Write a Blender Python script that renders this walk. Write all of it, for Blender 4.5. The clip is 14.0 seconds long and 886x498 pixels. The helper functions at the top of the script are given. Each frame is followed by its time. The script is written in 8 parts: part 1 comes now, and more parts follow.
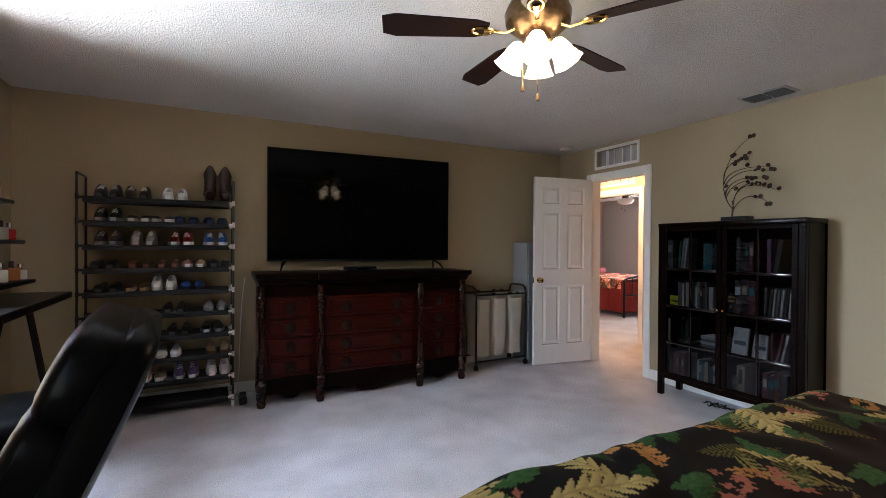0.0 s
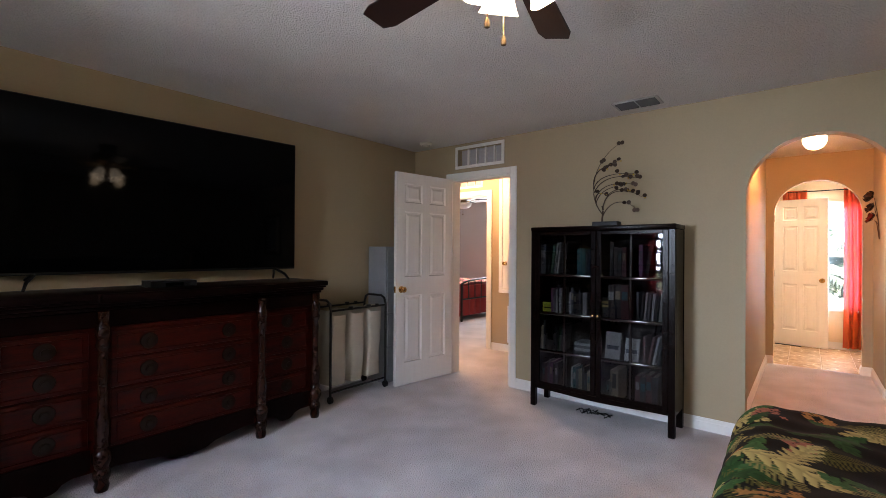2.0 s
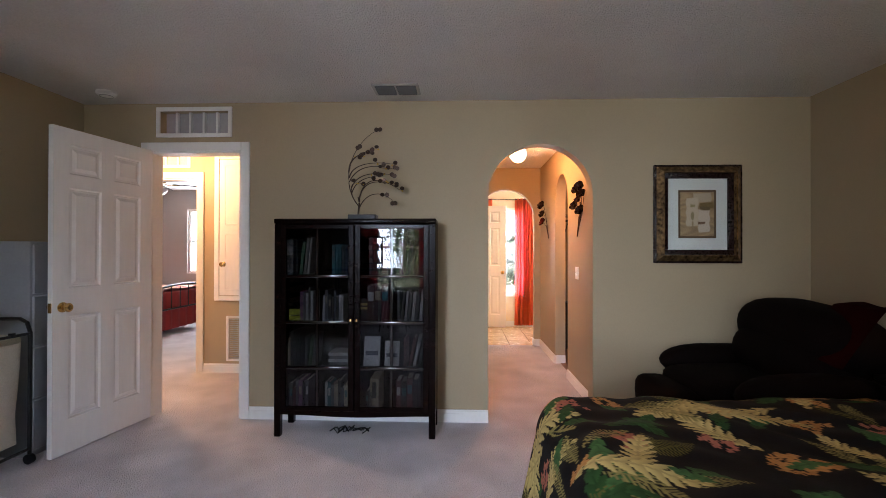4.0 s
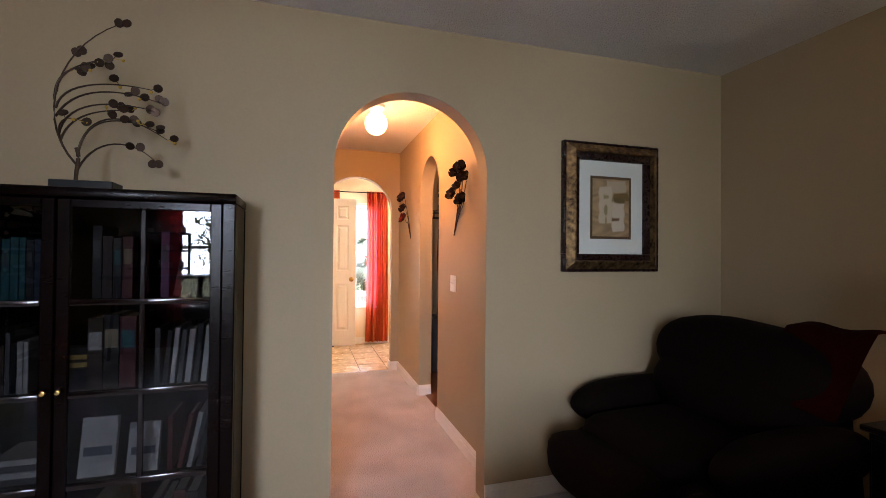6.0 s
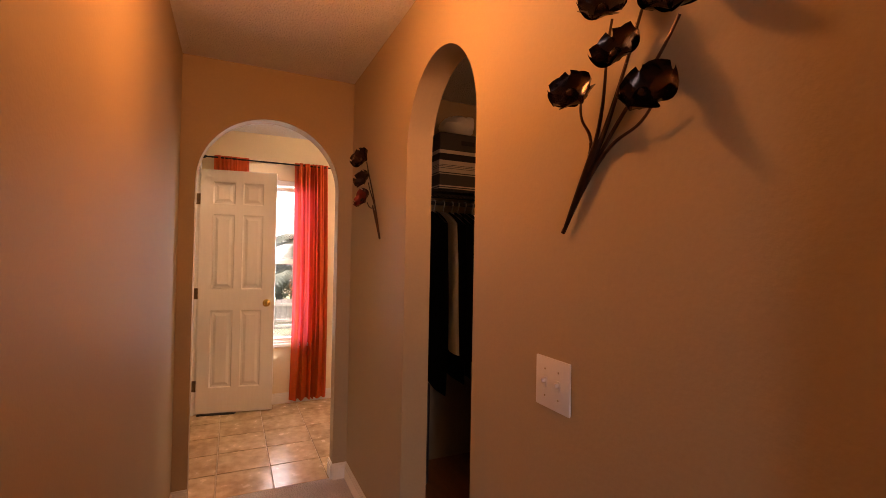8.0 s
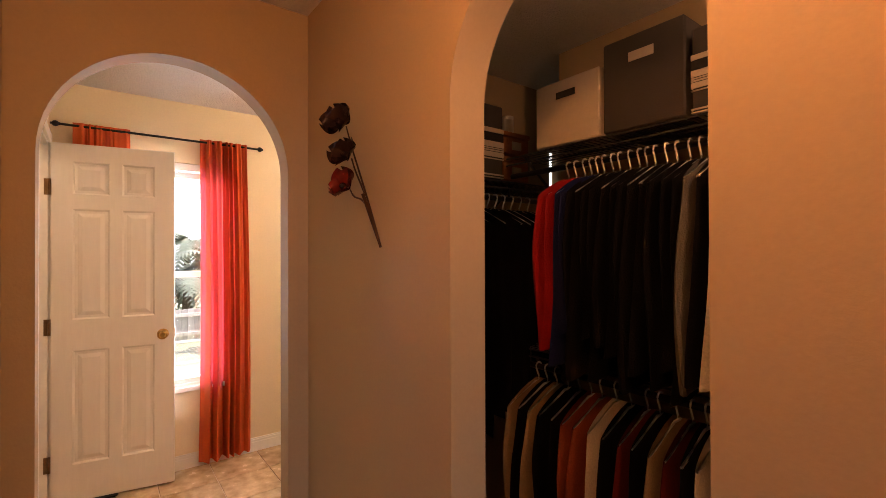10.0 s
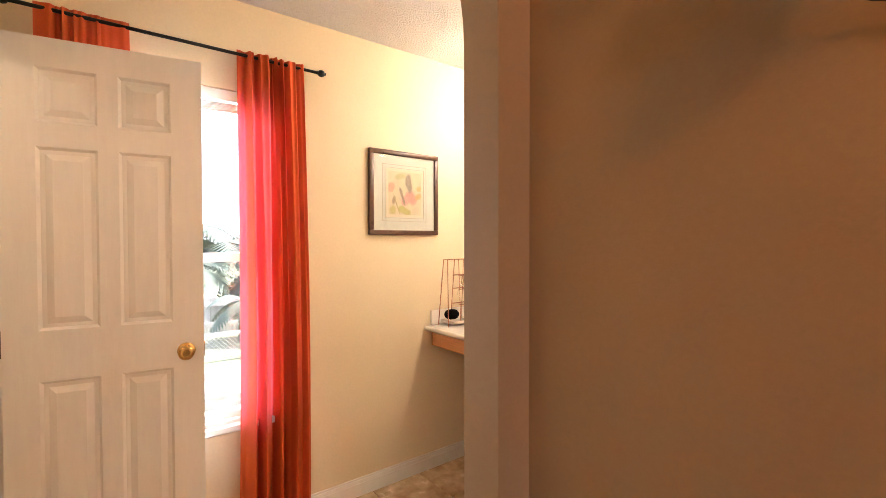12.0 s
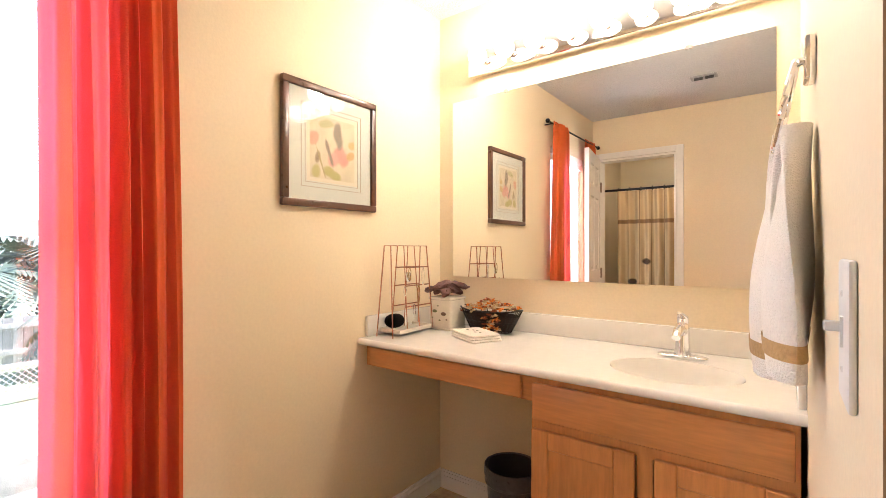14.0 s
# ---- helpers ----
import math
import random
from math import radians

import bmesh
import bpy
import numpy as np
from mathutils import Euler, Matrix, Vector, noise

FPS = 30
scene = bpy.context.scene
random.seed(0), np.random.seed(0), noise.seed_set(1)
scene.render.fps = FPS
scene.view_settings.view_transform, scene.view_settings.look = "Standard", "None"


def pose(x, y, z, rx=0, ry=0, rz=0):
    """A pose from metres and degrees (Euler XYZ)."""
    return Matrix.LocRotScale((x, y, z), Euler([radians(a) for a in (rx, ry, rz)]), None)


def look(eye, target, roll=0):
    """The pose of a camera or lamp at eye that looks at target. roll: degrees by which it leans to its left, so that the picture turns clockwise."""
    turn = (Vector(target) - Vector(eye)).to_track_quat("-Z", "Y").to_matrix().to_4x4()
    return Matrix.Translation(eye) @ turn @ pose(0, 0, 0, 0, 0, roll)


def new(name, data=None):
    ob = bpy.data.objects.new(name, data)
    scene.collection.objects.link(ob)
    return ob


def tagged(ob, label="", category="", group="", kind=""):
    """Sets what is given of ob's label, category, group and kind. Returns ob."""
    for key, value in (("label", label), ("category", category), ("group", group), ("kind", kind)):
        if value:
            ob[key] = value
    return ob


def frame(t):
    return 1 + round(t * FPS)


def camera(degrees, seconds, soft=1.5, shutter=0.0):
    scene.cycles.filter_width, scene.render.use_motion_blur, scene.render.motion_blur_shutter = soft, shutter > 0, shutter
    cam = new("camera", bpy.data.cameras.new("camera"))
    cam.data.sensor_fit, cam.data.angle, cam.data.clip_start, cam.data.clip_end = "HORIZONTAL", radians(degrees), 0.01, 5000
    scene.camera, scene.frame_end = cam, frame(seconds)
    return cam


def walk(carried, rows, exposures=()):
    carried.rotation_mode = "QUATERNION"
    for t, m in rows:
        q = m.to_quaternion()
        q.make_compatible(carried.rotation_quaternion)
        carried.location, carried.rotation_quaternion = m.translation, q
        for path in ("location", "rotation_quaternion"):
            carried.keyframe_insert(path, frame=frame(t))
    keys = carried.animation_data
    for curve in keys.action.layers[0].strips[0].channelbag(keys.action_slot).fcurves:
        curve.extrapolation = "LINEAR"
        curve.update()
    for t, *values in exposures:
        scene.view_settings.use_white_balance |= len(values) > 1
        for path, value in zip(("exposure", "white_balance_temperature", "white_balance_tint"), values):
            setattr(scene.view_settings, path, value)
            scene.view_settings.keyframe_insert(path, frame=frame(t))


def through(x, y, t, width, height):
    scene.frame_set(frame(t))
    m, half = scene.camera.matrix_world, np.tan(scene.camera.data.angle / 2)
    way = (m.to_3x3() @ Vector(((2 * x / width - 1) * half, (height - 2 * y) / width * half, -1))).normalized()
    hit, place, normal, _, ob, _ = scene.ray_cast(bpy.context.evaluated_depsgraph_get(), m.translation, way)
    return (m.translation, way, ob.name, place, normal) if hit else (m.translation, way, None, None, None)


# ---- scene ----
cam = camera(89.0, 14.0, soft=0.8)
PATH = [
    (0, (0.248, 0.42, 1.282), (1.172, 2.194, 1.268), 0.4),
    (0.5, (0.247, 0.629, 1.283), (1.335, 2.307, 1.274), 0.5),
    (1, (0.264, 0.857, 1.294), (1.538, 2.399, 1.288), 0.5),
    (1.5, (0.301, 1.066, 1.301), (1.726, 2.469, 1.299), 0.5),
    (2, (0.337, 1.252, 1.292), (1.893, 2.509, 1.298), 0.4),
    (2.5, (0.452, 1.437, 1.31), (2.164, 2.471, 1.31), 0.4),
    (3, (0.586, 1.544, 1.307), (2.444, 2.283, 1.306), 0.4),
    (3.5, (0.662, 1.658, 1.289), (2.616, 2.086, 1.293), 0.3),
    (4, (0.723, 1.79, 1.267), (2.722, 1.867, 1.278), 0.1),
    (4.2, (0.762, 1.78, 1.245), (2.762, 1.753, 1.267), 0.0),
    (6.3, (2.256, 1.669, 1.276), (4.158, 1.05, 1.298), 0.4),
    (6.5, (2.491, 1.636, 1.281), (4.388, 1.003, 1.301), 0.2),
    (7, (3.078, 1.564, 1.306), (4.964, 0.9, 1.317), -0.0),
    (7.5, (3.656, 1.448, 1.315), (5.52, 0.724, 1.339), 1.1),
    (8, (4.114, 1.369, 1.352), (5.926, 0.522, 1.381), 1.1),
    (8.5, (4.459, 1.35, 1.411), (6.193, 0.354, 1.431), 0.4),
    (8.7, (4.581, 1.356, 1.422), (6.289, 0.315, 1.434), 0.1),
    (10.8, (5.35, 1.413, 1.377), (6.915, 0.168, 1.396), 0.1),
    (11, (5.483, 1.412, 1.361), (7.05, 0.169, 1.376), 0.2),
    (11.5, (5.868, 1.386, 1.333), (7.457, 0.171, 1.334), 0.3),
    (12, (6.268, 1.372, 1.34), (7.846, 0.146, 1.303), -0.1),
    (12.5, (6.547, 1.319, 1.29), (8.112, 0.074, 1.292), 0.0),
    (13, (6.762, 1.259, 1.235), (8.254, -0.072, 1.257), -0.1),
    (13.5, (6.895, 1.173, 1.23), (8.249, -0.298, 1.238), 0.0),
    (14, (6.986, 1.135, 1.215), (8.192, -0.460, 1.216), 0.0),
]
EXPOSURES = [(0, 2.43, 6250, 13), (2, 2.32, 6300, 17), (4.2, 2.28, 6300, 18), (6.3, 2.25, 6550, 21), (6.6, 2.13, 6750, 24), (7.0, 1.75, 7100, 27), (7.5, 1.2, 8000, 33), (8.7, 0.95, 8300, 34), (10.8, 1.55, 6400, 19), (11.5, 1.6, 6300, 17), (12.5, 1.57, 6300, 18), (13.5, 1.62, 5850, 14), (14, 1.54, 5750, 14)]
walk(cam, [(t, look(eye, target, roll)) for t, eye, target, roll in PATH], EXPOSURES)

# ---- light ----
world = bpy.data.worlds.new("world")
scene.world = world
world.use_nodes = True
wn = world.node_tree.nodes
sky = wn.new("ShaderNodeTexSky")
sky.sky_type = "NISHITA"
sky.sun_disc = False
sky.sun_elevation, sky.sun_rotation = radians(52), radians(188)
world.node_tree.links.new(sky.outputs[0], wn["Background"].inputs[0])
wn["Background"].inputs[1].default_value = 0.15


def lamp(name, kind, m, energy, color, size=0.1, size_y=None):
    data = bpy.data.lights.new(name, kind)
    data.energy, data.color = energy, color
    if kind == "AREA":
        data.shape, data.size, data.size_y = "RECTANGLE", size, size_y or size
    elif kind == "SUN":
        data.angle = size
    else:
        data.shadow_soft_size = size
    ob = new(name, data)
    ob.matrix_world = m
    return ob


SUN, WEST_SKY, BED_FILL, EAST_SKY, HIGH_SKY, GROUND_LIGHT = 5.0, 180.0, 3.0, 42.0, 68.0, 85.0
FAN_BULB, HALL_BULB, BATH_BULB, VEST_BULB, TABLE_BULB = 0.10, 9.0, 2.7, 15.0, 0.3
lamp("sun", "SUN", look((0, 0, 10), (0.5, 3.5, 5.5)), SUN, (1.0, 0.95, 0.88), radians(0.6))
lamp("sky_light_west", "AREA", look((-4.0, 3.98, 2.1), (0.0, 2.6, 1.3)), WEST_SKY, (0.72, 0.85, 1.0), 1.7, 2.6)
# weak fill through the unseen window added beside the bed
lamp("fill_light_bed", "AREA", look((-1.6, 0.2, 1.35), (4.0, -0.2, 1.5)), BED_FILL, (0.80, 0.90, 1.0), 0.9, 1.4)
lamp("sky_light_high", "AREA", look((-1.95, 2.75, 2.3), (0.6, 2.85, 0.0)), HIGH_SKY, (0.66, 0.82, 1.0), 1.2, 1.2)
lamp("ground_light_west", "AREA", look((-2.3, 2.9, -0.1), (0.0, 2.9, 2.4)), GROUND_LIGHT, (0.92, 0.95, 1.0), 1.4, 1.4)
lamp("sky_light_east", "AREA", look((9.0, 1.0, 1.2), (6.5, 1.0, 0.95)), EAST_SKY, (0.84, 0.92, 1.0), 1.1, 2.1)
WARM = (1.0, 0.62, 0.32)


# ---- materials ----
def mat(name, color, rough=0.6, metal=0.0, var=0.12, scale=6.0, grain=60.0, bump=0.15, bump_scale=None, tint=None, emit=None,
        strength=0.0, sheen=0.0, coat=0.0, random_hue=0.0, stretch=None, bump_dist=0.01, spec=0.5, shuffle=False):
    m = bpy.data.materials.new(name)
    m.use_nodes = True
    nt = m.node_tree
    n, l = nt.nodes, nt.links
    b = n["Principled BSDF"]
    b.inputs["Roughness"].default_value, b.inputs["Metallic"].default_value = rough, metal
    b.inputs["Specular IOR Level"].default_value = spec
    b.inputs["Sheen Weight"].default_value, b.inputs["Coat Weight"].default_value = sheen, coat
    tc = n.new("ShaderNodeTexCoord")
    vec = tc.outputs["Object"]
    if shuffle:
        info0, add0 = n.new("ShaderNodeObjectInfo"), n.new("ShaderNodeVectorMath")
        add0.operation = "MULTIPLY_ADD"
        add0.inputs[1].default_value = (1, 1, 1)
        mul0 = n.new("ShaderNodeMath")
        mul0.operation, mul0.inputs[1].default_value = "MULTIPLY", 40.0
        l.new(info0.outputs["Random"], mul0.inputs[0]), l.new(vec, add0.inputs[0]), l.new(mul0.outputs[0], add0.inputs[2])
        vec = add0.outputs[0]
    if stretch:
        mp = n.new("ShaderNodeMapping")
        mp.inputs["Scale"].default_value = stretch
        l.new(vec, mp.inputs["Vector"])
        vec = mp.outputs[0]
    if var > 0:
        big, small = n.new("ShaderNodeTexNoise"), n.new("ShaderNodeTexNoise")
        big.inputs["Scale"].default_value, small.inputs["Scale"].default_value = scale, grain
        big.inputs["Detail"].default_value = small.inputs["Detail"].default_value = 4
        l.new(vec, big.inputs["Vector"]), l.new(vec, small.inputs["Vector"])
        mix = n.new("ShaderNodeMath")
        mix.operation = "ADD"
        l.new(big.outputs[0], mix.inputs[0]), l.new(small.outputs[0], mix.inputs[1])
        ramp = n.new("ShaderNodeMapRange")
        ramp.inputs["From Min"].default_value, ramp.inputs["From Max"].default_value = 0.7, 1.3
        l.new(mix.outputs[0], ramp.inputs["Value"])
        col = n.new("ShaderNodeMix")
        col.data_type = "RGBA"
        second = tint or tuple(min(1, c * (1 + var)) for c in color)
        col.inputs[6].default_value = (*[c * (1 - var) for c in color], 1)
        col.inputs[7].default_value = (*second, 1)
        l.new(ramp.outputs[0], col.inputs[0])
        out = col.outputs[2]
        if random_hue > 0:
            info, hsv, rr = n.new("ShaderNodeObjectInfo"), n.new("ShaderNodeHueSaturation"), n.new("ShaderNodeMapRange")
            rr.inputs["To Min"].default_value, rr.inputs["To Max"].default_value = 1 - random_hue, 1 + random_hue
            l.new(info.outputs["Random"], rr.inputs["Value"]), l.new(rr.outputs[0], hsv.inputs["Value"]), l.new(out, hsv.inputs["Color"])
            out = hsv.outputs[0]
        l.new(out, b.inputs["Base Color"])
        rm = n.new("ShaderNodeMapRange")
        rm.inputs["To Min"].default_value, rm.inputs["To Max"].default_value = max(0.02, rough - 0.07), min(1, rough + 0.07)
        l.new(small.outputs[0], rm.inputs["Value"]), l.new(rm.outputs[0], b.inputs["Roughness"])
        if bump > 0:
            bn, bt = n.new("ShaderNodeBump"), n.new("ShaderNodeTexNoise")
            bt.inputs["Scale"].default_value, bt.inputs["Detail"].default_value = bump_scale or grain, 3
            bn.inputs["Strength"].default_value, bn.inputs["Distance"].default_value = bump, bump_dist
            l.new(vec, bt.inputs["Vector"]), l.new(bt.outputs[0], bn.inputs["Height"]), l.new(bn.outputs[0], b.inputs["Normal"])
    else:
        b.inputs["Base Color"].default_value = (*color, 1)
    if emit:
        b.inputs["Emission Color"].default_value, b.inputs["Emission Strength"].default_value = (*emit, 1), strength
    return m


def printed(name, rough=0.7, sheen=0.0, weave=300.0, spec=0.3):
    """A material whose colours are a print held by the mesh."""
    m = bpy.data.materials.new(name)
    m.use_nodes = True
    n, l = m.node_tree.nodes, m.node_tree.links
    b = n["Principled BSDF"]
    b.inputs["Roughness"].default_value, b.inputs["Sheen Weight"].default_value = rough, sheen
    b.inputs["Specular IOR Level"].default_value = spec
    at = n.new("ShaderNodeVertexColor")
    at.layer_name = "print"
    l.new(at.outputs[0], b.inputs["Base Color"])
    bt, bn = n.new("ShaderNodeTexNoise"), n.new("ShaderNodeBump")
    bt.inputs["Scale"].default_value = weave
    bn.inputs["Strength"].default_value, bn.inputs["Distance"].default_value = 0.15, 0.003
    l.new(bt.outputs[0], bn.inputs["Height"]), l.new(bn.outputs[0], b.inputs["Normal"])
    return m


def glass(name, color=(1, 1, 1), rough=0.0):
    """Thin clear pane: mostly lets light through, with a gloss that grows at grazing angles."""
    m = bpy.data.materials.new(name)
    m.use_nodes = True
    n, l = m.node_tree.nodes, m.node_tree.links
    n.remove(n["Principled BSDF"])
    tr, gl, lw, pw, ma, mx = n.new("ShaderNodeBsdfTransparent"), n.new("ShaderNodeBsdfGlossy"), n.new("ShaderNodeLayerWeight"), n.new("ShaderNodeMath"), n.new("ShaderNodeMath"), n.new("ShaderNodeMixShader")
    tr.inputs[0].default_value = (*color, 1)
    gl.inputs["Roughness"].default_value = rough
    lw.inputs["Blend"].default_value = 0.5
    pw.operation, pw.inputs[1].default_value = "POWER", 4.0
    ma.operation, ma.inputs[1].default_value, ma.inputs[2].default_value = "MULTIPLY_ADD", 0.85, 0.035
    l.new(lw.outputs["Facing"], pw.inputs[0]), l.new(pw.outputs[0], ma.inputs[0]), l.new(ma.outputs[0], mx.inputs[0]), l.new(tr.outputs[0], mx.inputs[1]), l.new(gl.outputs[0], mx.inputs[2])
    l.new(mx.outputs[0], n["Material Output"].inputs[0])
    return m


def sheer(name, color, rough=0.8, through=0.35, glow=None):
    """Cloth that lets some light through."""
    m = mat(name, color, rough, var=0.10, scale=3, grain=220, bump=0.2)
    n, l = m.node_tree.nodes, m.node_tree.links
    b = n["Principled BSDF"]
    tl, mx = n.new("ShaderNodeBsdfTranslucent"), n.new("ShaderNodeMixShader")
    tl.inputs[0].default_value = (*(glow or color), 1)
    mx.inputs[0].default_value = through
    l.new(b.outputs[0], mx.inputs[1]), l.new(tl.outputs[0], mx.inputs[2]), l.new(mx.outputs[0], n["Material Output"].inputs[0])
    return m


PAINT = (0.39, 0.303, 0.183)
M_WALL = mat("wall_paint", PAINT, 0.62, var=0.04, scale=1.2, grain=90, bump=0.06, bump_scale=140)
# bathroom and shower room walls: a lighter cream than PAINT
M_WALL_BATH = mat("bath_wall_cream", (0.79, 0.665, 0.46), 0.55, var=0.04, scale=1.2, grain=90, bump=0.05, bump_scale=140)
M_WALL_GREY = mat("grey_paint", (0.42, 0.38, 0.34), 0.65, var=0.04, scale=1.2, grain=90, bump=0.15, bump_scale=140)
M_CEIL = mat("textured_ceiling", (0.72, 0.70, 0.67), 0.85, var=0.06, scale=2, grain=70, bump=1.0, bump_scale=125, bump_dist=0.016)
M_CARPET = mat("carpet", (0.585, 0.548, 0.558), 0.95, var=0.22, scale=3.2, grain=110, bump=1.0, bump_scale=130, sheen=0.1, spec=0.1, bump_dist=0.012)
M_WHITE = mat("white_trim_paint", (0.80, 0.78, 0.74), 0.38, var=0.03, scale=2, grain=40, bump=0.05)
M_DOOR = mat("white_door_paint", (0.78, 0.75, 0.71), 0.40, var=0.03, scale=2, grain=40, bump=0.05, bump_scale=60, stretch=(1, 1, 0.15))
M_GROUT = mat("grout", (0.58, 0.46, 0.33), 0.9, var=0.2, scale=8, grain=90)
M_TILE = mat("stone_look_tile", (0.48, 0.32, 0.17), 0.25, var=0.22, scale=6, grain=16, bump=0.05, tint=(0.74, 0.56, 0.36), random_hue=0.08, shuffle=True)
M_BLACK = mat("black_metal", (0.008, 0.007, 0.006), 0.4, 0.0, var=0.2, bump=0.05, spec=0.3)
M_BLACK_PLASTIC = mat("black_plastic", (0.006, 0.006, 0.006), 0.35, var=0.2, bump=0.03, spec=0.25)
M_CHROME = mat("chrome", (0.85, 0.85, 0.86), 0.08, 1.0, var=0.03, bump=0)
M_BRASS = mat("polished_brass", (0.58, 0.38, 0.14), 0.18, 1.0, var=0.08, bump=0.02)
M_BRONZE = mat("aged_bronze", (0.16, 0.10, 0.05), 0.32, 0.9, var=0.3, scale=14, bump=0.05)
M_GLASS = glass("window_glass")
# grey tint stands in for the shade inside the bookcase
M_CAB_GLASS = glass("cabinet_glass", (0.44, 0.44, 0.45))
M_TRANSOM = mat("milky_transom_pane", (0.42, 0.40, 0.41), 0.25, var=0.06, scale=3, grain=40, bump=0.02)


# ---- geometry helpers ----
def bm_box(bm, x0, y0, z0, x1, y1, z1, bevel=0.0, seg=1):
    vs = [bm.verts.new((x, y, z)) for z in (z0, z1) for y in (y0, y1) for x in (x0, x1)]
    fs = [bm.faces.new([vs[i] for i in f]) for f in ((0, 2, 3, 1), (4, 5, 7, 6), (0, 1, 5, 4), (2, 6, 7, 3), (0, 4, 6, 2), (1, 3, 7, 5))]
    if bevel > 0:
        es = list({e for f in fs for e in f.edges})
        bmesh.ops.bevel(bm, geom=es, offset=bevel, segments=seg, profile=0.5, affect="EDGES")
    return vs


def frame_of(way):
    way = Vector(way).normalized()
    side = way.cross(Vector((0, 0, 1)))
    if side.length < 1e-3:
        side = Vector((1, 0, 0))
    side.normalize()
    return side, side.cross(way).normalized()


def bm_tube(bm, pts, r, seg=8, cap=True, flat=1.0):
    """A round bar along pts; r may be one radius or one for each point; flat squeezes its second axis."""
    pts = [Vector(p) for p in pts]
    rs = r if isinstance(r, (list, tuple)) else [r] * len(pts)
    rings = []
    for i, p in enumerate(pts):
        a, b = pts[max(0, i - 1)], pts[min(len(pts) - 1, i + 1)]
        s, u = frame_of(b - a)
        rings.append([bm.verts.new(p + rs[i] * (math.cos(k * math.tau / seg) * s + flat * math.sin(k * math.tau / seg) * u)) for k in range(seg)])
    for q, w in zip(rings, rings[1:]):
        for k in range(seg):
            bm.faces.new((q[k], q[(k + 1) % seg], w[(k + 1) % seg], w[k]))
    if cap:
        bm.faces.new(rings[0][::-1]), bm.faces.new(rings[-1])


def bm_lathe(bm, profile, seg=20, at=(0, 0, 0), m=None):
    """A turned shape from (radius, height) pairs, closed at the axis where the radius is nought."""
    rings = []
    for r, z in profile:
        n = 1 if r <= 1e-6 else seg
        ring = []
        for k in range(n):
            v = Vector((r * math.cos(k * math.tau / seg), r * math.sin(k * math.tau / seg), z))
            ring.append(bm.verts.new(Vector(at) + (m @ v if m else v)))
        rings.append(ring)
    for q, w in zip(rings, rings[1:]):
        for k in range(seg):
            if len(q) == 1 and len(w) == 1:
                break
            if len(q) == 1:
                bm.faces.new((q[0], w[(k + 1) % seg], w[k]))
            elif len(w) == 1:
                bm.faces.new((q[k], q[(k + 1) % seg], w[0]))
            else:
                bm.faces.new((q[k], q[(k + 1) % seg], w[(k + 1) % seg], w[k]))


def bm_prism(bm, pts, depth, m=None):
    """A flat outline in x, y pushed up by depth."""
    m = m or Matrix.Identity(4)
    a = [bm.verts.new(m @ Vector((x, y, 0))) for x, y in pts]
    b = [bm.verts.new(m @ Vector((x, y, depth))) for x, y in pts]
    n = len(pts)
    bm.faces.new(a[::-1]), bm.faces.new(b)
    for i in range(n):
        bm.faces.new((a[i], a[(i + 1) % n], b[(i + 1) % n], b[i]))


def bm_sheet(bm, fn, nu, nv, closed=False):
    """A grid surface from fn(u, v), u and v from 0 to 1."""
    g = [[bm.verts.new(fn(i / nu, j / nv)) for j in range(nv + 1)] for i in range(nu + (0 if closed else 1))]
    for i in range(nu):
        q, w = g[i], g[(i + 1) % len(g)]
        for j in range(nv):
            bm.faces.new((q[j], w[j], w[j + 1], q[j + 1]))
    return g


def bm_pillow(bm, cx, cy, cz, sx, sy, sz, power=0.35, nu=16, nv=10, m=None):
    """A stuffed, rounded block: a squared ellipsoid."""
    def p(u, v):
        a, b = u * math.tau, (v - 0.5) * math.pi
        sg = lambda c, e: math.copysign(abs(c) ** e, c)
        q = Vector((cx + sx * sg(math.cos(a), power) * sg(math.cos(b), power), cy + sy * sg(math.sin(a), power) * sg(math.cos(b), power), cz + sz * sg(math.sin(b), power * 1.6)))
        return m @ q if m else q
    bm_sheet(bm, p, nu, nv, closed=True)


def mesh_of(bm, name, materials, smooth=40):
    bmesh.ops.remove_doubles(bm, verts=bm.verts, dist=1e-5) if len(bm.verts) < 20000 else None
    bmesh.ops.recalc_face_normals(bm, faces=bm.faces)
    me = bpy.data.meshes.new(name)
    bm.to_mesh(me)
    bm.free()
    for m in materials if isinstance(materials, (list, tuple)) else [materials]:
        me.materials.append(m)
    if smooth:
        me.polygons.foreach_set("use_smooth", [True] * len(me.polygons))
        me.set_sharp_from_angle(angle=radians(smooth))
    return me


def part(name, bm, material, parent=None, label="", m=None, smooth=40):
    ob = new(name, mesh_of(bm, name, material, smooth))
    if parent is not None:
        ob.parent = parent
    if m is not None:
        ob.matrix_basis = m
    return tagged(ob, label)


def thing(name, m, label, category, group="", kind=""):
    ob = new(name)
    ob.empty_display_size = 0.1
    ob.matrix_basis = m if isinstance(m, Matrix) else pose(*m)
    return tagged(ob, label, category, group, kind)


def box(name, dims, material, parent=None, bevel=0.0, label="", seg=1):
    bm = bmesh.new()
    bm_box(bm, *dims, bevel=bevel, seg=seg)
    return part(name, bm, material, parent, label)


def structure(name, bm, material, label, category):
    return tagged(part(name, bm, material), label, category, "", "structure")


# ---- the plan ----
XW, XE, XE2 = -1.0, 4.085, 4.205
YS, YN = -0.745, 4.69
CEIL = 2.395
HS, HN = 0.712, 1.63
XA, XA2 = 6.848, 6.943
XB, YB = 8.40, -0.71
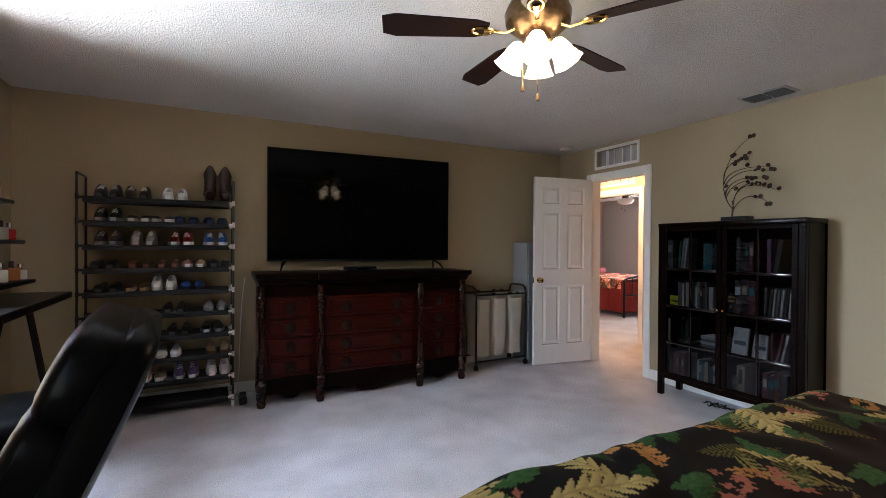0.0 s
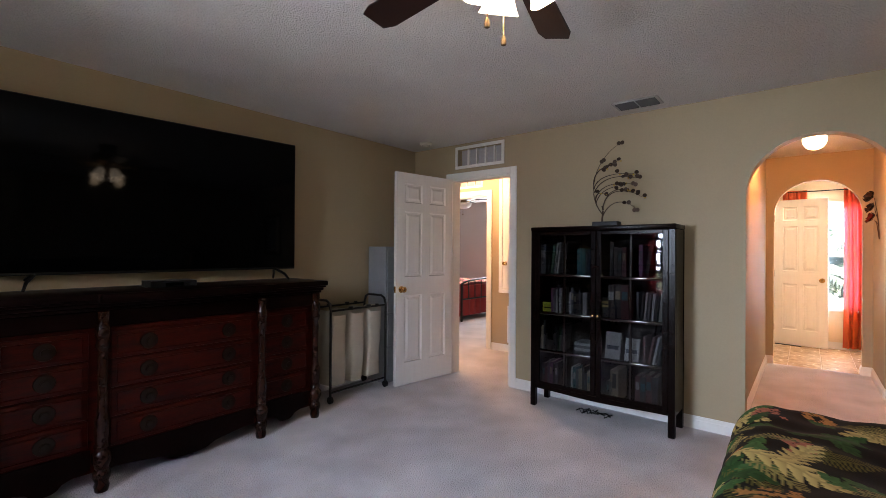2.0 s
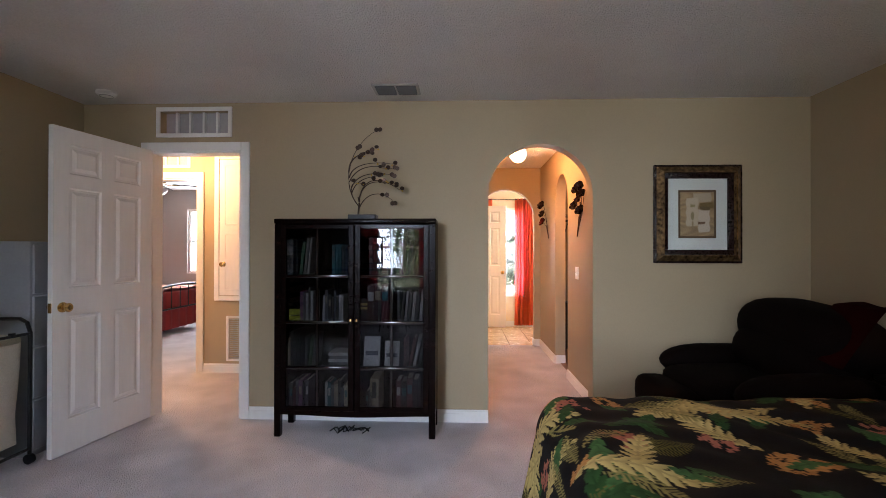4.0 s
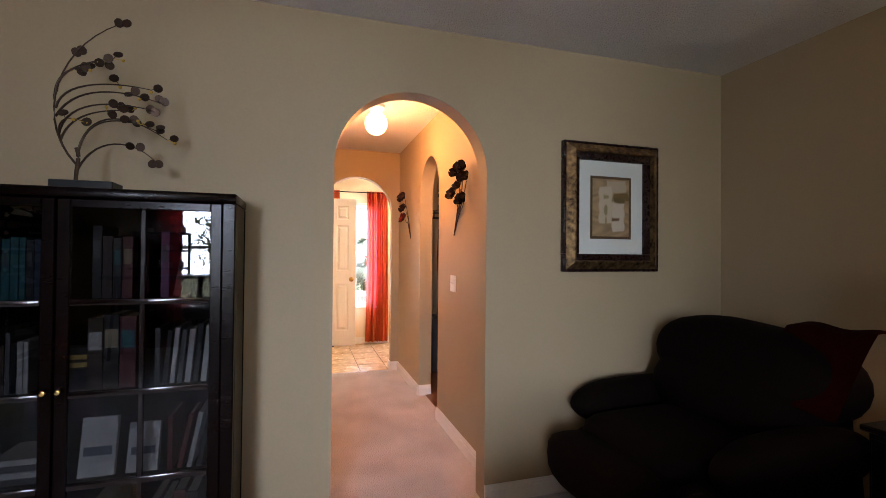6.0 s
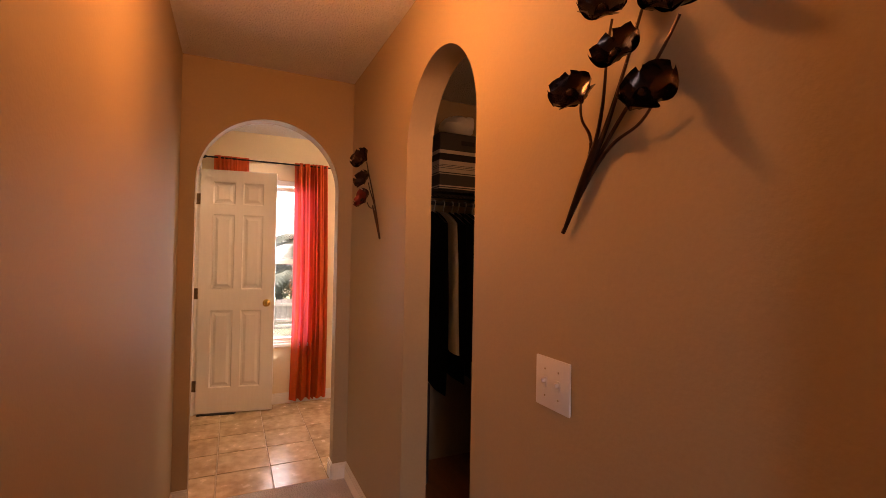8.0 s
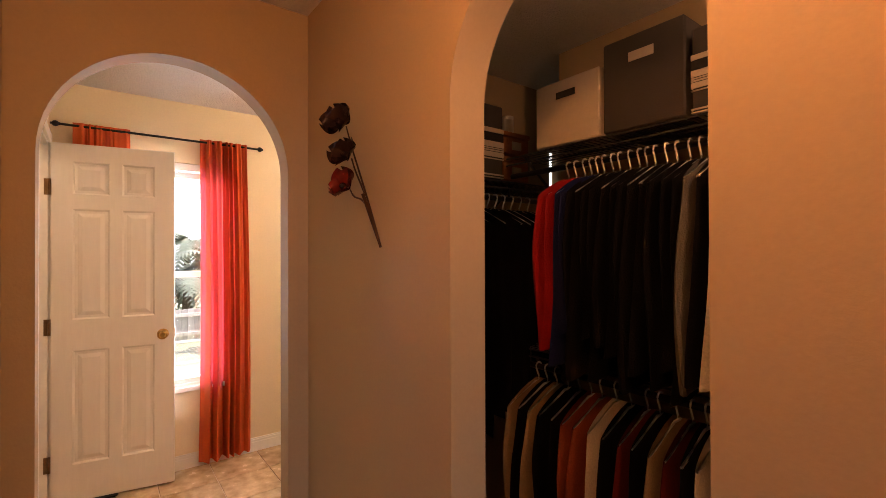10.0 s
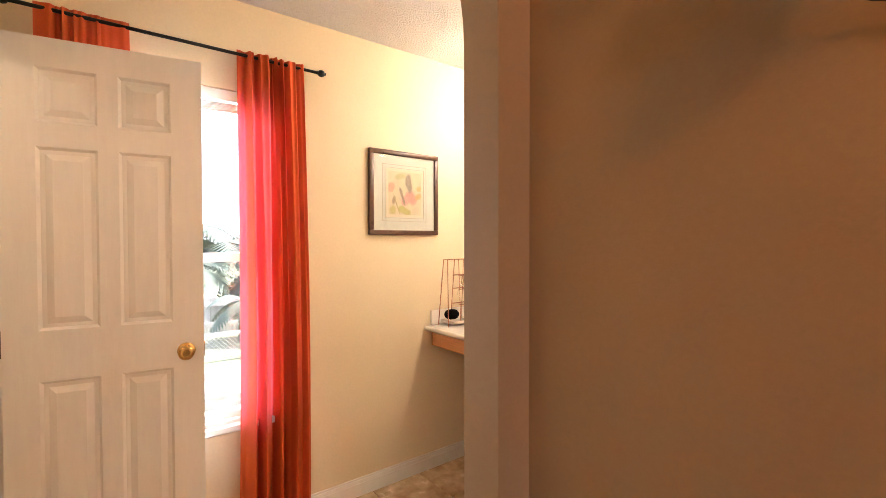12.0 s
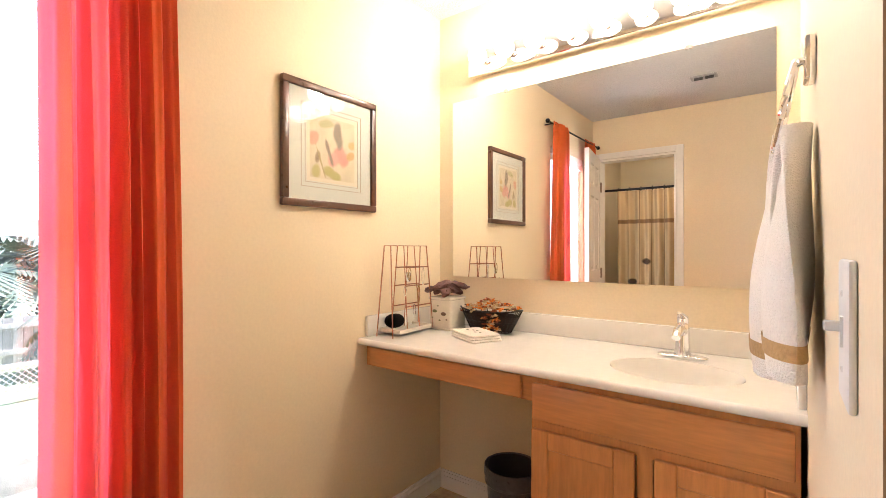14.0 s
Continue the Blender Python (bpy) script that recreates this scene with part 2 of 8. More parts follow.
VX = 5.35


def bm_wall(bm, axis, a0, a1, u0, u1, z1, holes=(), arch=None):
    """A wall from a0 to a1 across, u0 to u1 along, up to z1; holes (u0, u1, z0, z1); arch (u0, u1, spring, top)."""
    def put(ua, ub, za, zb):
        if ub - ua < 1e-6 or zb - za < 1e-6:
            return
        if axis == "x":
            bm_box(bm, a0, ua, za, a1, ub, zb)
        else:
            bm_box(bm, ua, a0, za, ub, a1, zb)
    cuts = sorted({u0, u1, *[h[0] for h in holes], *[h[1] for h in holes], *([arch[0], arch[1]] if arch else [])})
    for ua, ub in zip(cuts, cuts[1:]):
        if arch and ua >= arch[0] - 1e-6 and ub <= arch[1] + 1e-6:
            n, c, h = 32, (arch[0] + arch[1]) / 2, (arch[1] - arch[0]) / 2
            rows = []
            for i in range(n + 1):
                s = math.pi * (1 - i / n)
                u, z = c + h * math.cos(s), arch[2] + (arch[3] - arch[2]) * math.sin(s)
                rows.append([bm.verts.new((a, u, zz) if axis == "x" else (u, a, zz)) for a in (a0, a1) for zz in (z, z1)])
            for q, w in zip(rows, rows[1:]):
                for i, j in ((0, 1), (1, 3), (3, 2), (2, 0)):
                    bm.faces.new((q[i], q[j], w[j], w[i]))
            continue
        z = 0.0
        for h in sorted((h for h in holes if h[0] <= ua + 1e-6 and h[1] >= ub - 1e-6), key=lambda h: h[2]):
            put(ua, ub, z, h[2])
            z = h[3]
        put(ua, ub, z, z1)


def wall(name, axis, a0, a1, u0, u1, material, label, holes=(), arch=None, z1=CEIL):
    bm = bmesh.new()
    bm_wall(bm, axis, a0, a1, u0, u1, z1, holes, arch)
    return structure(name, bm, material, label, "wall")


D1 = (3.45, 4.165, 0.0, 2.03)
wall("wall_north", "y", YN, YN + 0.15, XW - 0.15, XE, M_WALL, "beige painted bedroom wall behind the television")
wall("wall_south", "y", YS - 0.15, YS, XW - 0.15, XE, M_WALL, "beige painted bedroom wall behind the bed")
# the second opening is for the added window, which is never in view
wall("wall_west", "x", XW - 0.15, XW, YS, YN, M_WALL, "beige painted bedroom wall with a window", holes=[(2.35, 3.35, 0.6, 2.08), (-0.25, 0.65, 0.6, 2.08)])
wall("wall_east", "x", XE, XE2, YS - 0.15, YN + 0.15, M_WALL, "beige painted wall with a doorway and an archway",
     holes=[D1, (3.555, 4.085, 2.165, 2.335)], arch=(0.815, 1.582, 1.69, 2.067))
wall("wall_hall_north", "y", HN, HN + 0.12, XE2, XA, M_WALL, "beige painted passage wall")
wall("wall_hall_south", "y", HS - 0.115, HS, XE2, XA, M_WALL, "beige painted passage wall with an arch to the closet", arch=(5.30, 5.895, 1.785, 2.097))
end_wall = wall("wall_hall_end", "x", XA, XA2, YB - 0.12, HN + 0.12, M_WALL, "beige painted wall with an archway to the bathroom", arch=(0.795, 1.556, 1.725, 2.105))
# faces on the bathroom side take the lighter cream
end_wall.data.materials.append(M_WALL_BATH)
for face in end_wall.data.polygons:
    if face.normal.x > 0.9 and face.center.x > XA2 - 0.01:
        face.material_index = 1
wall("wall_bath_east", "x", XB, XB + 0.15, YB - 0.12, HN + 0.12, M_WALL_BATH, "cream bathroom wall with a window", holes=[(0.68, 1.38, 0.535, 2.0)])
wall("wall_bath_south", "y", YB - 0.12, YB, XA2, XB, M_WALL_BATH, "cream bathroom wall behind the vanity")
wall("wall_bath_north", "y", HN, HN + 0.12, XA2, XB, M_WALL_BATH, "cream bathroom wall with a doorway", holes=[(7.70, 8.345, 0.0, 2.03)])
# closet behind the passage
wall("wall_closet_south", "y", -0.95, -0.85, XE2, XA, M_WALL, "beige painted closet wall")
# shower room
wall("wall_shower_west", "x", 7.2, 7.3, HN + 0.12, 3.6, M_WALL_BATH, "cream shower room wall")
wall("wall_shower_east", "x", 8.7, 8.82, HN + 0.12, 3.6, M_WALL_BATH, "cream shower room wall")
wall("wall_shower_north", "y", 3.6, 3.72, 7.2, 8.82, M_WALL_BATH, "cream shower room wall")
# vestibule and second bedroom
D2 = (4.54, 5.78, 0.0, 2.03)
wall("wall_vestibule_east", "x", VX, VX + 0.12, 2.6, 6.0, M_WALL, "warmly lit beige wall with a door and a closet hatch", holes=[D2, (4.65, 5.3, 2.17, 2.34)])
wall("wall_vestibule_south", "y", 2.5, 2.6, XE2, VX + 0.12, M_WALL, "beige painted vestibule wall")
wall("wall_vestibule_north", "y", 6.0, 6.1, XE2, VX + 0.12, M_WALL, "beige painted vestibule wall")
wall("wall_vestibule_west", "x", 4.10, 4.20, YN + 0.15, 6.1, M_WALL, "beige painted vestibule wall")
wall("wall_guest_east", "x", 8.9, 9.02, 3.9, 8.6, M_WALL_GREY, "grey painted guest bedroom wall with a window", holes=[(5.9, 6.85, 0.85, 2.05)])
wall("wall_guest_north", "y", 8.5, 8.62, 5.2, 8.9, M_WALL_GREY, "grey painted guest bedroom wall")
wall("wall_guest_south", "y", 3.8, 3.92, VX + 0.12, 9.02, M_WALL_GREY, "grey painted guest bedroom wall")
wall("wall_guest_west", "x", 5.22, 5.34, 6.1, 8.62, M_WALL_GREY, "grey painted guest bedroom wall")

bm = bmesh.new()
bm_box(bm, XW - 0.15, YS - 0.3, -0.15, XA + 0.02, 8.7, 0.0)
bm_box(bm, XA + 0.02, 3.72, -0.15, 9.1, 8.7, 0.0)
structure("floor_carpet", bm, M_CARPET, "pinkish beige cut-pile carpet, worn and trodden", "floor")
bm = bmesh.new()
bm_box(bm, XE2, -0.85, 0.0, XA, HS - 0.06, 0.006)
structure("floor_closet", bm, mat("reddish_laminate", (0.20, 0.075, 0.028), 0.35, var=0.3, scale=3, grain=22, bump=0.03, stretch=(1, 7, 1)), "reddish brown laminate closet floor", "floor")
bm = bmesh.new()
bm_box(bm, XA + 0.02, YB - 0.15, -0.15, 8.9, 3.72, -0.008)
bath_floor = structure("floor_bath", bm, M_GROUT, "bathroom floor of stone-look tiles with grey grout", "floor")
bm = bmesh.new()
bm_box(bm, XW - 0.15, YS - 0.3, CEIL, 9.1, 8.7, CEIL + 0.15)
structure("ceiling", bm, M_CEIL, "off-white sprayed popcorn-textured ceiling", "ceiling")


def baseboard(runs, label="white moulded baseboard along the wall"):
    """runs: (axis, wall face, side, from, to); side says which way the room lies."""
    bm = bmesh.new()
    for axis, a, s, u0, u1 in runs:
        for d, z0, z1 in ((0.014, 0.0, 0.065), (0.010, 0.065, 0.082), (0.006, 0.082, 0.092)):
            lo, hi = sorted((a, a + s * d))
            if axis == "x":
                bm_box(bm, lo, u0, z0, hi, u1, z1)
            else:
                bm_box(bm, u0, lo, z0, u1, hi, z1)
    return structure("baseboard", bm, M_WHITE, label, "baseboard")


baseboard([("x", XE, -1, YS, 0.815), ("x", XE, -1, 1.582, 3.385), ("x", XE, -1, 4.23, YN), ("y", YN, -1, XW, XE - 0.016), ("y", YS, 1, XW, XE - 0.016), ("x", XW, 1, YS + 0.016, YN - 0.016)])
baseboard([("y", HS, 1, XE2, 5.30), ("y", HS, 1, 5.895, XA - 0.016), ("y", HN, -1, XE2, XA - 0.016), ("x", XA, -1, HS, 0.795), ("x", XA, -1, 1.556, HN), ("x", 5.895, -1, HS - 0.114, HS - 0.001), ("y", 0.795, 1, XA, XA2)])
baseboard([("x", XB, -1, YB, HN), ("y", YB, 1, 7.62, XB - 0.016), ("x", XA2, 1, -0.10, 0.80), ("y", HN, -1, XA2, 7.63)], "white baseboard along the bathroom walls")
baseboard([("x", VX, -1, 2.6, 4.47), ("x", XE2, 1, 2.6, 3.38), ("x", 8.9, -1, 3.92, 8.5), ("y", 8.5, -1, 5.34, 8.884)], "white baseboard in the vestibule and guest room")


def door_trim(name, axis, face, side, u0, u1, top, width=0.065, depth=0.016, label="white moulded door casing"):
    bm = bmesh.new()
    for a, b, z0, z1 in ((u0 - width, u0, 0, top + width), (u1, u1 + width, 0, top + width), (u0, u1, top, top + width)):
        lo, hi = sorted((face, face + side * depth))
        if axis == "x":
            bm_box(bm, lo, a, z0, hi, b, z1, 0.003)
        else:
            bm_box(bm, a, lo, z0, b, hi, z1, 0.003)
    return structure(name, bm, M_WHITE, label, "trim")


door_trim("trim", "x", XE, -1, 3.45, 4.165, 2.03)
door_trim("trim", "x", XE2, 1, 3.45, 4.165, 2.03)
door_trim("trim", "x", VX, -1, 4.54, 5.78, 2.03)
door_trim("trim", "y", HN, -1, 7.70, 8.345, 2.03, 0.054)
bm = bmesh.new()
for a, b, z0, z1 in ((3.45, 3.467, 0, 2.013), (4.148, 4.165, 0, 2.013), (3.45, 4.165, 2.013, 2.03)):
    bm_box(bm, XE - 0.002, a, z0, XE2 + 0.002, b, z1)
structure("door_jamb", bm, M_WHITE, "white painted door jamb", "trim")
bm = bmesh.new()
for a, b, z0, z1 in ((4.54, 4.557, 0, 2.013), (5.763, 5.78, 0, 2.013), (4.54, 5.78, 2.013, 2.03)):
    bm_box(bm, VX - 0.002, a, z0, VX + 0.122, b, z1)
structure("door_jamb", bm, M_WHITE, "white painted door jamb", "trim")
bm = bmesh.new()
for a, b, z0, z1 in ((7.70, 7.717, 0, 2.013), (8.328, 8.345, 0, 2.013), (7.70, 8.345, 2.013, 2.03)):
    bm_box(bm, a, HN - 0.002, z0, b, HN + 0.122, z1)
structure("door_jamb", bm, M_WHITE, "white painted door jamb", "trim")

# ---- doors ----
def panel_door(name, m, width, cols, label, knob=True, hinges=True, rows=((0.22, 0.86), (1.035, 1.66), (1.745, 1.93)), height=2.03, thick=0.035, z0=0.012):
    """A six-panel door hung at its origin, reaching along its own x."""
    d = thing(name, m, label, "door", "", "structure")
    t = thick / 2
    xs, zs = [0.0, *[c for pair in cols for c in pair], width], [z0, *[c for pair in rows for c in pair], height]
    bm = bmesh.new()
    for i in range(len(xs) - 1):
        for j in range(len(zs) - 1):
            if not (i % 2 and j % 2):
                bm_box(bm, xs[i], -t, zs[j], xs[i + 1], t, zs[j + 1])
    part("slab", bm, M_DOOR, d, "white painted stiles and rails")
    for a, b in cols:
        for c, e in rows:
            bm = bmesh.new()
            bm_box(bm, a - 0.001, -t + 0.010, c - 0.001, b + 0.001, t - 0.010, e + 0.001)
            for s in (-1, 1):
                rings = []
                for inset, out in ((0.0, t - 0.0), (0.010, t - 0.011), (0.020, t - 0.011), (0.044, t - 0.001)):
                    rings.append([bm.verts.new((x, s * out, z)) for x, z in ((a + inset, c + inset), (b - inset, c + inset), (b - inset, e - inset), (a + inset, e - inset))])
                for q, w in zip(rings, rings[1:]):
                    for k in range(4):
                        bm.faces.new((q[k], q[(k + 1) % 4], w[(k + 1) % 4], w[k]))
                bm.faces.new(rings[-1])
            part("panel", bm, M_DOOR, d, smooth=20)
    if knob:
        for s in (-1, 1):
            bm = bmesh.new()
            turn = Matrix.Rotation(radians(-90 * s), 4, "X")
            bm_lathe(bm, [(0, 0), (0.031, 0), (0.031, 0.005), (0.024, 0.009), (0.011, 0.012), (0.011, 0.026), (0.020, 0.032), (0.027, 0.042), (0.027, 0.050), (0.020, 0.058), (0.010, 0.060), (0, 0.058)], 20, (width - 0.06, s * t, 0.92), turn)
            part("door_knob", bm, M_BRASS, d, "polished brass knob")
        box("latch", (width - 0.004, -0.012, 0.89, width + 0.004, 0.012, 0.95), M_BRASS, d, 0.002)
    if hinges:
        for z in (0.24, 1.0, 1.78):
            bm = bmesh.new()
            bm_tube(bm, [(-0.006, -t - 0.004, z - 0.045), (-0.006, -t - 0.004, z + 0.045)], 0.007)
            bm_box(bm, -0.03, -t - 0.003, z - 0.045, 0.0, -t + 0.001, z + 0.045)
            part("hinge", bm, M_BRONZE, d)
    return d


panel_door("door_1", pose(4.062, 4.152, 0, 0, 0, 171.6), 0.725, ((0.10, 0.315), (0.41, 0.625)), "white six-panel bedroom door standing open, brass knob")
panel_door("door_2", pose(8.342, 1.612, 0, 0, 0, -99.5), 0.59, ((0.095, 0.265), (0.325, 0.487)), "white six-panel bathroom door standing open before the window")

# thin black strip on the floor below door_2, towards its hinge
door_strip = thing("floor_strip", pose(8.305, 1.45, 0, 0, 0, -99.5), "flat black strip lying under the bathroom door", "draught strip")
bm = bmesh.new()
bm_prism(bm, [(-0.15, -0.030), (0.13, -0.030), (0.14, -0.015), (0.14, 0.024), (-0.15, 0.024)], 0.010)
part("strip", bm, M_BLACK_PLASTIC, door_strip)

# transom grilles over the doors
M_GRILLE_DARK = mat("grille_shade", (0.30, 0.28, 0.26), 0.6, var=0.1, bump=0.05)


def transom(name, x0, x1, y0, y1, z0, z1, label):
    g = thing(name, pose((x0 + x1) / 2, (y0 + y1) / 2, z0), label, "transom", "", "structure")
    cx, cy, cz = (x0 + x1) / 2, (y0 + y1) / 2, z0
    for s, x in ((-1, x0), (1, x1)):
        bm = bmesh.new()
        lo, hi = sorted((x - cx, x - cx + s * 0.012))
        for a, b, c, d in ((y0 - 0.03, y1 + 0.03, z0 - 0.03, z0), (y0 - 0.03, y1 + 0.03, z1, z1 + 0.03), (y0 - 0.03, y0, z0, z1), (y1, y1 + 0.03, z0, z1)):
            bm_box(bm, lo, a - cy, c - cz, hi, b - cy, d - cz, 0.002)
        part("grille_frame", bm, M_WHITE, g)
    n = 5
    for i in range(1, n):
        y = y0 + (y1 - y0) * i / n - cy
        box("muntin", (-0.03, y - 0.008, 0, 0.03, y + 0.008, z1 - z0), M_WHITE, g)
    for i in range(n):
        a, b = y0 + (y1 - y0) * i / n - cy, y0 + (y1 - y0) * (i + 1) / n - cy
        box("pane", (-0.003, a + 0.008, 0, 0.003, b - 0.008, z1 - z0), M_TRANSOM, g)
    return g


transom("window_1", XE, XE2, 3.555, 4.085, 2.165, 2.335, "white framed transom grille of five panes over the door")
transom("window_2", VX, VX + 0.12, 4.65, 5.30, 2.17, 2.34, "white framed transom grille over the guest room door")

# ---- ceiling fan ----
M_SHADE = mat("frosted_glass_shade", (0.9, 0.86, 0.78), 0.35, var=0.03, bump=0, emit=(1.0, 0.80, 0.55), strength=2.0)
M_BLADE = mat("dark_walnut_blade", (0.016, 0.006, 0.004), 0.4, var=0.35, scale=4, grain=40, bump=0.05, stretch=(0.6, 8, 8), spec=0.2)


def ceiling_fan(m, angle, label, shade_mat, arms=4):
    f = thing("ceiling_fan", m, label, "ceiling fan")
    bm = bmesh.new()
    bm_lathe(bm, [(0, 0), (0.075, 0), (0.085, -0.02), (0.06, -0.035), (0.125, -0.045), (0.14, -0.08), (0.135, -0.12), (0.10, -0.15), (0.06, -0.165), (0, -0.165)], 32)
    part("motor_housing", bm, M_BRONZE, f, "aged bronze motor housing")
    bm = bmesh.new()
    bm_lathe(bm, [(0, 0.055), (0.085, 0.055), (0.085, 0.035), (0.07, 0.012), (0.06, -0.001), (0, -0.001)], 28)
    part("canopy", bm, M_BRONZE, f)
    bm = bmesh.new()
    bm_lathe(bm, [(0, -0.165), (0.05, -0.165), (0.058, -0.19), (0.05, -0.215), (0.03, -0.23), (0.02, -0.25), (0, -0.255)], 24)
    part("light_hub", bm, M_BRONZE, f)
    for k in range(5):
        a = radians(angle + 72 * k)
        r = Matrix.Rotation(a, 4, "Z")
        bm = bmesh.new()
        bm_tube(bm, [r @ Vector(p) for p in ((0.09, 0, -0.14), (0.14, 0, -0.165), (0.19, 0, -0.16), (0.23, 0, -0.158))], [0.012, 0.010, 0.012, 0.016], 8, flat=0.5)
        ring = [r @ Vector((0.235 + 0.045 * math.cos(q), 0.028 * math.sin(q), -0.160)) for q in [i * math.tau / 20 for i in range(21)]]
        bm_tube(bm, ring, 0.006, 6)
        part("blade_iron", bm, M_BRASS, f, "brass blade bracket")
        bm = bmesh.new()
        pts = []
        for i in range(9):
            u = i / 8
            pts.append((0.21 + 0.44 * u, -(0.050 + 0.020 * u) * (1 if 0 < i < 8 else 0.72)))
        pts += [(x, -y) for x, y in reversed(pts)]
        bm_prism(bm, pts, 0.006, r @ Matrix.Translation((0, 0, -0.153)) @ Matrix.Rotation(radians(11), 4, "X"))
        part("blade", bm, M_BLADE, f, "dark walnut blade", smooth=25)
    for k in range(arms):
        a = radians(angle + 35 + 360 / arms * k)
        r = Matrix.Rotation(a, 4, "Z")
        bm = bmesh.new()
        bm_tube(bm, [r @ Vector(p) for p in ((0.03, 0, -0.20), (0.065, 0, -0.195), (0.085, 0, -0.215))], 0.010, 8)
        tilt = r @ Matrix.Translation((0.070, 0, -0.196)) @ Matrix.Rotation(radians(-30), 4, "Y")
        part("lamp_arm", bm, M_BRONZE, f)
        bm = bmesh.new()
        prof = [(0.022, 0.0), (0.040, -0.012), (0.052, -0.04), (0.058, -0.07), (0.070, -0.098), (0.080, -0.112), (0.076, -0.112), (0.066, -0.097), (0.054, -0.07), (0.046, -0.04), (0.030, -0.015), (0, -0.012)]
        rings = []
        for ri, z in prof:
            ring = []
            for q in range(28):
                th = q * math.tau / 28
                rr = 0.80 * ri * (1 + (0.035 * math.cos(th * 7) if z < -0.09 else 0))
                ring.append(bm.verts.new(tilt @ Vector((rr * math.cos(th), rr * math.sin(th), z))))
            rings.append(ring)
        for q, w in zip(rings, rings[1:]):
            for i in range(28):
                bm.faces.new((q[i], q[(i + 1) % 28], w[(i + 1) % 28], w[i]))
        part("lamp_shade", bm, shade_mat, f, "frosted bell glass shade, lit")
    for x, y, z in ((-0.035, 0.055, -0.375), (0.036, 0.042, -0.405)):
        bm = bmesh.new()
        bm_tube(bm, [(x, y, -0.22), (x, y, z)], 0.0012, 5)
        part("pull_chain", bm, M_BRASS, f)
        bm = bmesh.new()
        bm_lathe(bm, [(0, 0.012), (0.004, 0.01), (0.009, -0.008), (0.008, -0.018), (0, -0.022)], 12, (x, y, z))
        part("pull_knob", bm, M_BRONZE, f)
    return f


FAN = (1.478, 1.93)
ceiling_fan(pose(FAN[0], FAN[1], CEIL - 0.055), 13, "bronze ceiling fan with dark blades and lit glass shades", M_SHADE)
for k in range(4):
    a = radians(13 + 35 + 90 * k)
    lamp("fan_bulb", "POINT", pose(FAN[0] + 0.15 * math.cos(a), FAN[1] + 0.15 * math.sin(a), CEIL - 0.39), FAN_BULB, (1.0, 0.74, 0.45), 0.04)

# ceiling vent and smoke detector
M_VENT = mat("vent_enamel", (0.40, 0.39, 0.37), 0.45, var=0.05, bump=0.03)
# slats coloured near black to read as the shaded slots of the vent
M_SLAT = mat("shaded_vent_slat", (0.06, 0.058, 0.055), 0.5, var=0.05, bump=0)
# dark sheet colour for the shade behind vent slats and in a box slot
M_DARK = mat("dark_void", (0.03, 0.03, 0.03), 0.9, var=0.1, bump=0)


def ceiling_vent(m, sx, sy, label):
    v = thing("ceiling_vent", m, label, "air vent")
    bm = bmesh.new()
    for a in ((-sx, -sy, sx, -sy + 0.02), (-sx, sy - 0.02, sx, sy), (-sx, -sy + 0.02, -sx + 0.02, sy - 0.02), (sx - 0.02, -sy + 0.02, sx, sy - 0.02), (-sx + 0.02, -0.006, sx - 0.02, 0.006)):
        bm_box(bm, a[0], a[1], -0.010, a[2], a[3], 0.0, 0.002)
    part("vent_frame", bm, M_VENT, v)
    box("backing", (-sx + 0.01, -sy + 0.01, -0.003, sx - 0.01, sy - 0.01, 0.0), M_DARK, v)
    n = 6
    for half in (-1, 1):
        for i in range(n):
            x = -sx + 0.03 + (2 * sx - 0.06) * i / (n - 1)
            bm = bmesh.new()
            bm_box(bm, -0.010, 0.008, -0.001, 0.010, sy - 0.022, 0.001)
            bmesh.ops.transform(bm, matrix=Matrix.Translation((x, 0 if half > 0 else -sy + 0.014, -0.009)) @ Matrix.Rotation(radians(68), 4, "Y"), verts=bm.verts)
            part("slat", bm, M_SLAT, v)
    return v


ceiling_vent(pose(3.83, 2.235, CEIL), 0.10, 0.16, "white ceiling air vent with angled slats")
sd = thing("smoke_detector", pose(3.82, 4.30, CEIL), "round white smoke detector on the ceiling", "smoke detector")
bm = bmesh.new()
bm_lathe(bm, [(0, 0), (0.062, 0), (0.064, -0.014), (0.055, -0.028), (0.03, -0.034), (0, -0.034)], 28)
part("case", bm, M_WHITE, sd)
bm = bmesh.new()
bm_lathe(bm, [(0.040, -0.0345), (0.043, -0.034), (0.043, -0.030), (0.040, -0.030)], 28)
part("slot_ring", bm, M_VENT, sd)

# ---- television ----
M_SCREEN = mat("tv_screen", (0.001, 0.001, 0.0012), 0.0, var=0.02, bump=0, spec=0.06)
tv = thing("television", pose(1.566, 4.57, 1.05, 0, 0, -4.0), "large black flat television standing on the dresser", "television")
box("cabinet", (-0.867, -0.02, 0.085, 0.867, 0.012, 1.088), M_BLACK_PLASTIC, tv, 0.004)
box("screen", (-0.858, -0.024, 0.102, 0.858, -0.0195, 1.080), M_SCREEN, tv)
box("back_housing", (-0.55, 0.012, 0.12, 0.55, 0.05, 0.62), M_BLACK_PLASTIC, tv, 0.01)
for s in (-1, 1):
    for e in (-1, 1):
        bm = bmesh.new()
        bm_tube(bm, [(s * 0.70, 0, 0.095), (s * 0.70 + 0.045 * s, e * 0.09, 0.05), (s * 0.70 + 0.06 * s, e * 0.13, 0.008)], [0.011, 0.010, 0.008], 6)
        part("foot", bm, M_BLACK_PLASTIC, tv)
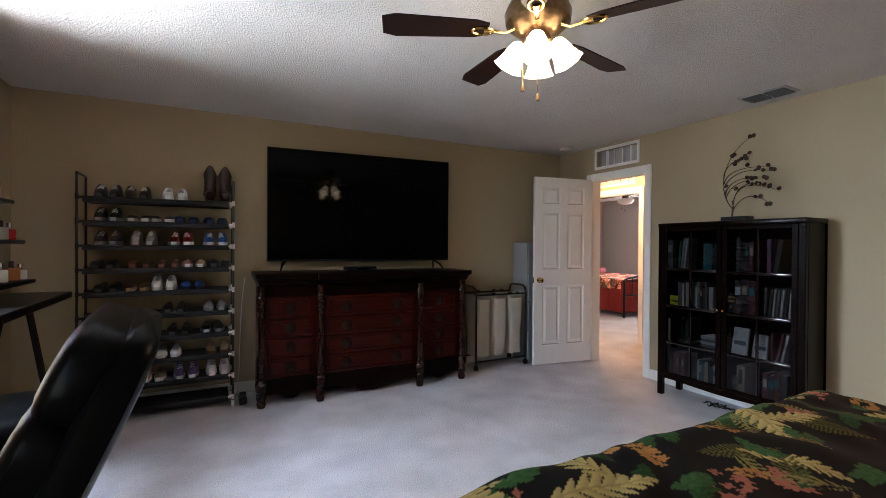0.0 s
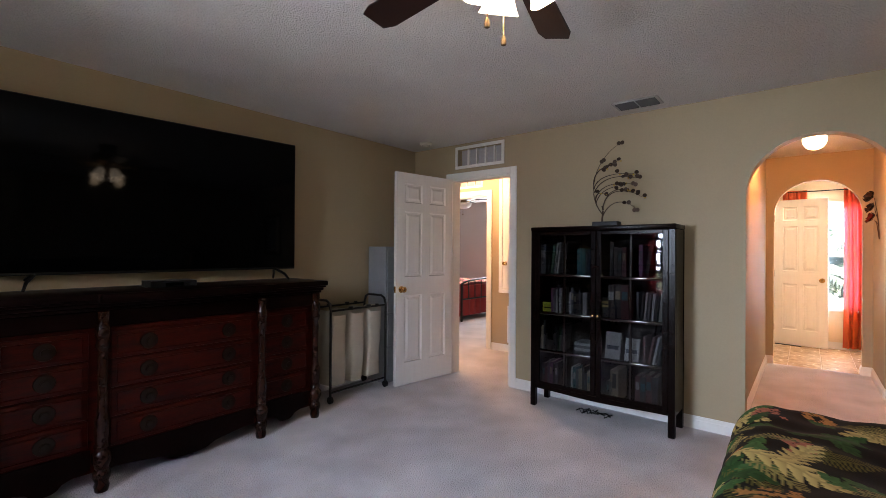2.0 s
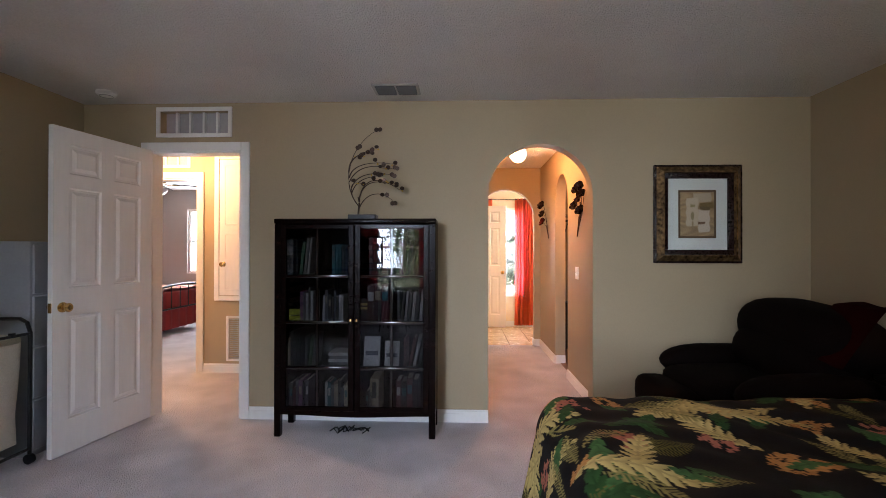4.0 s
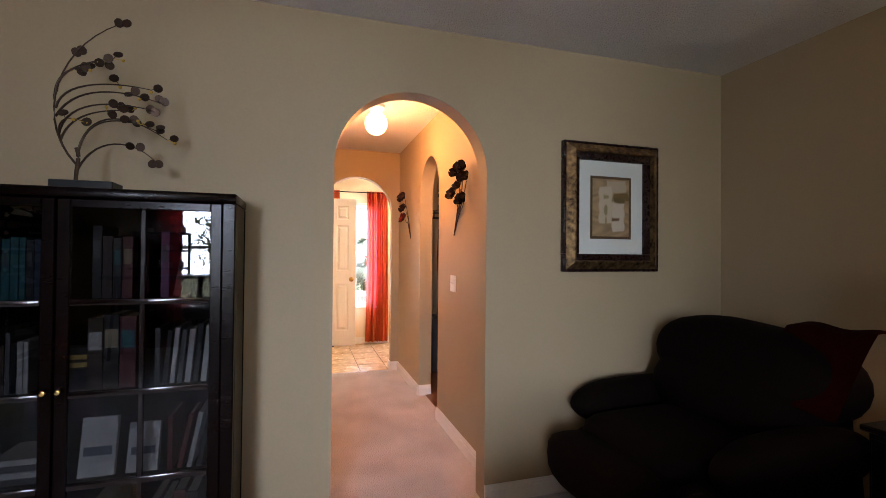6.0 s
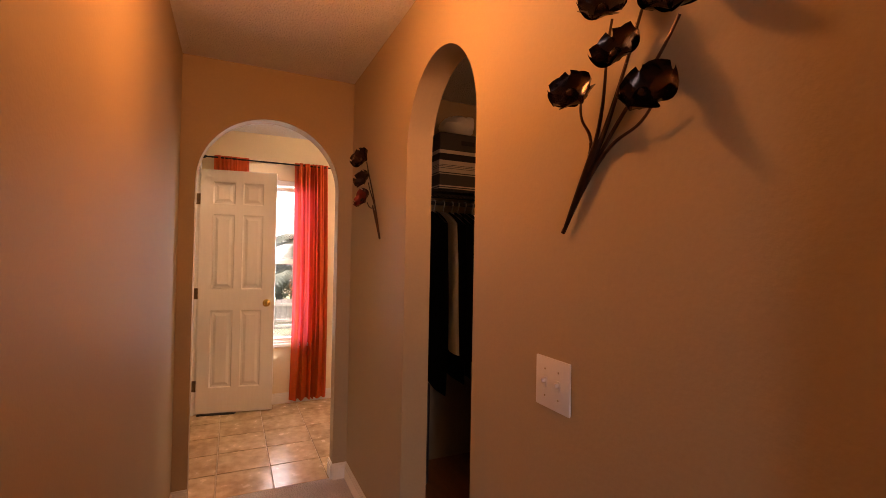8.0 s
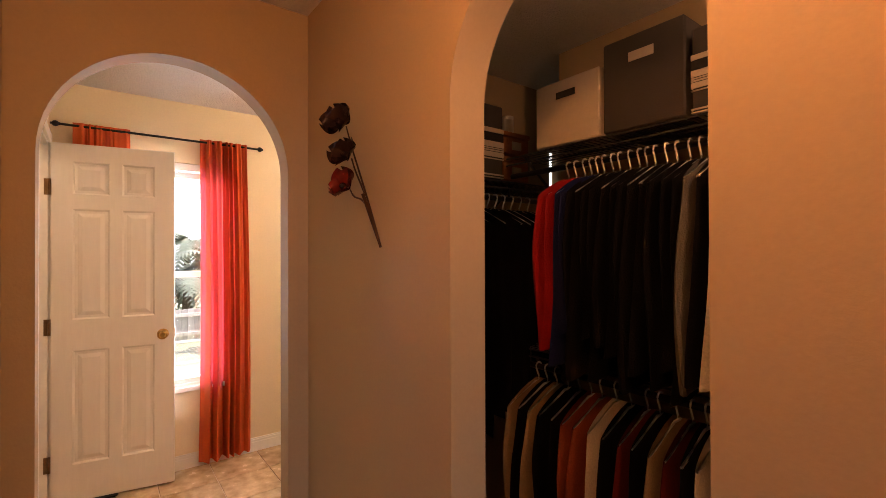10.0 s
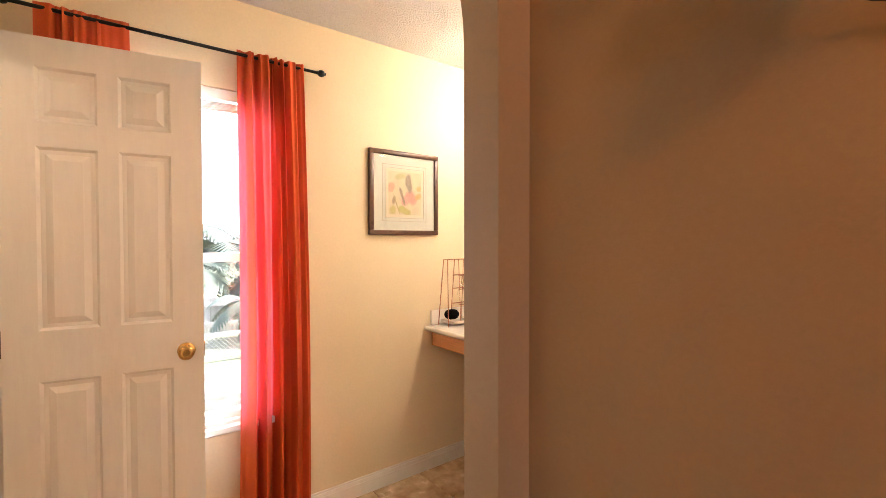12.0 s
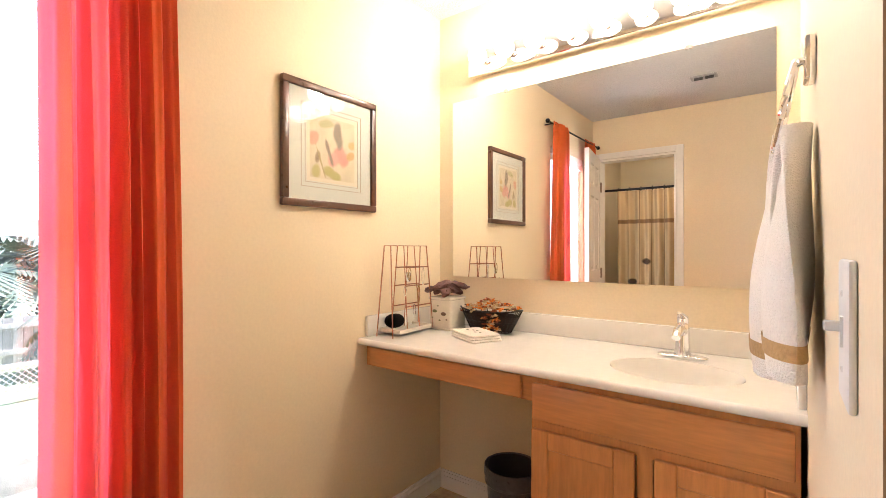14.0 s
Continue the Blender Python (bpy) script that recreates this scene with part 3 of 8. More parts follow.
cb = thing("cable_box", pose(1.46, 4.36, 1.05), "small black media box on the dresser", "media box")
box("case", (-0.13, -0.08, 0.004, 0.13, 0.08, 0.045), M_BLACK_PLASTIC, cb, 0.004)
box("display", (-0.05, -0.0815, 0.014, 0.05, -0.0795, 0.032), M_SCREEN, cb)

# ---- dresser ----
M_CHERRY = mat("dark_cherry_wood", (0.015, 0.0014, 0.0008), 0.30, var=0.5, scale=5, grain=30, bump=0.06, stretch=(1, 1, 6), spec=0.10, tint=(0.062, 0.0060, 0.0026))
M_CHERRY_DARK = mat("dark_cherry_moulding", (0.005, 0.0012, 0.0008), 0.36, var=0.4, scale=8, grain=40, bump=0.08, spec=0.05)
M_PULL = mat("darkened_brass", (0.012, 0.007, 0.004), 0.4, 0.4, var=0.3, bump=0.03, spec=0.2)
M_POST = mat("turned_cherry_post", (0.018, 0.0045, 0.0018), 0.22, var=0.4, scale=8, grain=40, bump=0.05, spec=0.28)
dr = thing("dresser", pose(1.545, 4.42, 0), "carved dark cherry dresser with turned posts and round pulls", "dresser")
box("body", (-0.93, -0.17, 0.075, 0.93, 0.24, 0.955), M_CHERRY, dr, 0.006)
for w, d, z0, z1 in ((0.940, 0.215, 0.955, 0.975), (0.950, 0.230, 0.975, 0.998), (0.960, 0.25, 0.998, 1.012), (0.968, 0.262, 1.012, 1.05)):
    bm = bmesh.new()
    bm_box(bm, -w, -d, z0, w, 0.245, z1, 0.006, 2)
    part("cornice" if z0 < 1 else "top", bm, M_CHERRY_DARK, dr, "dark moulded edge")
box("top_front", (-0.50, -0.325, 1.0, 0.50, -0.264, 1.049), M_CHERRY_DARK, dr, 0.006, seg=2)
box("frieze", (-0.935, -0.195, 0.86, 0.935, -0.165, 0.955), M_CHERRY_DARK, dr, 0.008)
box("centre_bay", (-0.44, -0.215, 0.17, 0.44, -0.168, 0.86), M_CHERRY, dr, 0.006)
POST = [(0, 0), (0.030, 0), (0.036, 0.03), (0.030, 0.05), (0.040, 0.075), (0.040, 0.10), (0.030, 0.12), (0.036, 0.14), (0.046, 0.165), (0.046, 0.20), (0.030, 0.22), (0.038, 0.24), (0.030, 0.26), (0.036, 0.30), (0.036, 0.38), (0.030, 0.40),
        (0.026, 0.42), (0.022, 0.46), (0.025, 0.70), (0.020, 0.74), (0.030, 0.76), (0.034, 0.78), (0.028, 0.80), (0.036, 0.83), (0.036, 0.87), (0.026, 0.89), (0.032, 0.92), (0.032, 0.955), (0, 0.955)]
for x, y in ((-0.925, -0.215), (-0.475, -0.25), (0.425, -0.25), (0.885, -0.215)):
    bm = bmesh.new()
    bm_lathe(bm, POST, 20, (x, y, 0))
    part("turned_post", bm, M_POST, dr, "turned reddish post")
for x in (-0.90, 0.90):
    box("back_foot", (x - 0.03, 0.17, 0, x + 0.03, 0.23, 0.14), M_CHERRY_DARK, dr, 0.006)


def drawer_front(x0, x1, y, z0, z1, pulls):
    bm = bmesh.new()
    bm_box(bm, x0, y - 0.010, z0, x1, y + 0.004, z1, 0.006, 2)
    bm_box(bm, x0 + 0.025, y - 0.015, z0 + 0.022, x1 - 0.025, y - 0.010, z1 - 0.022, 0.005, 1)
    d = part("drawer", bm, M_CHERRY, dr)
    for p in pulls:
        bm = bmesh.new()
        turn = Matrix.Rotation(radians(90), 4, "X")
        bm_lathe(bm, [(0, 0), (0.046, 0), (0.044, 0.006), (0.034, 0.009), (0.014, 0.012), (0.012, 0.020), (0.022, 0.027), (0.022, 0.034), (0, 0.040)], 18, (p, y - 0.014, (z0 + z1) / 2), turn)
        part("pull", bm, M_PULL, d, "dark round pull")


for i in range(4):
    z0 = 0.215 + i * 0.158
    drawer_front(-0.43, 0.38, -0.215, z0, z0 + 0.150, (-0.25, 0.21))
    drawer_front(-0.885, -0.52, -0.172, z0, z0 + 0.150, (-0.70,))
    drawer_front(0.47, 0.845, -0.172, z0, z0 + 0.150, (0.66,))
bm = bmesh.new()
for x0, x1, y in ((-0.885, -0.51, -0.185), (-0.44, 0.39, -0.225), (0.46, 0.85, -0.185)):
    n = 16
    pts = [(x0 + (x1 - x0) * i / n, 0.100 - 0.045 * math.sin(math.pi * i / n) ** 2 * (1 if abs(i - n / 2) > 2 else 1.5)) for i in range(n + 1)]
    pts += [(x1, 0.205), (x0, 0.205)]
    bm_prism(bm, pts, 0.02, Matrix.Translation((0, y + 0.02, 0)) @ Matrix.Rotation(radians(90), 4, "X"))
part("apron", bm, M_CHERRY_DARK, dr, "carved scalloped apron")

# ---- laundry hamper ----
M_CANVAS = mat("cream_canvas", (0.52, 0.47, 0.38), 0.9, var=0.12, scale=6, grain=150, bump=0.4, bump_scale=320)
hm = thing("laundry_hamper", pose(3.0, 4.50, 0), "black tube laundry sorter with three cream canvas bags", "laundry hamper")
for x in (-0.315, 0.315):
    bm = bmesh.new()
    bm_tube(bm, [(x, -0.15, 0.06), (x, -0.15, 0.78), (x, -0.13, 0.84), (x, -0.09, 0.86), (x, 0.09, 0.86), (x, 0.13, 0.84), (x, 0.15, 0.78), (x, 0.15, 0.06)], 0.011, 8)
    part("end_frame", bm, M_BLACK, hm, "bent black tube end frame")
for y in (-0.15, 0.15):
    for z in (0.09, 0.775):
        bm = bmesh.new()
        bm_tube(bm, [(-0.315, y, z), (0.315, y, z)], 0.009, 8)
        part("rail", bm, M_BLACK, hm)
for i in range(3):
    cx = -0.205 + i * 0.205

    def bag(u, v, cx=cx, i=i):
        a = u * math.tau
        w = 0.090 - 0.010 * v
        d = 0.135 - 0.02 * v
        sq = lambda c: math.copysign(abs(c) ** 0.35, c)
        rip = 0.006 * math.sin(3 * a + 2 * i + 5 * v) * (0.3 + v)
        sag = 0.03 * math.cos(2 * a) * (1 - v) if v < 0.15 else 0
        return (cx + (w + rip) * sq(math.cos(a)), (d + rip) * sq(math.sin(a)), 0.77 - 0.64 * v - (0.045 * (0.5 - 0.5 * math.cos(2 * a)) * (1 - v)))
    bm = bmesh.new()
    g = bm_sheet(bm, bag, 40, 12, closed=True)
    bm.faces.new([r[-1] for r in g])
    part("bag", bm, M_CANVAS, hm, "cream canvas bag hung open")
    for s in (-1, 1):
        bm = bmesh.new()
        bm_lathe(bm, [(0, -0.012), (0.02, -0.012), (0.022, 0), (0.02, 0.012), (0, 0.012)], 10, (cx + 0.1, s * 0.152, 0.785)) if i < 2 else bm_box(bm, cx - 0.01, s * 0.15 - 0.012, 0.775, cx + 0.01, s * 0.15 + 0.012, 0.795)
        part("clip", bm, M_BLACK_PLASTIC, hm)
for x in (-0.315, 0.315):
    for y in (-0.15, 0.15):
        bm = bmesh.new()
        bm_tube(bm, [(x - 0.012, y, 0.03), (x + 0.012, y, 0.03)], 0.03, 14)
        part("caster", bm, M_BLACK_PLASTIC, hm)

# ---- file cabinet ----
M_FILE = mat("grey_enamel", (0.30, 0.31, 0.32), 0.38, 0.2, var=0.06, bump=0.03)
fc = thing("file_cabinet", pose(3.60, 4.53, 0), "tall grey steel file cabinet in the corner", "file cabinet")
box("case", (-0.22, -0.11, 0.0, 0.22, 0.14, 1.325), M_FILE, fc, 0.004)
for i in range(4):
    z = 0.04 + i * 0.32
    d = box("drawer", (-0.205, -0.125, z, 0.205, -0.108, z + 0.305), M_FILE, fc, 0.004)
    box("handle", (-0.05, -0.14, z + 0.20, 0.05, -0.124, z + 0.225), M_CHROME, d, 0.004)
    box("label_holder", (-0.035, -0.129, z + 0.25, 0.035, -0.124, z + 0.285), M_CHROME, d, 0.001)

# ---- bookcase ----
M_ESPRESSO = mat("espresso_stained_wood", (0.0045, 0.0016, 0.0011), 0.22, var=0.4, scale=4, grain=40, bump=0.0, stretch=(1, 1, 6), spec=0.11)
M_MUNTIN = mat("polished_espresso_muntin", (0.006, 0.002, 0.0014), 0.13, var=0.3, scale=6, grain=40, bump=0.0, spec=0.6)
bc = thing("bookcase", pose(3.91, 2.51, 0), "espresso wood bookcase with two glazed doors, full of books", "bookcase")
bx0, bx1, by0, by1 = -0.15, 0.145, -0.553, 0.552
box("back_panel", (bx1 - 0.012, by0 + 0.02, 0.15, bx1, by1 - 0.02, 1.46), M_ESPRESSO, bc)
for y in (by0, by1 - 0.02):
    box("side_panel", (bx0 + 0.03, y, 0.15, bx1 - 0.012, y + 0.02, 1.455), M_ESPRESSO, bc, 0.002)
box("top", (bx0 - 0.003, by0 - 0.003, 1.455, bx1, by1 + 0.003, 1.49), M_ESPRESSO, bc, 0.006, seg=2)
SHELF = (0.163, 0.48, 0.79, 1.105, 1.42)
for z in SHELF[:4]:
    box("shelf", (bx0 + 0.04, by0 + 0.02, z - 0.018, bx1 - 0.012, by1 - 0.02, z), M_ESPRESSO, bc, 0.002)
box("divider", (bx0 + 0.04, -0.010, 0.163, bx1 - 0.012, 0.010, 1.455), M_ESPRESSO, bc)
for x in (bx0, bx1 - 0.045):
    for y in (by0, by1 - 0.045):
        box("leg", (x, y, 0.0, x + 0.045, y + 0.045, 1.455), M_ESPRESSO, bc, 0.004)
bm = bmesh.new()
n = 24
pts = [(by0 + 0.045 + (by1 - by0 - 0.09) * i / n, 0.150 - 0.014 * math.sin(math.pi * i / n) ** 2) for i in range(n + 1)] + [(by1 - 0.045, 0.175), (by0 + 0.045, 0.175)]
bm_prism(bm, pts, 0.02, Matrix(((0, 0, 1, bx0 + 0.01), (1, 0, 0, 0), (0, 1, 0, 0), (0, 0, 0, 1))))
part("apron", bm, M_ESPRESSO, bc)
for s, (ya, yb) in ((-1, (by0 + 0.045, -0.003)), (1, (0.003, by1 - 0.045))):
    bm = bmesh.new()
    st = 0.038
    for a, b, c, e in ((ya, ya + st, 0.18, 1.45), (yb - st, yb, 0.18, 1.45), (ya + st, yb - st, 0.18, 0.18 + 0.03), (ya + st, yb - st, 1.42, 1.45)):
        bm_box(bm, bx0 - 0.004, a, c, bx0 + 0.018, b, e, 0.003)
    dpart = part("door", bm, M_ESPRESSO, bc, "glazed door with slim dark muntins")
    mid = (ya + yb) / 2
    box("muntin", (bx0 - 0.002, mid - 0.009, 0.21, bx0 + 0.014, mid + 0.009, 1.42), M_MUNTIN, dpart, 0.003)
    for z in SHELF[1:4]:
        box("muntin", (bx0 - 0.0035, ya + st, z - 0.020, bx0 + 0.0135, yb - st, z + 0.002), M_MUNTIN, dpart, 0.004, seg=2)
    zz = (0.21, *SHELF[1:4], 1.42)
    for i in range(4):
        for a, b in ((ya + st, mid - 0.009), (mid + 0.009, yb - st)):
            p = box("pane", (bx0 + 0.004, a, zz[i], bx0 + 0.008, b, zz[i + 1] - (0.018 if i < 3 else 0)), M_CAB_GLASS, dpart)
            p.visible_shadow = False
    bm = bmesh.new()
    bm_lathe(bm, [(0, 0), (0.006, 0), (0.005, 0.008), (0.010, 0.014), (0.008, 0.020), (0, 0.022)], 12, (bx0 - 0.004, -s * -0.021, 0.80), Matrix.Rotation(radians(-90), 4, "Y"))
    part("knob", bm, M_BRASS, dpart)

rng = random.Random(4)
BOOK = {k: mat("book_" + k, c, 0.55, var=0.12, scale=12, grain=80, bump=0.06) for k, c in dict(white=(0.60, 0.59, 0.56), cream=(0.45, 0.38, 0.24), teal=(0.015, 0.16, 0.18), blue=(0.014, 0.028, 0.07), black=(0.006, 0.006, 0.007), red=(0.13, 0.012, 0.012), brown=(0.05, 0.025, 0.015), grey=(0.12, 0.12, 0.125), purple=(0.22, 0.07, 0.18), yellow=(0.55, 0.55, 0.02), green=(0.04, 0.12, 0.05)).items()}
M_PAGES = mat("book_pages", (0.62, 0.56, 0.44), 0.85, var=0.1, grain=300, bump=0.2)
BOOK_WORDS = {"white": "white", "cream": "cream", "teal": "teal", "blue": "dark blue", "black": "black", "red": "dark red", "brown": "brown", "grey": "grey", "purple": "purple", "yellow": "bright yellow", "green": "green"}


def book(y, z, w, h, d, key, lean=0.0, flat=False, face=False):
    """A book with its spine to the front at bookcase-depth, y along the shelf, z the shelf's top."""
    m = pose(3.785, y, z + (0.001 if not lean else 0.004 + abs(math.sin(radians(lean))) * w * 0.5), lean, 0, 0)
    b = thing("book", m, BOOK_WORDS[key] + " bound book standing on the bookcase shelf", "book", "books in the bookcase")
    bm = bmesh.new()
    bm_box(bm, 0, -w / 2, 0, 0.004, w / 2, h, 0.001)
    bm_box(bm, 0.004, -w / 2, 0, d, -w / 2 + 0.003, h)
    bm_box(bm, 0.004, w / 2 - 0.003, 0, d, w / 2, h)
    part("cover", bm, BOOK[key], b)
    box("pages", (0.004, -w / 2 + 0.003, 0.004, d - 0.005, w / 2 - 0.003, h - 0.004), M_PAGES, b)
    if w > 0.02 and rng.random() < 0.6:
        box("spine_label", (-0.0012, -w / 2 + 0.004, h * 0.55, 0.0, w / 2 - 0.004, h * 0.8), BOOK[rng.choice(("white", "cream", "grey", "teal"))], b)


def books_in(y, z, room, keys, tall=(0.6, 0.85), thick=(0.014, 0.034), lean=0.0):
    """A run of books from y towards the south, in the order of the colour words."""
    for k, key in enumerate(keys.split()):
        w = rng.uniform(*thick)
        book(y - w / 2, z, w, rng.uniform(*tall) * room, rng.uniform(0.13, 0.19), key, lean if k > 0 else 0.0)
        y -= w + 0.002 + abs(lean) * 0.0012


COLS = (2.985, 2.755, 2.445, 2.235)
CELLS = (
    (3, 0, 0.00, "grey", (0.80, 0.85), (0.045, 0.05), 0), (3, 0, 0.065, "black green white white", (0.74, 0.86), (0.013, 0.02), 6), (3, 1, 0.085, "teal teal teal black blue", (0.66, 0.72), (0.016, 0.026), 0),
    (3, 2, 0.03, "black brown black red", (0.7, 0.9), (0.026, 0.034), 0), (3, 3, 0.03, "purple black", (0.75, 0.85), (0.02, 0.03), 9),
    (2, 0, 0.095, "purple grey white black white", (0.62, 0.76), (0.012, 0.02), 0), (2, 1, 0.02, "white grey black brown grey black white white", (0.55, 0.72), (0.012, 0.022), 0),
    (2, 2, 0.02, "brown black red", (0.82, 0.9), (0.045, 0.055), 0), (2, 3, 0.015, "grey black white grey white black white", (0.62, 0.72), (0.014, 0.02), 5),
    (1, 0, 0.01, "cream black", (0.5, 0.8), (0.014, 0.02), 0), (1, 0, 0.13, "black green grey", (0.6, 0.75), (0.014, 0.02), 5), (1, 3, 0.06, "red red white black", (0.58, 0.72), (0.014, 0.02), 11),
    (0, 0, 0.02, "brown red grey purple black grey", (0.55, 0.78), (0.016, 0.028), 0), (0, 1, 0.04, "white teal grey cream black blue cream", (0.55, 0.78), (0.014, 0.026), 0),
    (0, 2, 0.01, "black grey", (0.4, 0.5), (0.02, 0.03), 0), (0, 3, 0.01, "red black red black", (0.72, 0.86), (0.03, 0.04), 0))
for r, c, gap, keys, tall, thick, lean in CELLS:
    books_in(COLS[c] - gap, SHELF[r], 0.30, keys, tall, thick, lean)
for k, key in enumerate(("grey", "white", "grey", "white")):
    bk = thing("book", pose(3.80, 2.62 + 0.008 * (k % 2), 0.4815 + 0.022 * k), BOOK_WORDS[key] + " book lying flat in a pile on the bookcase shelf", "book", "books in the bookcase")
    box("cover", (0.0, -0.07, 0.0, 0.17, 0.07, 0.021), BOOK[key], bk, 0.002)
bn = thing("binder", pose(3.785, 2.375, SHELF[0] + 0.001), "cream ring binder with a black label on the shelf", "binder")
box("cover", (0.0, -0.03, 0.0, 0.20, 0.03, 0.235), BOOK["cream"], bn, 0.002)
box("spine_label", (-0.0015, -0.014, 0.10, 0.0, 0.014, 0.21), BOOK["black"], bn)
box("finger_ring", (-0.0015, -0.008, 0.03, 0.0, 0.008, 0.05), BOOK["grey"], bn)
for i, (y, z, w, h, key, tl) in enumerate(((2.93, 0.79, 0.085, 0.075, "yellow", 0), (2.40, 0.48, 0.11, 0.20, "white", -12), (2.26, 0.48, 0.10, 0.17, "white", -14))):
    bk = thing("book", pose(3.80, y, z + 0.0015), BOOK_WORDS[key] + " book facing out on the bookcase shelf", "book", "books in the bookcase")
    bm = bmesh.new()
    rot = Matrix.Rotation(radians(-tl), 4, "Y")
    bm_box(bm, 0.0, -w / 2, 0, 0.022, w / 2, h, 0.001)
    bmesh.ops.transform(bm, matrix=rot, verts=bm.verts)
    part("cover", bm, BOOK[key], bk)
    bm = bmesh.new()
    bm_box(bm, -0.0012, -w / 2 + 0.012, h * 0.35, 0.0, w / 2 - 0.012, h * 0.5)
    bmesh.ops.transform(bm, matrix=rot, verts=bm.verts)
    part("cover_print", bm, BOOK["blue" if i else "black"], bk)

gt = thing("book", pose(3.79, 2.445, SHELF[2] + 0.0015), "thick black album with gold lettering standing on the shelf", "book", "books in the bookcase")
box("cover", (0.0, -0.075, 0.0, 0.03, 0.075, 0.15), BOOK["black"], gt, 0.002)
for y0, y1, z in ((-0.055, 0.050, 0.105), (-0.060, 0.055, 0.078)):
    box("gilt_line", (-0.0013, y0, z, 0.0, y1, z + 0.016), mat("gilt_print", (0.55, 0.38, 0.12), 0.4, 0.6, var=0.2, bump=0), gt)

# ---- wire tree sculpture ----
ts = thing("tree_sculpture", pose(3.90, 2.48, 1.49), "bronze wire tree sculpture with tiny leaves and beads", "sculpture")
box("plinth", (-0.05, -0.098, 0, 0.05, 0.098, 0.036), M_BLACK_PLASTIC, ts, 0.003)
M_WIRE = mat("dark_copper_wire", (0.05, 0.028, 0.016), 0.4, 0.7, var=0.3, bump=0.05)
M_BEAD = mat("amber_bead", (0.55, 0.34, 0.06), 0.15, var=0.2, bump=0, coat=0.5)


def bez(a, b, c, d, n=14):
    a, b, c, d = map(Vector, (a, b, c, d))
    return [(1 - t) ** 3 * a + 3 * (1 - t) ** 2 * t * b + 3 * (1 - t) * t * t * c + t ** 3 * d for t in [i / n for i in range(n + 1)]]


bm = bmesh.new()
bm_tube(bm, bez((0, 0.035, 0.03), (0, 0.035, 0.10), (0, 0.02, 0.12), (0, 0.035, 0.16)), 0.007, 8)
part("stem", bm, M_WIRE, ts)
ends = []
r2 = random.Random(9)
# (start, pull, pull, tip) as (along the wall, height)
BR = [((0.035, 0.10), (0.17, 0.26), (0.10, 0.53), (-0.095, 0.635)), ((0.098, 0.36), (0.10, 0.44), (0.01, 0.48), (-0.08, 0.50)), ((0.10, 0.30), (0.08, 0.41), (-0.10, 0.41), (-0.21, 0.39)), ((0.10, 0.27), (0.05, 0.40), (-0.10, 0.40), (-0.215, 0.365)),
      ((0.09, 0.20), (0.07, 0.33), (-0.08, 0.34), (-0.216, 0.31)), ((0.085, 0.18), (0.06, 0.29), (-0.04, 0.31), (-0.14, 0.315)), ((0.03, 0.15), (0.0, 0.32), (-0.12, 0.31), (-0.25, 0.22)), ((0.03, 0.13), (0.01, 0.28), (-0.10, 0.29), (-0.235, 0.235)),
      ((0.03, 0.08), (-0.02, 0.21), (-0.14, 0.21), (-0.216, 0.13)), ((0.105, 0.33), (0.11, 0.42), (0.06, 0.47), (0.01, 0.455)), ((0.075, 0.16), (0.10, 0.24), (0.07, 0.27), (0.02, 0.255))]
for k, pts in enumerate(BR):
    off = r2.uniform(-0.03, 0.03)
    path = bez(*[(off * q * 0.5, y, z) for q, (y, z) in enumerate(pts)])
    bm = bmesh.new()
    bm_tube(bm, path, [0.0042 - 0.0026 * i / 14 for i in range(15)], 6)
    part("branch", bm, M_WIRE, ts)
    for i in (14, 10, 12)[: 2 + k % 2]:
        ends.append((path[i], k, i))
for p, k, i in ends:
    for q in range(2):
        bm = bmesh.new()
        tip = p + Vector((r2.uniform(-0.015, 0.015), r2.uniform(-0.03, 0.015), r2.uniform(-0.012, 0.022)))
        bm_tube(bm, [p, tip], 0.0012, 5)
        if (k + i + q) % 4 == 0:
            bm_lathe(bm, [(0, -0.007), (0.006, -0.003), (0.006, 0.003), (0, 0.007)], 8, tip)
            part("bead", bm, M_BEAD, ts, "amber glass bead")
        else:
            rot = Euler((r2.uniform(-0.8, 0.8), r2.uniform(-0.8, 0.8), 0)).to_matrix().to_4x4()
            pts = [(0.017 * math.cos(t) * (1.0 if math.sin(t) < 0.8 else 0.6), 0.016 * math.sin(t)) for t in [j * math.tau / 10 for j in range(10)]]
            bm_prism(bm, pts, 0.003, Matrix.Translation(tip) @ rot @ Matrix.Rotation(radians(90), 4, "Y"))
            part("leaf", bm, M_WIRE, ts)

# cable under the bookcase
cb2 = thing("cable", pose(3.86, 2.55, 0.006), "tangled black cable lying on the carpet under the bookcase", "cable")
rc2 = random.Random(3)
bm = bmesh.new()
bm_tube(bm, [(0.03 * math.sin(k * 1.9) + rc2.uniform(-0.02, 0.02), 0.12 - 0.24 * k / 40 + 0.03 * math.cos(k * 1.3), 0.004 + 0.012 * (k % 3)) for k in range(41)], 0.004, 6)
part("cord", bm, M_BLACK_PLASTIC, cb2)

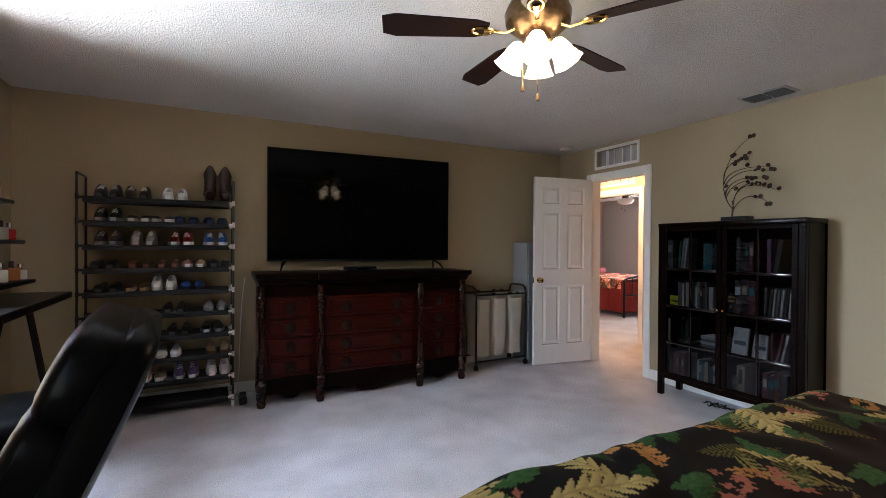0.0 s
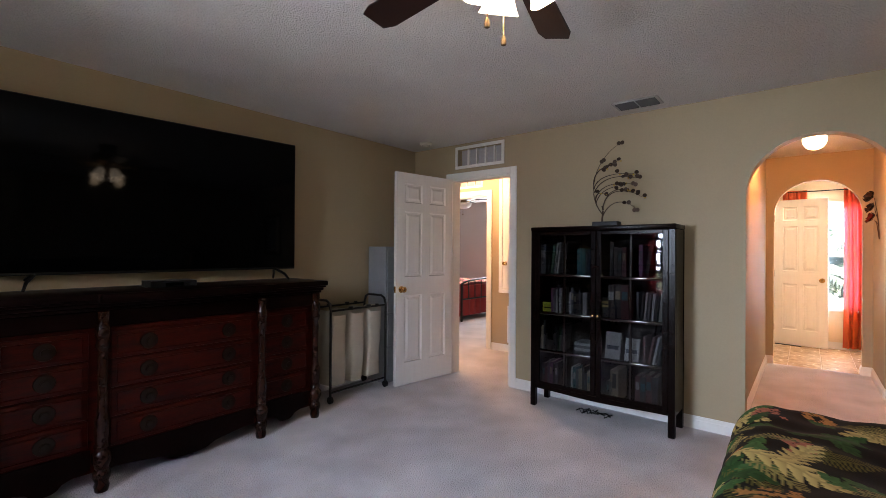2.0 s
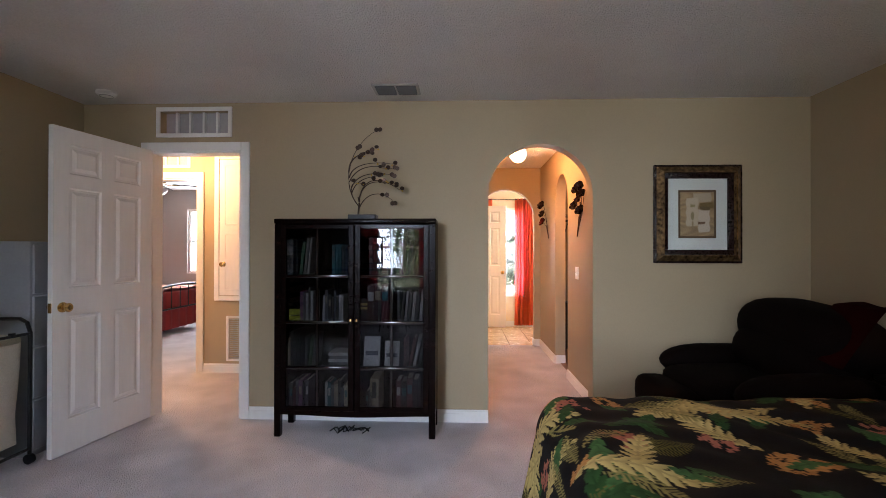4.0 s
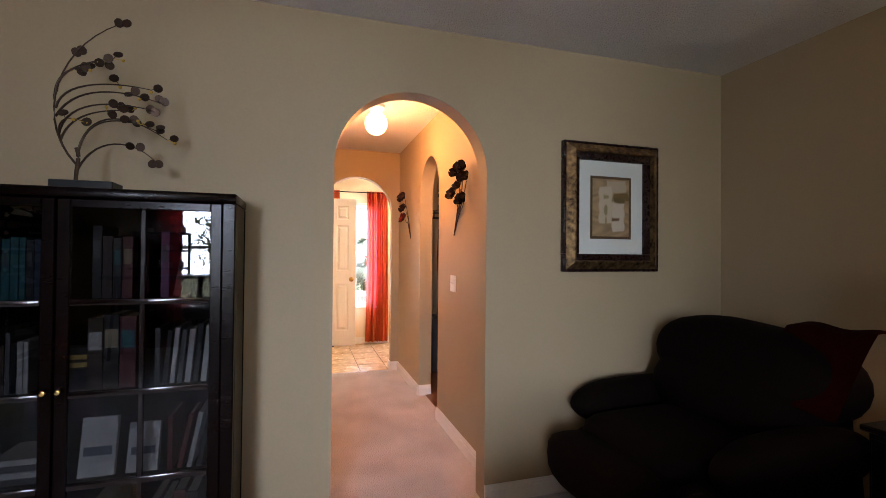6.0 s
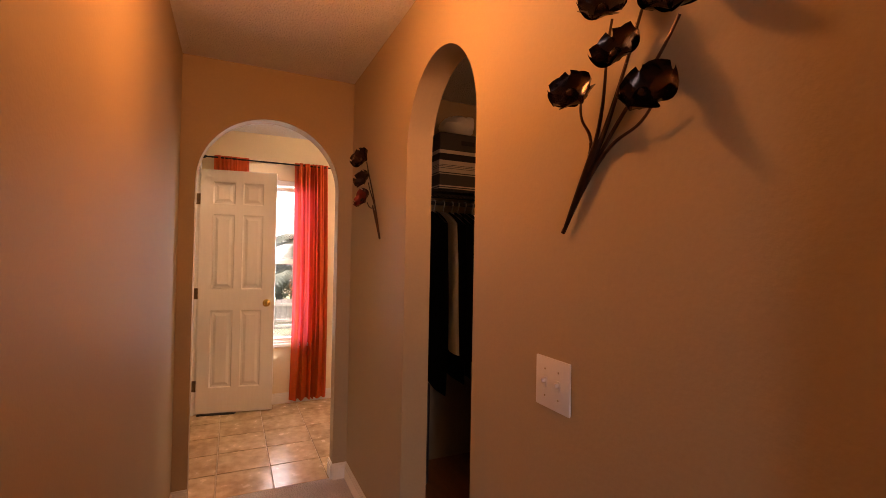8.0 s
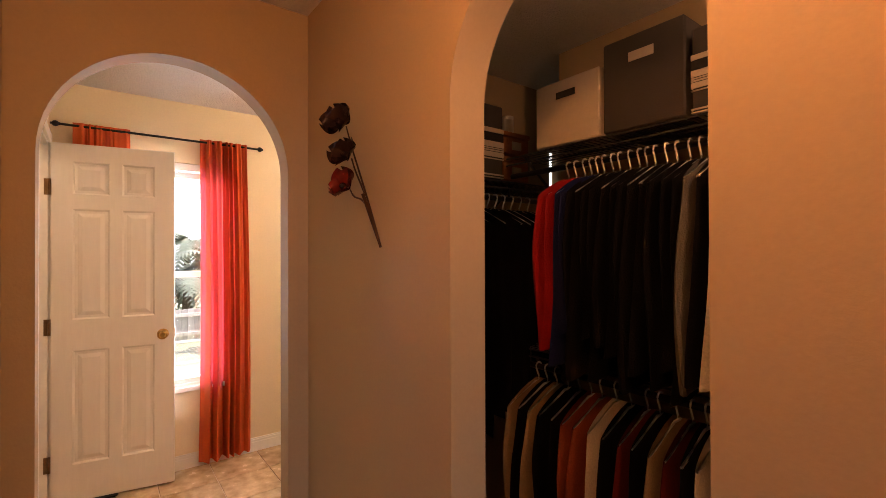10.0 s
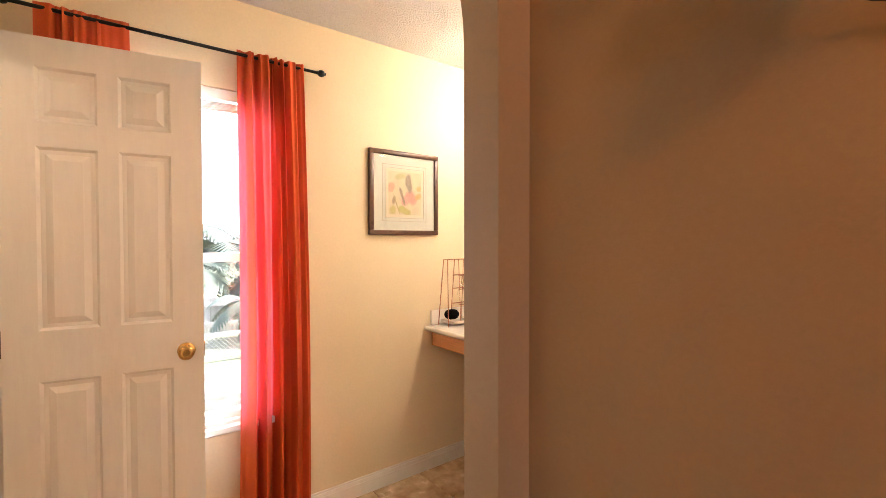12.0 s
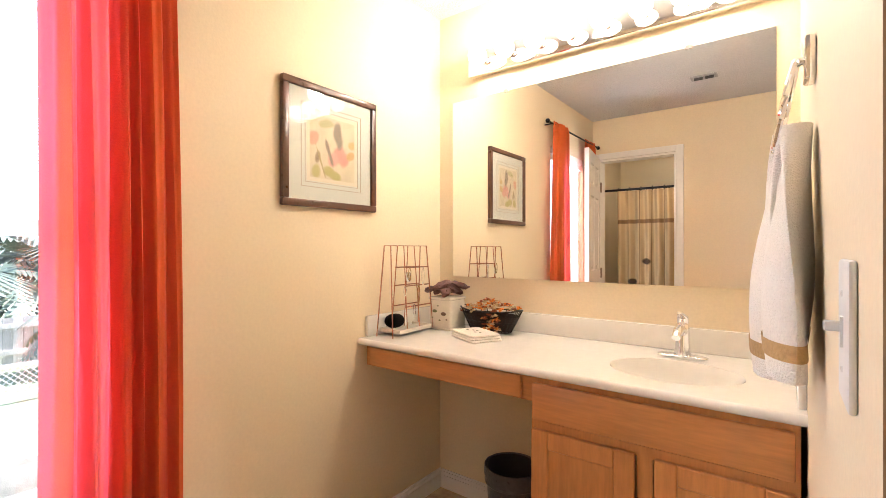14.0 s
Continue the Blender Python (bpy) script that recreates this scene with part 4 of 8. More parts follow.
# ---- shoe rack ----
M_RACK = mat("black_rack_fabric", (0.010, 0.010, 0.011), 0.85, var=0.2, grain=200, bump=0.2)
M_WHITE_PLASTIC = mat("white_plastic", (0.70, 0.69, 0.66), 0.4, var=0.04, bump=0.02)
RACK_Z = [0.075 + 0.17 * i for i in range(10)]
RX0, RX1, RY0, RY1 = -0.56, 0.425, 4.36, 4.62
rk = thing("shoe_rack", pose(-0.07, 4.49, 0), "tall black ten-tier shoe rack with white connectors", "shoe rack")
for x in (RX0, RX1):
    for y in (RY0, RY1):
        for a, b in zip([0.0] + RACK_Z, RACK_Z + [1.79]):
            bm = bmesh.new()
            bm_tube(bm, [(x + 0.07, y - 4.49, a + 0.018), (x + 0.07, y - 4.49, b - 0.018)], 0.0085, 8)
            part("post", bm, M_BLACK, rk)
        for z in RACK_Z:
            bm = bmesh.new()
            bm_tube(bm, [(x + 0.07, y - 4.49, z - 0.02), (x + 0.07, y - 4.49, z + 0.02)], 0.011, 8)
            s = 1 if x < 0 else -1
            bm_tube(bm, [(x + 0.07, y - 4.49, z), (x + 0.07 + s * 0.035, y - 4.49, z)], 0.009, 8)
            part("connector", bm, M_WHITE_PLASTIC if x > 0 else M_BLACK_PLASTIC, rk)
    bm = bmesh.new()
    bm_tube(bm, [(x + 0.07, RY0 - 4.49, 1.775), (x + 0.07, RY1 - 4.49, 1.775)], 0.008, 8)
    part("top_bar", bm, M_BLACK, rk)
    for y in (RY0, RY1):
        bm = bmesh.new()
        bm_lathe(bm, [(0, 0), (0.016, 0), (0.012, 0.02), (0.011, 0.045), (0, 0.045)], 10, (x + 0.07, y - 4.49, 0))
        part("foot", bm, M_WHITE_PLASTIC, rk)
for z in RACK_Z:
    bm = bmesh.new()
    for y in (RY0, RY1):
        bm_tube(bm, [(RX0 + 0.07, y - 4.49, z), (RX1 + 0.07, y - 4.49, z)], 0.008, 8)
    bm_box(bm, RX0 + 0.10, RY0 - 4.494, z - 0.028, RX1 + 0.04, RY1 - 4.49, z + 0.010)
    part("shelf", bm, M_RACK, rk)

SHOE = {k: mat("shoe_" + k, c, r, var=0.15, scale=20, grain=120, bump=0.12) for k, c, r in (("black", (0.012, 0.012, 0.013), 0.5), ("white", (0.68, 0.68, 0.67), 0.6), ("navy", (0.012, 0.018, 0.06), 0.7), ("red", (0.25, 0.012, 0.012), 0.6), ("brown", (0.10, 0.035, 0.015), 0.45), ("tan", (0.33, 0.22, 0.13), 0.6), ("blue", (0.03, 0.10, 0.35), 0.6), ("grey", (0.28, 0.29, 0.31), 0.7), ("purple", (0.10, 0.06, 0.16), 0.7))}


def shoe(x, z, key, sole, side, laces=True, y=4.375, low=False):
    """One shoe, toe to the room; side -1 or 1 for left and right foot."""
    words = {"black": "black", "white": "white", "navy": "navy blue", "red": "red", "brown": "brown leather", "tan": "tan", "blue": "blue", "grey": "grey", "purple": "purple"}[key]
    s = thing("shoe", pose(x, y, z + 0.0105), words + (" flat shoe" if low else " lace-up sneaker") + " standing on the shoe rack", "shoe", "shoes on the rack")
    L, W = 0.255, 0.040
    bm = bmesh.new()
    prof = []
    for i in range(15):
        v = i / 14
        w = W * max(0.25, math.sin(math.pi * (0.06 + 0.90 * v)) ** 0.45) * (1.0 if v < 0.5 else 0.88)
        prof.append((v, w))
    rings = []
    for v, w in prof:
        yy = v * L
        rings.append((yy, w))
    outline = [(w + side * 0.006 * math.sin(math.pi * yy / L), yy) for yy, w in rings] + [(-w + side * 0.006 * math.sin(math.pi * yy / L), yy) for yy, w in reversed(rings)]
    bm_prism(bm, outline, 0.024, Matrix.Identity(4))
    part("sole", bm, SHOE[sole], s, "" if sole == key else sole + " rubber sole")
    bm = bmesh.new()

    def upper(u, v):
        w = np.interp(v, [p[0] for p in prof], [p[1] for p in prof]) * 0.94
        if low:
            h = np.interp(v, (0, 0.12, 0.3, 0.42, 0.6, 1), (0.022, 0.042, 0.050, 0.045, 0.045, 0.055))
        else:
            h = np.interp(v, (0, 0.10, 0.28, 0.45, 0.58, 0.75, 0.9, 1), (0.022, 0.046, 0.062, 0.085, 0.105, 0.088, 0.090, 0.098))
        a = math.pi * u
        c = math.cos(a)
        return (w * math.copysign(abs(c) ** 0.6, c) + side * 0.006 * math.sin(math.pi * v), v * L, 0.020 + (h - 0.02) * math.sin(a) ** 0.7)
    bm_sheet(bm, upper, 10, 14)
    part("upper", bm, SHOE[key], s)
    if laces and not low:
        for i in range(4):
            bm = bmesh.new()
            yy, zz = 0.075 + i * 0.019, 0.066 + i * 0.0085
            bm_tube(bm, [(-0.018, yy, zz - 0.004), (0, yy, zz + 0.004), (0.018, yy, zz - 0.004)], 0.003, 5)
            part("lace", bm, SHOE["white" if key != "white" else "grey"], s)


ROWS_OF_SHOES = {9: [(-0.40, "black", "black", 0), (-0.22, "black", "black", 0), (0.02, "white", "white", 0)],
                 8: [(-0.40, "black", "grey", 0), (-0.21, "black", "white", 1), (-0.06, "black", "white", 1), (0.10, "navy", "navy", 1), (0.30, "navy", "navy", 1)],
                 7: [(-0.40, "black", "grey", 0), (-0.18, "grey", "grey", 0), (0.06, "red", "white", 0), (0.30, "blue", "white", 0)],
                 6: [(-0.42, "black", "black", 1), (-0.20, "brown", "brown", 1), (-0.02, "brown", "brown", 1), (0.15, "tan", "white", 1), (0.33, "black", "black", 1)],
                 5: [(-0.40, "black", "black", 1), (-0.22, "brown", "tan", 1), (-0.05, "white", "white", 0), (0.14, "blue", "navy", 1)],
                 4: [(0.02, "black", "black", 1), (0.30, "grey", "grey", 1)], 3: [(0.05, "black", "black", 1), (0.28, "black", "grey", 1)],
                 2: [(-0.02, "white", "white", 1), (0.32, "tan", "brown", 1)], 1: [(-0.12, "tan", "white", 1), (0.10, "purple", "white", 0), (0.32, "white", "white", 0)]}
for row, pairs in ROWS_OF_SHOES.items():
    for x, key, sole, low in pairs:
        for side in (-1, 1):
            shoe(x + side * 0.042, RACK_Z[row], key, sole, side, low=bool(low))
M_BOOT = mat("boot_leather", (0.022, 0.008, 0.005), 0.4, var=0.3, scale=10, grain=80, bump=0.1)
for side in (-1, 1):
    bt = thing("boot", pose(0.315 + side * 0.055, 4.40, RACK_Z[9] + 0.0105), "dark brown leather cowboy boot on the top shelf", "boot", "boots on the rack")
    bm = bmesh.new()

    def shaft(u, v, side=side):
        a = u * math.tau
        r = 0.050 - 0.006 * math.sin(v * math.pi)
        dip = 0.04 * math.cos(2 * a) * v ** 6
        return (r * math.cos(a), 0.16 + 1.15 * r * math.sin(a), 0.06 + 0.20 * v - dip)
    bm_sheet(bm, shaft, 24, 10, closed=True)
    part("shaft", bm, M_BOOT, bt)
    bm = bmesh.new()
    bm_pillow(bm, 0, 0.105, 0.05, 0.040, 0.115, 0.045, 0.7)
    part("vamp", bm, M_BOOT, bt)
    box("heel", (-0.032, 0.16, 0, 0.032, 0.215, 0.03), SHOE["black"], bt, 0.004)
    box("sole", (-0.034, 0.0, 0.0, 0.034, 0.14, 0.012), SHOE["black"], bt, 0.004)

bm = bmesh.new()
bm_tube(bm, bez((0.46, 4.60, 0.02), (0.50, 4.5, 0.25), (0.47, 4.62, 0.6), (0.53, 4.66, 1.0)), 0.004, 6)
bm_tube(bm, bez((0.46, 4.5, 0.012), (0.52, 4.42, 0.012), (0.44, 4.36, 0.012), (0.52, 4.40, 0.012)), 0.006, 6)
tagged(part("cable", bm, M_WHITE_PLASTIC), "thin cable hanging down beside the dresser", "cable")
ps = thing("power_strip", pose(0.50, 4.42, 0), "black power strip lying on the carpet", "power strip")
box("case", (-0.03, -0.08, 0.0, 0.03, 0.08, 0.05), M_BLACK_PLASTIC, ps, 0.01, seg=2)
box("adaptor", (-0.025, -0.05, 0.05, 0.025, 0.0, 0.085), M_BLACK_PLASTIC, ps, 0.006)

# ---- office chair ----
M_LEATHER = mat("black_leather", (0.003, 0.003, 0.003), 0.30, var=0.25, scale=7, grain=120, bump=0.02, bump_scale=40, spec=0.06)
ch = thing("office_chair", pose(-0.40, 1.55, 0, 0, 0, 94), "high-backed black leather office chair with padded arms", "office chair")
tilt = Matrix.Translation((0, -0.24, 0.59)) @ Matrix.Rotation(radians(25), 4, "X")
for i in range(4):
    bm = bmesh.new()
    bm_pillow(bm, 0, 0.0, 0.09 + 0.138 * i, 0.27 - 0.012 * (i == 3), 0.062, 0.095, 0.42, 24, 10, tilt)
    part("back_cushion", bm, M_LEATHER, ch)
bm = bmesh.new()
bm_pillow(bm, 0, -0.045, 0.30, 0.285, 0.04, 0.31, 0.35, 24, 10, tilt)
part("back_shell", bm, M_LEATHER, ch)
bm = bmesh.new()
bm_pillow(bm, 0, 0.02, 0.47, 0.27, 0.27, 0.07, 0.4, 24, 10)
part("seat", bm, M_LEATHER, ch)
for s in (-1, 1):
    bm = bmesh.new()
    bm_tube(bm, bez((s * 0.27, -0.22, 0.45), (s * 0.36, -0.30, 0.72), (s * 0.33, 0.0, 0.72), (s * 0.33, 0.18, 0.68)) + [Vector((s * 0.31, 0.20, 0.6)), Vector((s * 0.27, 0.14, 0.45))], 0.022, 10)
    part("arm_frame", bm, M_BLACK_PLASTIC, ch)
    bm = bmesh.new()
    bm_pillow(bm, s * 0.335, 0.02, 0.725, 0.04, 0.14, 0.025, 0.5)
    part("arm_pad", bm, M_LEATHER, ch)
bm = bmesh.new()
bm_lathe(bm, [(0, 0.08), (0.035, 0.08), (0.035, 0.22), (0.026, 0.22), (0.026, 0.42), (0, 0.42)], 16)
part("gas_lift", bm, M_BLACK, ch)
for k in range(5):
    a = math.tau * k / 5
    bm = bmesh.new()
    bm_tube(bm, [(0, 0, 0.115), (0.16 * math.cos(a), 0.16 * math.sin(a), 0.10), (0.31 * math.cos(a), 0.31 * math.sin(a), 0.075)], [0.03, 0.024, 0.018], 8)
    part("base_arm", bm, M_BLACK_PLASTIC, ch)
    bm = bmesh.new()
    c, q = Vector((0.31 * math.cos(a), 0.31 * math.sin(a), 0.03)), Vector((-math.sin(a), math.cos(a), 0))
    bm_tube(bm, [c - 0.025 * q, c + 0.025 * q], 0.03, 14)
    part("caster", bm, M_BLACK_PLASTIC, ch)

# ---- console by the west wall with perfume tiers, and a stool ----
M_DARKWOOD = mat("black_stained_wood", (0.006, 0.004, 0.003), 0.35, var=0.3, bump=0.05, stretch=(1, 6, 1), spec=0.25)
ct = thing("console_table", pose(-0.74, 3.42, 0), "black trestle console table by the wall", "table")
box("tabletop", (-0.25, -0.55, 0.945, 0.24, 0.55, 0.985), M_DARKWOOD, ct, 0.006)
for y in (-0.45, 0.45):
    for s in (-1, 1):
        bm = bmesh.new()
        bm_tube(bm, [(s * 0.05, y, 0.945), (s * 0.20, y, 0.0)], 0.018, 8)
        part("leg", bm, M_DARKWOOD, ct)
    box("stretcher", (-0.16, y - 0.012, 0.30, 0.16, y + 0.012, 0.335), M_DARKWOOD, ct)
tr = thing("tiered_stand", pose(-0.80, 3.42, 0.985), "black three-tier stand holding perfume bottles", "display stand")
for i, (w, z) in enumerate(((0.21, 0.075), (0.165, 0.29), (0.12, 0.51))):
    box("tier", (-0.16, -0.30, z, w - 0.02, 0.30, z + 0.022), M_DARKWOOD, tr, 0.003)
    for y in (-0.28, 0.28):
        box("upright", (-0.15, y - 0.012, z - (0.075 if i == 0 else 0.193), -0.12, y + 0.012, z), M_DARKWOOD, tr)
M_CLEAR = mat("tinted_bottle_glass", (0.55, 0.50, 0.45), 0.08, var=0.1, bump=0, coat=0.6)
M_AMBER = mat("amber_bottle_glass", (0.32, 0.10, 0.03), 0.08, var=0.1, bump=0, coat=0.6)
M_REDG = mat("red_bottle_glass", (0.45, 0.02, 0.02), 0.1, var=0.1, bump=0, coat=0.6)
r3 = random.Random(3)
for i, (w, z) in enumerate(((0.21, 0.075), (0.165, 0.29), (0.12, 0.51))):
    for k in range(5):
        y = -0.24 + 0.12 * k + r3.uniform(-0.02, 0.02)
        gm, words = r3.choice(((M_CLEAR, "clear"), (M_AMBER, "amber"), (M_REDG, "red"), (M_CLEAR, "clear")))
        pb = thing("perfume_bottle", pose(-0.80 + w - 0.075, 3.42 + y, 0.985 + z + 0.0225, 0, 0, r3.uniform(0, 90)), words + " glass perfume bottle with a dark cap on the stand", "perfume bottle", "perfume bottles")
        s, h = r3.uniform(0.020, 0.032), r3.uniform(0.05, 0.09)
        box("bottle", (-s, -s * 0.7, 0, s, s * 0.7, h), gm, pb, 0.006, seg=2)
        bm = bmesh.new()
        bm_lathe(bm, [(0, h), (0.011, h), (0.011, h + 0.03), (0.008, h + 0.034), (0, h + 0.034)], 12)
        part("cap", bm, M_BLACK_PLASTIC if k % 2 else M_CHROME, pb)
stl = thing("stool", pose(-0.45, 2.85, 0), "black padded stool with splayed legs", "stool")
bm = bmesh.new()
bm_pillow(bm, 0, 0, 0.56, 0.20, 0.24, 0.075, 0.45, 24, 10)
part("cushion", bm, M_LEATHER, stl)
for sx in (-1, 1):
    for sy in (-1, 1):
        bm = bmesh.new()
        bm_tube(bm, [(sx * 0.13, sy * 0.16, 0.50), (sx * 0.19, sy * 0.22, 0.0)], [0.018, 0.012], 8)
        part("leg", bm, M_DARKWOOD, stl)

# ---- bed ----
M_QUILT = printed("floral_print_cotton", 0.85, 0.0, spec=0.12)
BX0, BX1, BY0, BY1, BTOP = 0.60, 2.68, -0.66, 1.49, 0.69


def leaf_print(X, Y, seed):
    """Colours of a tropical leaf and blossom print over the cloth's own plane."""
    col = np.empty((*X.shape, 3))
    col[:] = (0.003, 0.003, 0.003)
    rnd = random.Random(seed)
    kinds = (("fern", (0.20, 0.17, 0.055)), ("leaf", (0.018, 0.060, 0.016)), ("feather", (0.36, 0.28, 0.105)), ("leaf", (0.030, 0.080, 0.024)), ("fern", (0.085, 0.075, 0.016)), ("bloom", (0.32, 0.11, 0.07)), ("leaf", (0.015, 0.045, 0.012)), ("bloom", (0.36, 0.17, 0.05)))
    x0, x1, y0, y1 = X.min(), X.max(), Y.min(), Y.max()
    for k in range(700):
        kind, c = kinds[k % len(kinds)]
        cx, cy, an = rnd.uniform(x0, x1), rnd.uniform(y0, y1), rnd.uniform(0, math.tau)
        L = {"fern": 0.22, "leaf": 0.16, "feather": 0.33, "bloom": 0.13}[kind] * rnd.uniform(0.75, 1.2)
        near = np.argwhere((np.abs(X[:, 0] - cx) < L)).ravel(), np.argwhere((np.abs(Y[0] - cy) < L)).ravel()
        if len(near[0]) < 2 or len(near[1]) < 2:
            continue
        sl = (slice(near[0][0], near[0][-1] + 1), slice(near[1][0], near[1][-1] + 1))
        dx, dy = X[sl] - cx, Y[sl] - cy
        a, b = (dx * math.cos(an) + dy * math.sin(an)) / L + 0.5, (-dx * math.sin(an) + dy * math.cos(an)) / L
        b = b + 0.25 * (a - 0.5) ** 2 * (1 if k % 2 else -1)
        shade = np.ones_like(a)
        env = np.where((a > 0) & (a < 1), np.sin(np.pi * np.clip(a, 0, 1) ** 0.8), 0)
        if kind == "bloom":
            mask = np.zeros_like(a, bool)
            for q in range(14):
                px, py = 0.5 + rnd.uniform(-0.45, 0.45), rnd.uniform(-0.3, 0.3)
                rr = np.hypot(a - px, b - py)
                th = np.arctan2(b - py, a - px)
                petal = rr < 0.13 * (0.75 + 0.25 * np.cos(4 * th))
                mask |= petal
                shade = np.where(petal, 0.7 + 2.2 * rr, shade)
        else:
            n = {"fern": 17, "leaf": 4, "feather": 9}[kind]
            wide = {"fern": 0.17, "leaf": 0.22, "feather": 0.16}[kind]
            ph = ((a + np.abs(b) * 0.9) * n) % 1.0
            cut = {"fern": 0.10 + 0.90 * (ph < 0.5), "leaf": 0.42 + 0.58 * np.sin(np.pi * ph) ** 0.6, "feather": 0.10 + 0.90 * np.sin(np.pi * ph) ** 0.8}[kind]
            mask = np.abs(b) < wide * env * cut
            shade = 0.75 + 0.5 * ph * (np.abs(b) > 0.012)
        got = col[sl]
        got[mask] = (np.array(c) * shade[..., None])[mask]
        col[sl] = got
    return col


def quilt():
    step, hang, R = 0.0060, 0.57, 0.145
    xs, ys = np.arange(BX0 - hang, BX1 + hang, step), np.arange(BY0, BY1 + hang, step)
    X, Y = np.meshgrid(xs, ys, indexing="ij")
    ix, iy = np.clip(X, BX0 + R, BX1 - R), np.minimum(Y, BY1 - R)
    ox, oy = X - ix, Y - iy
    d = np.hypot(ox, oy)
    dd = np.minimum(d, hang + R - 0.02)
    safe = np.where(d > 1e-9, d, 1)
    ux, uy = ox / safe, oy / safe
    arc = np.clip(dd / R, 0, math.pi / 2)
    down = np.maximum(dd - R * math.pi / 2, 0)
    th = np.arctan2(uy, ux)
    along = np.where(np.abs(ux) > np.abs(uy), Y, X)
    rip = 0.018 * np.sin(along * 13 + 1.3 * np.sin(along * 5)) * np.clip(down / 0.3, 0, 1)
    out = R * np.sin(arc) + 0.16 * down + rip
    Z = BTOP - R * (1 - np.cos(arc)) - down * 0.985
    puff = 0.010 * np.sin(X * 9 + 2 * np.sin(Y * 4)) * np.sin(Y * 8 + X * 3) + 0.012 * np.sin(X * 3.1 + 1) * np.cos(Y * 2.7)
    puff = puff + 0.007 * np.sin(X * 21 + 3 * np.sin(Y * 6 + X * 2)) * np.sin(Y * 17 - X * 8 + 2 * np.sin(X * 7))
    Z = Z + puff * np.clip(1 - down / 0.1, 0, 1)
    Z = np.maximum(Z, 0.02)
    PX, PY = ix + ux * out, iy + uy * out
    PY = PY + 0.025 * (PX - BX1) * np.clip((PY - BY0) / (BY1 - BY0), 0, 1)
    P = np.stack([PX, PY, Z], -1).reshape(-1, 3)
    nx, ny = X.shape
    idx = np.arange(nx * ny).reshape(nx, ny)
    F = np.stack([idx[:-1, :-1], idx[1:, :-1], idx[1:, 1:], idx[:-1, 1:]], -1).reshape(-1, 4)
    me = bpy.data.meshes.new("comforter")
    me.from_pydata(P.tolist(), [], F.tolist())
    at = me.color_attributes.new("print", "FLOAT_COLOR", "POINT")
    C = leaf_print(X, Y, 12).reshape(-1, 3)
    at.data.foreach_set("color", np.concatenate([C, np.ones((len(C), 1))], 1).astype(np.float32).ravel())
    me.polygons.foreach_set("use_smooth", [True] * len(me.polygons))
    me.materials.append(M_QUILT)
    return me


bd = thing("bed", pose(1.63, 0.35, 0), "wide bed on a dark frame, head against the wall", "bed")
box("mattress", (-0.93, -1.02, 0.30, 0.94, 0.95, 0.625), M_CANVAS, bd, 0.05, seg=3)
box("box_base", (-0.92, -1.0, 0.10, 0.93, 0.93, 0.30), M_DARKWOOD, bd, 0.01)
for x in (-0.86, 0.85):
    for y in (-0.92, 0.85):
        box("leg", (x - 0.03, y - 0.03, 0, x + 0.03, y + 0.03, 0.10), M_DARKWOOD, bd)
box("headboard", (-0.97, -1.085, 0.0, 0.97, -1.03, 1.15), M_DARKWOOD, bd, 0.012)
tagged(new("comforter", quilt()), "black comforter printed with tropical leaves and blossoms on the bed", "comforter")

# ---- recliner ----
M_BROWN = mat("dark_brown_upholstery", (0.0040, 0.0017, 0.0012), 0.8, var=0.3, scale=6, grain=140, bump=0.25, spec=0.06)
M_THROW = mat("dark_red_throw", (0.018, 0.0014, 0.0012), 0.95, var=0.25, scale=9, grain=160, bump=0.4, spec=0.03)
rc = thing("recliner", pose(3.56, -0.09, 0, 0, 0, 3), "overstuffed dark brown recliner in the corner", "recliner")
bm = bmesh.new()
bm_pillow(bm, 0, 0.05, 0.25, 0.42, 0.50, 0.20, 0.3, 24, 10)
part("base", bm, M_BROWN, rc)
bm = bmesh.new()
bm_pillow(bm, 0, 0.20, 0.45, 0.29, 0.36, 0.09, 0.4, 24, 10)
part("seat_cushion", bm, M_BROWN, rc)
for z, h, y in ((0.60, 0.20, -0.18), (0.76, 0.20, -0.24)):
    bm = bmesh.new()
    lean = Matrix.Translation((0, y, z)) @ Matrix.Rotation(radians(-5), 4, "Y")
    bm_pillow(bm, 0, 0, 0, 0.45 if z > 0.7 else 0.41, 0.23, h, 0.62, 32, 14, lean)
    part("back_cushion", bm, M_BROWN, rc)
for s in (-1, 1):
    bm = bmesh.new()
    bm_pillow(bm, s * 0.40, 0.06, 0.51, 0.10, 0.40, 0.115, 0.65, 24, 12)
    part("arm", bm, M_BROWN, rc)
bm = bmesh.new()
bm_pillow(bm, 0, 0.62, 0.36, 0.30, 0.10, 0.12, 0.45, 24, 10)
part("footrest", bm, M_BROWN, rc)
th = thing("throw_blanket", pose(3.30, -0.44, 0.965), "dark red throw folded over the recliner back", "throw blanket")
bm = bmesh.new()
bm_sheet(bm, lambda u, v: (-0.22 + 0.34 * u, -0.06 + 0.36 * v, -0.30 * max(0, v - 0.35) ** 1.1 * 1.6 + 0.012 + 0.008 * math.sin(9 * u + 4 * v)), 16, 14)
part("cloth", bm, M_THROW, th)

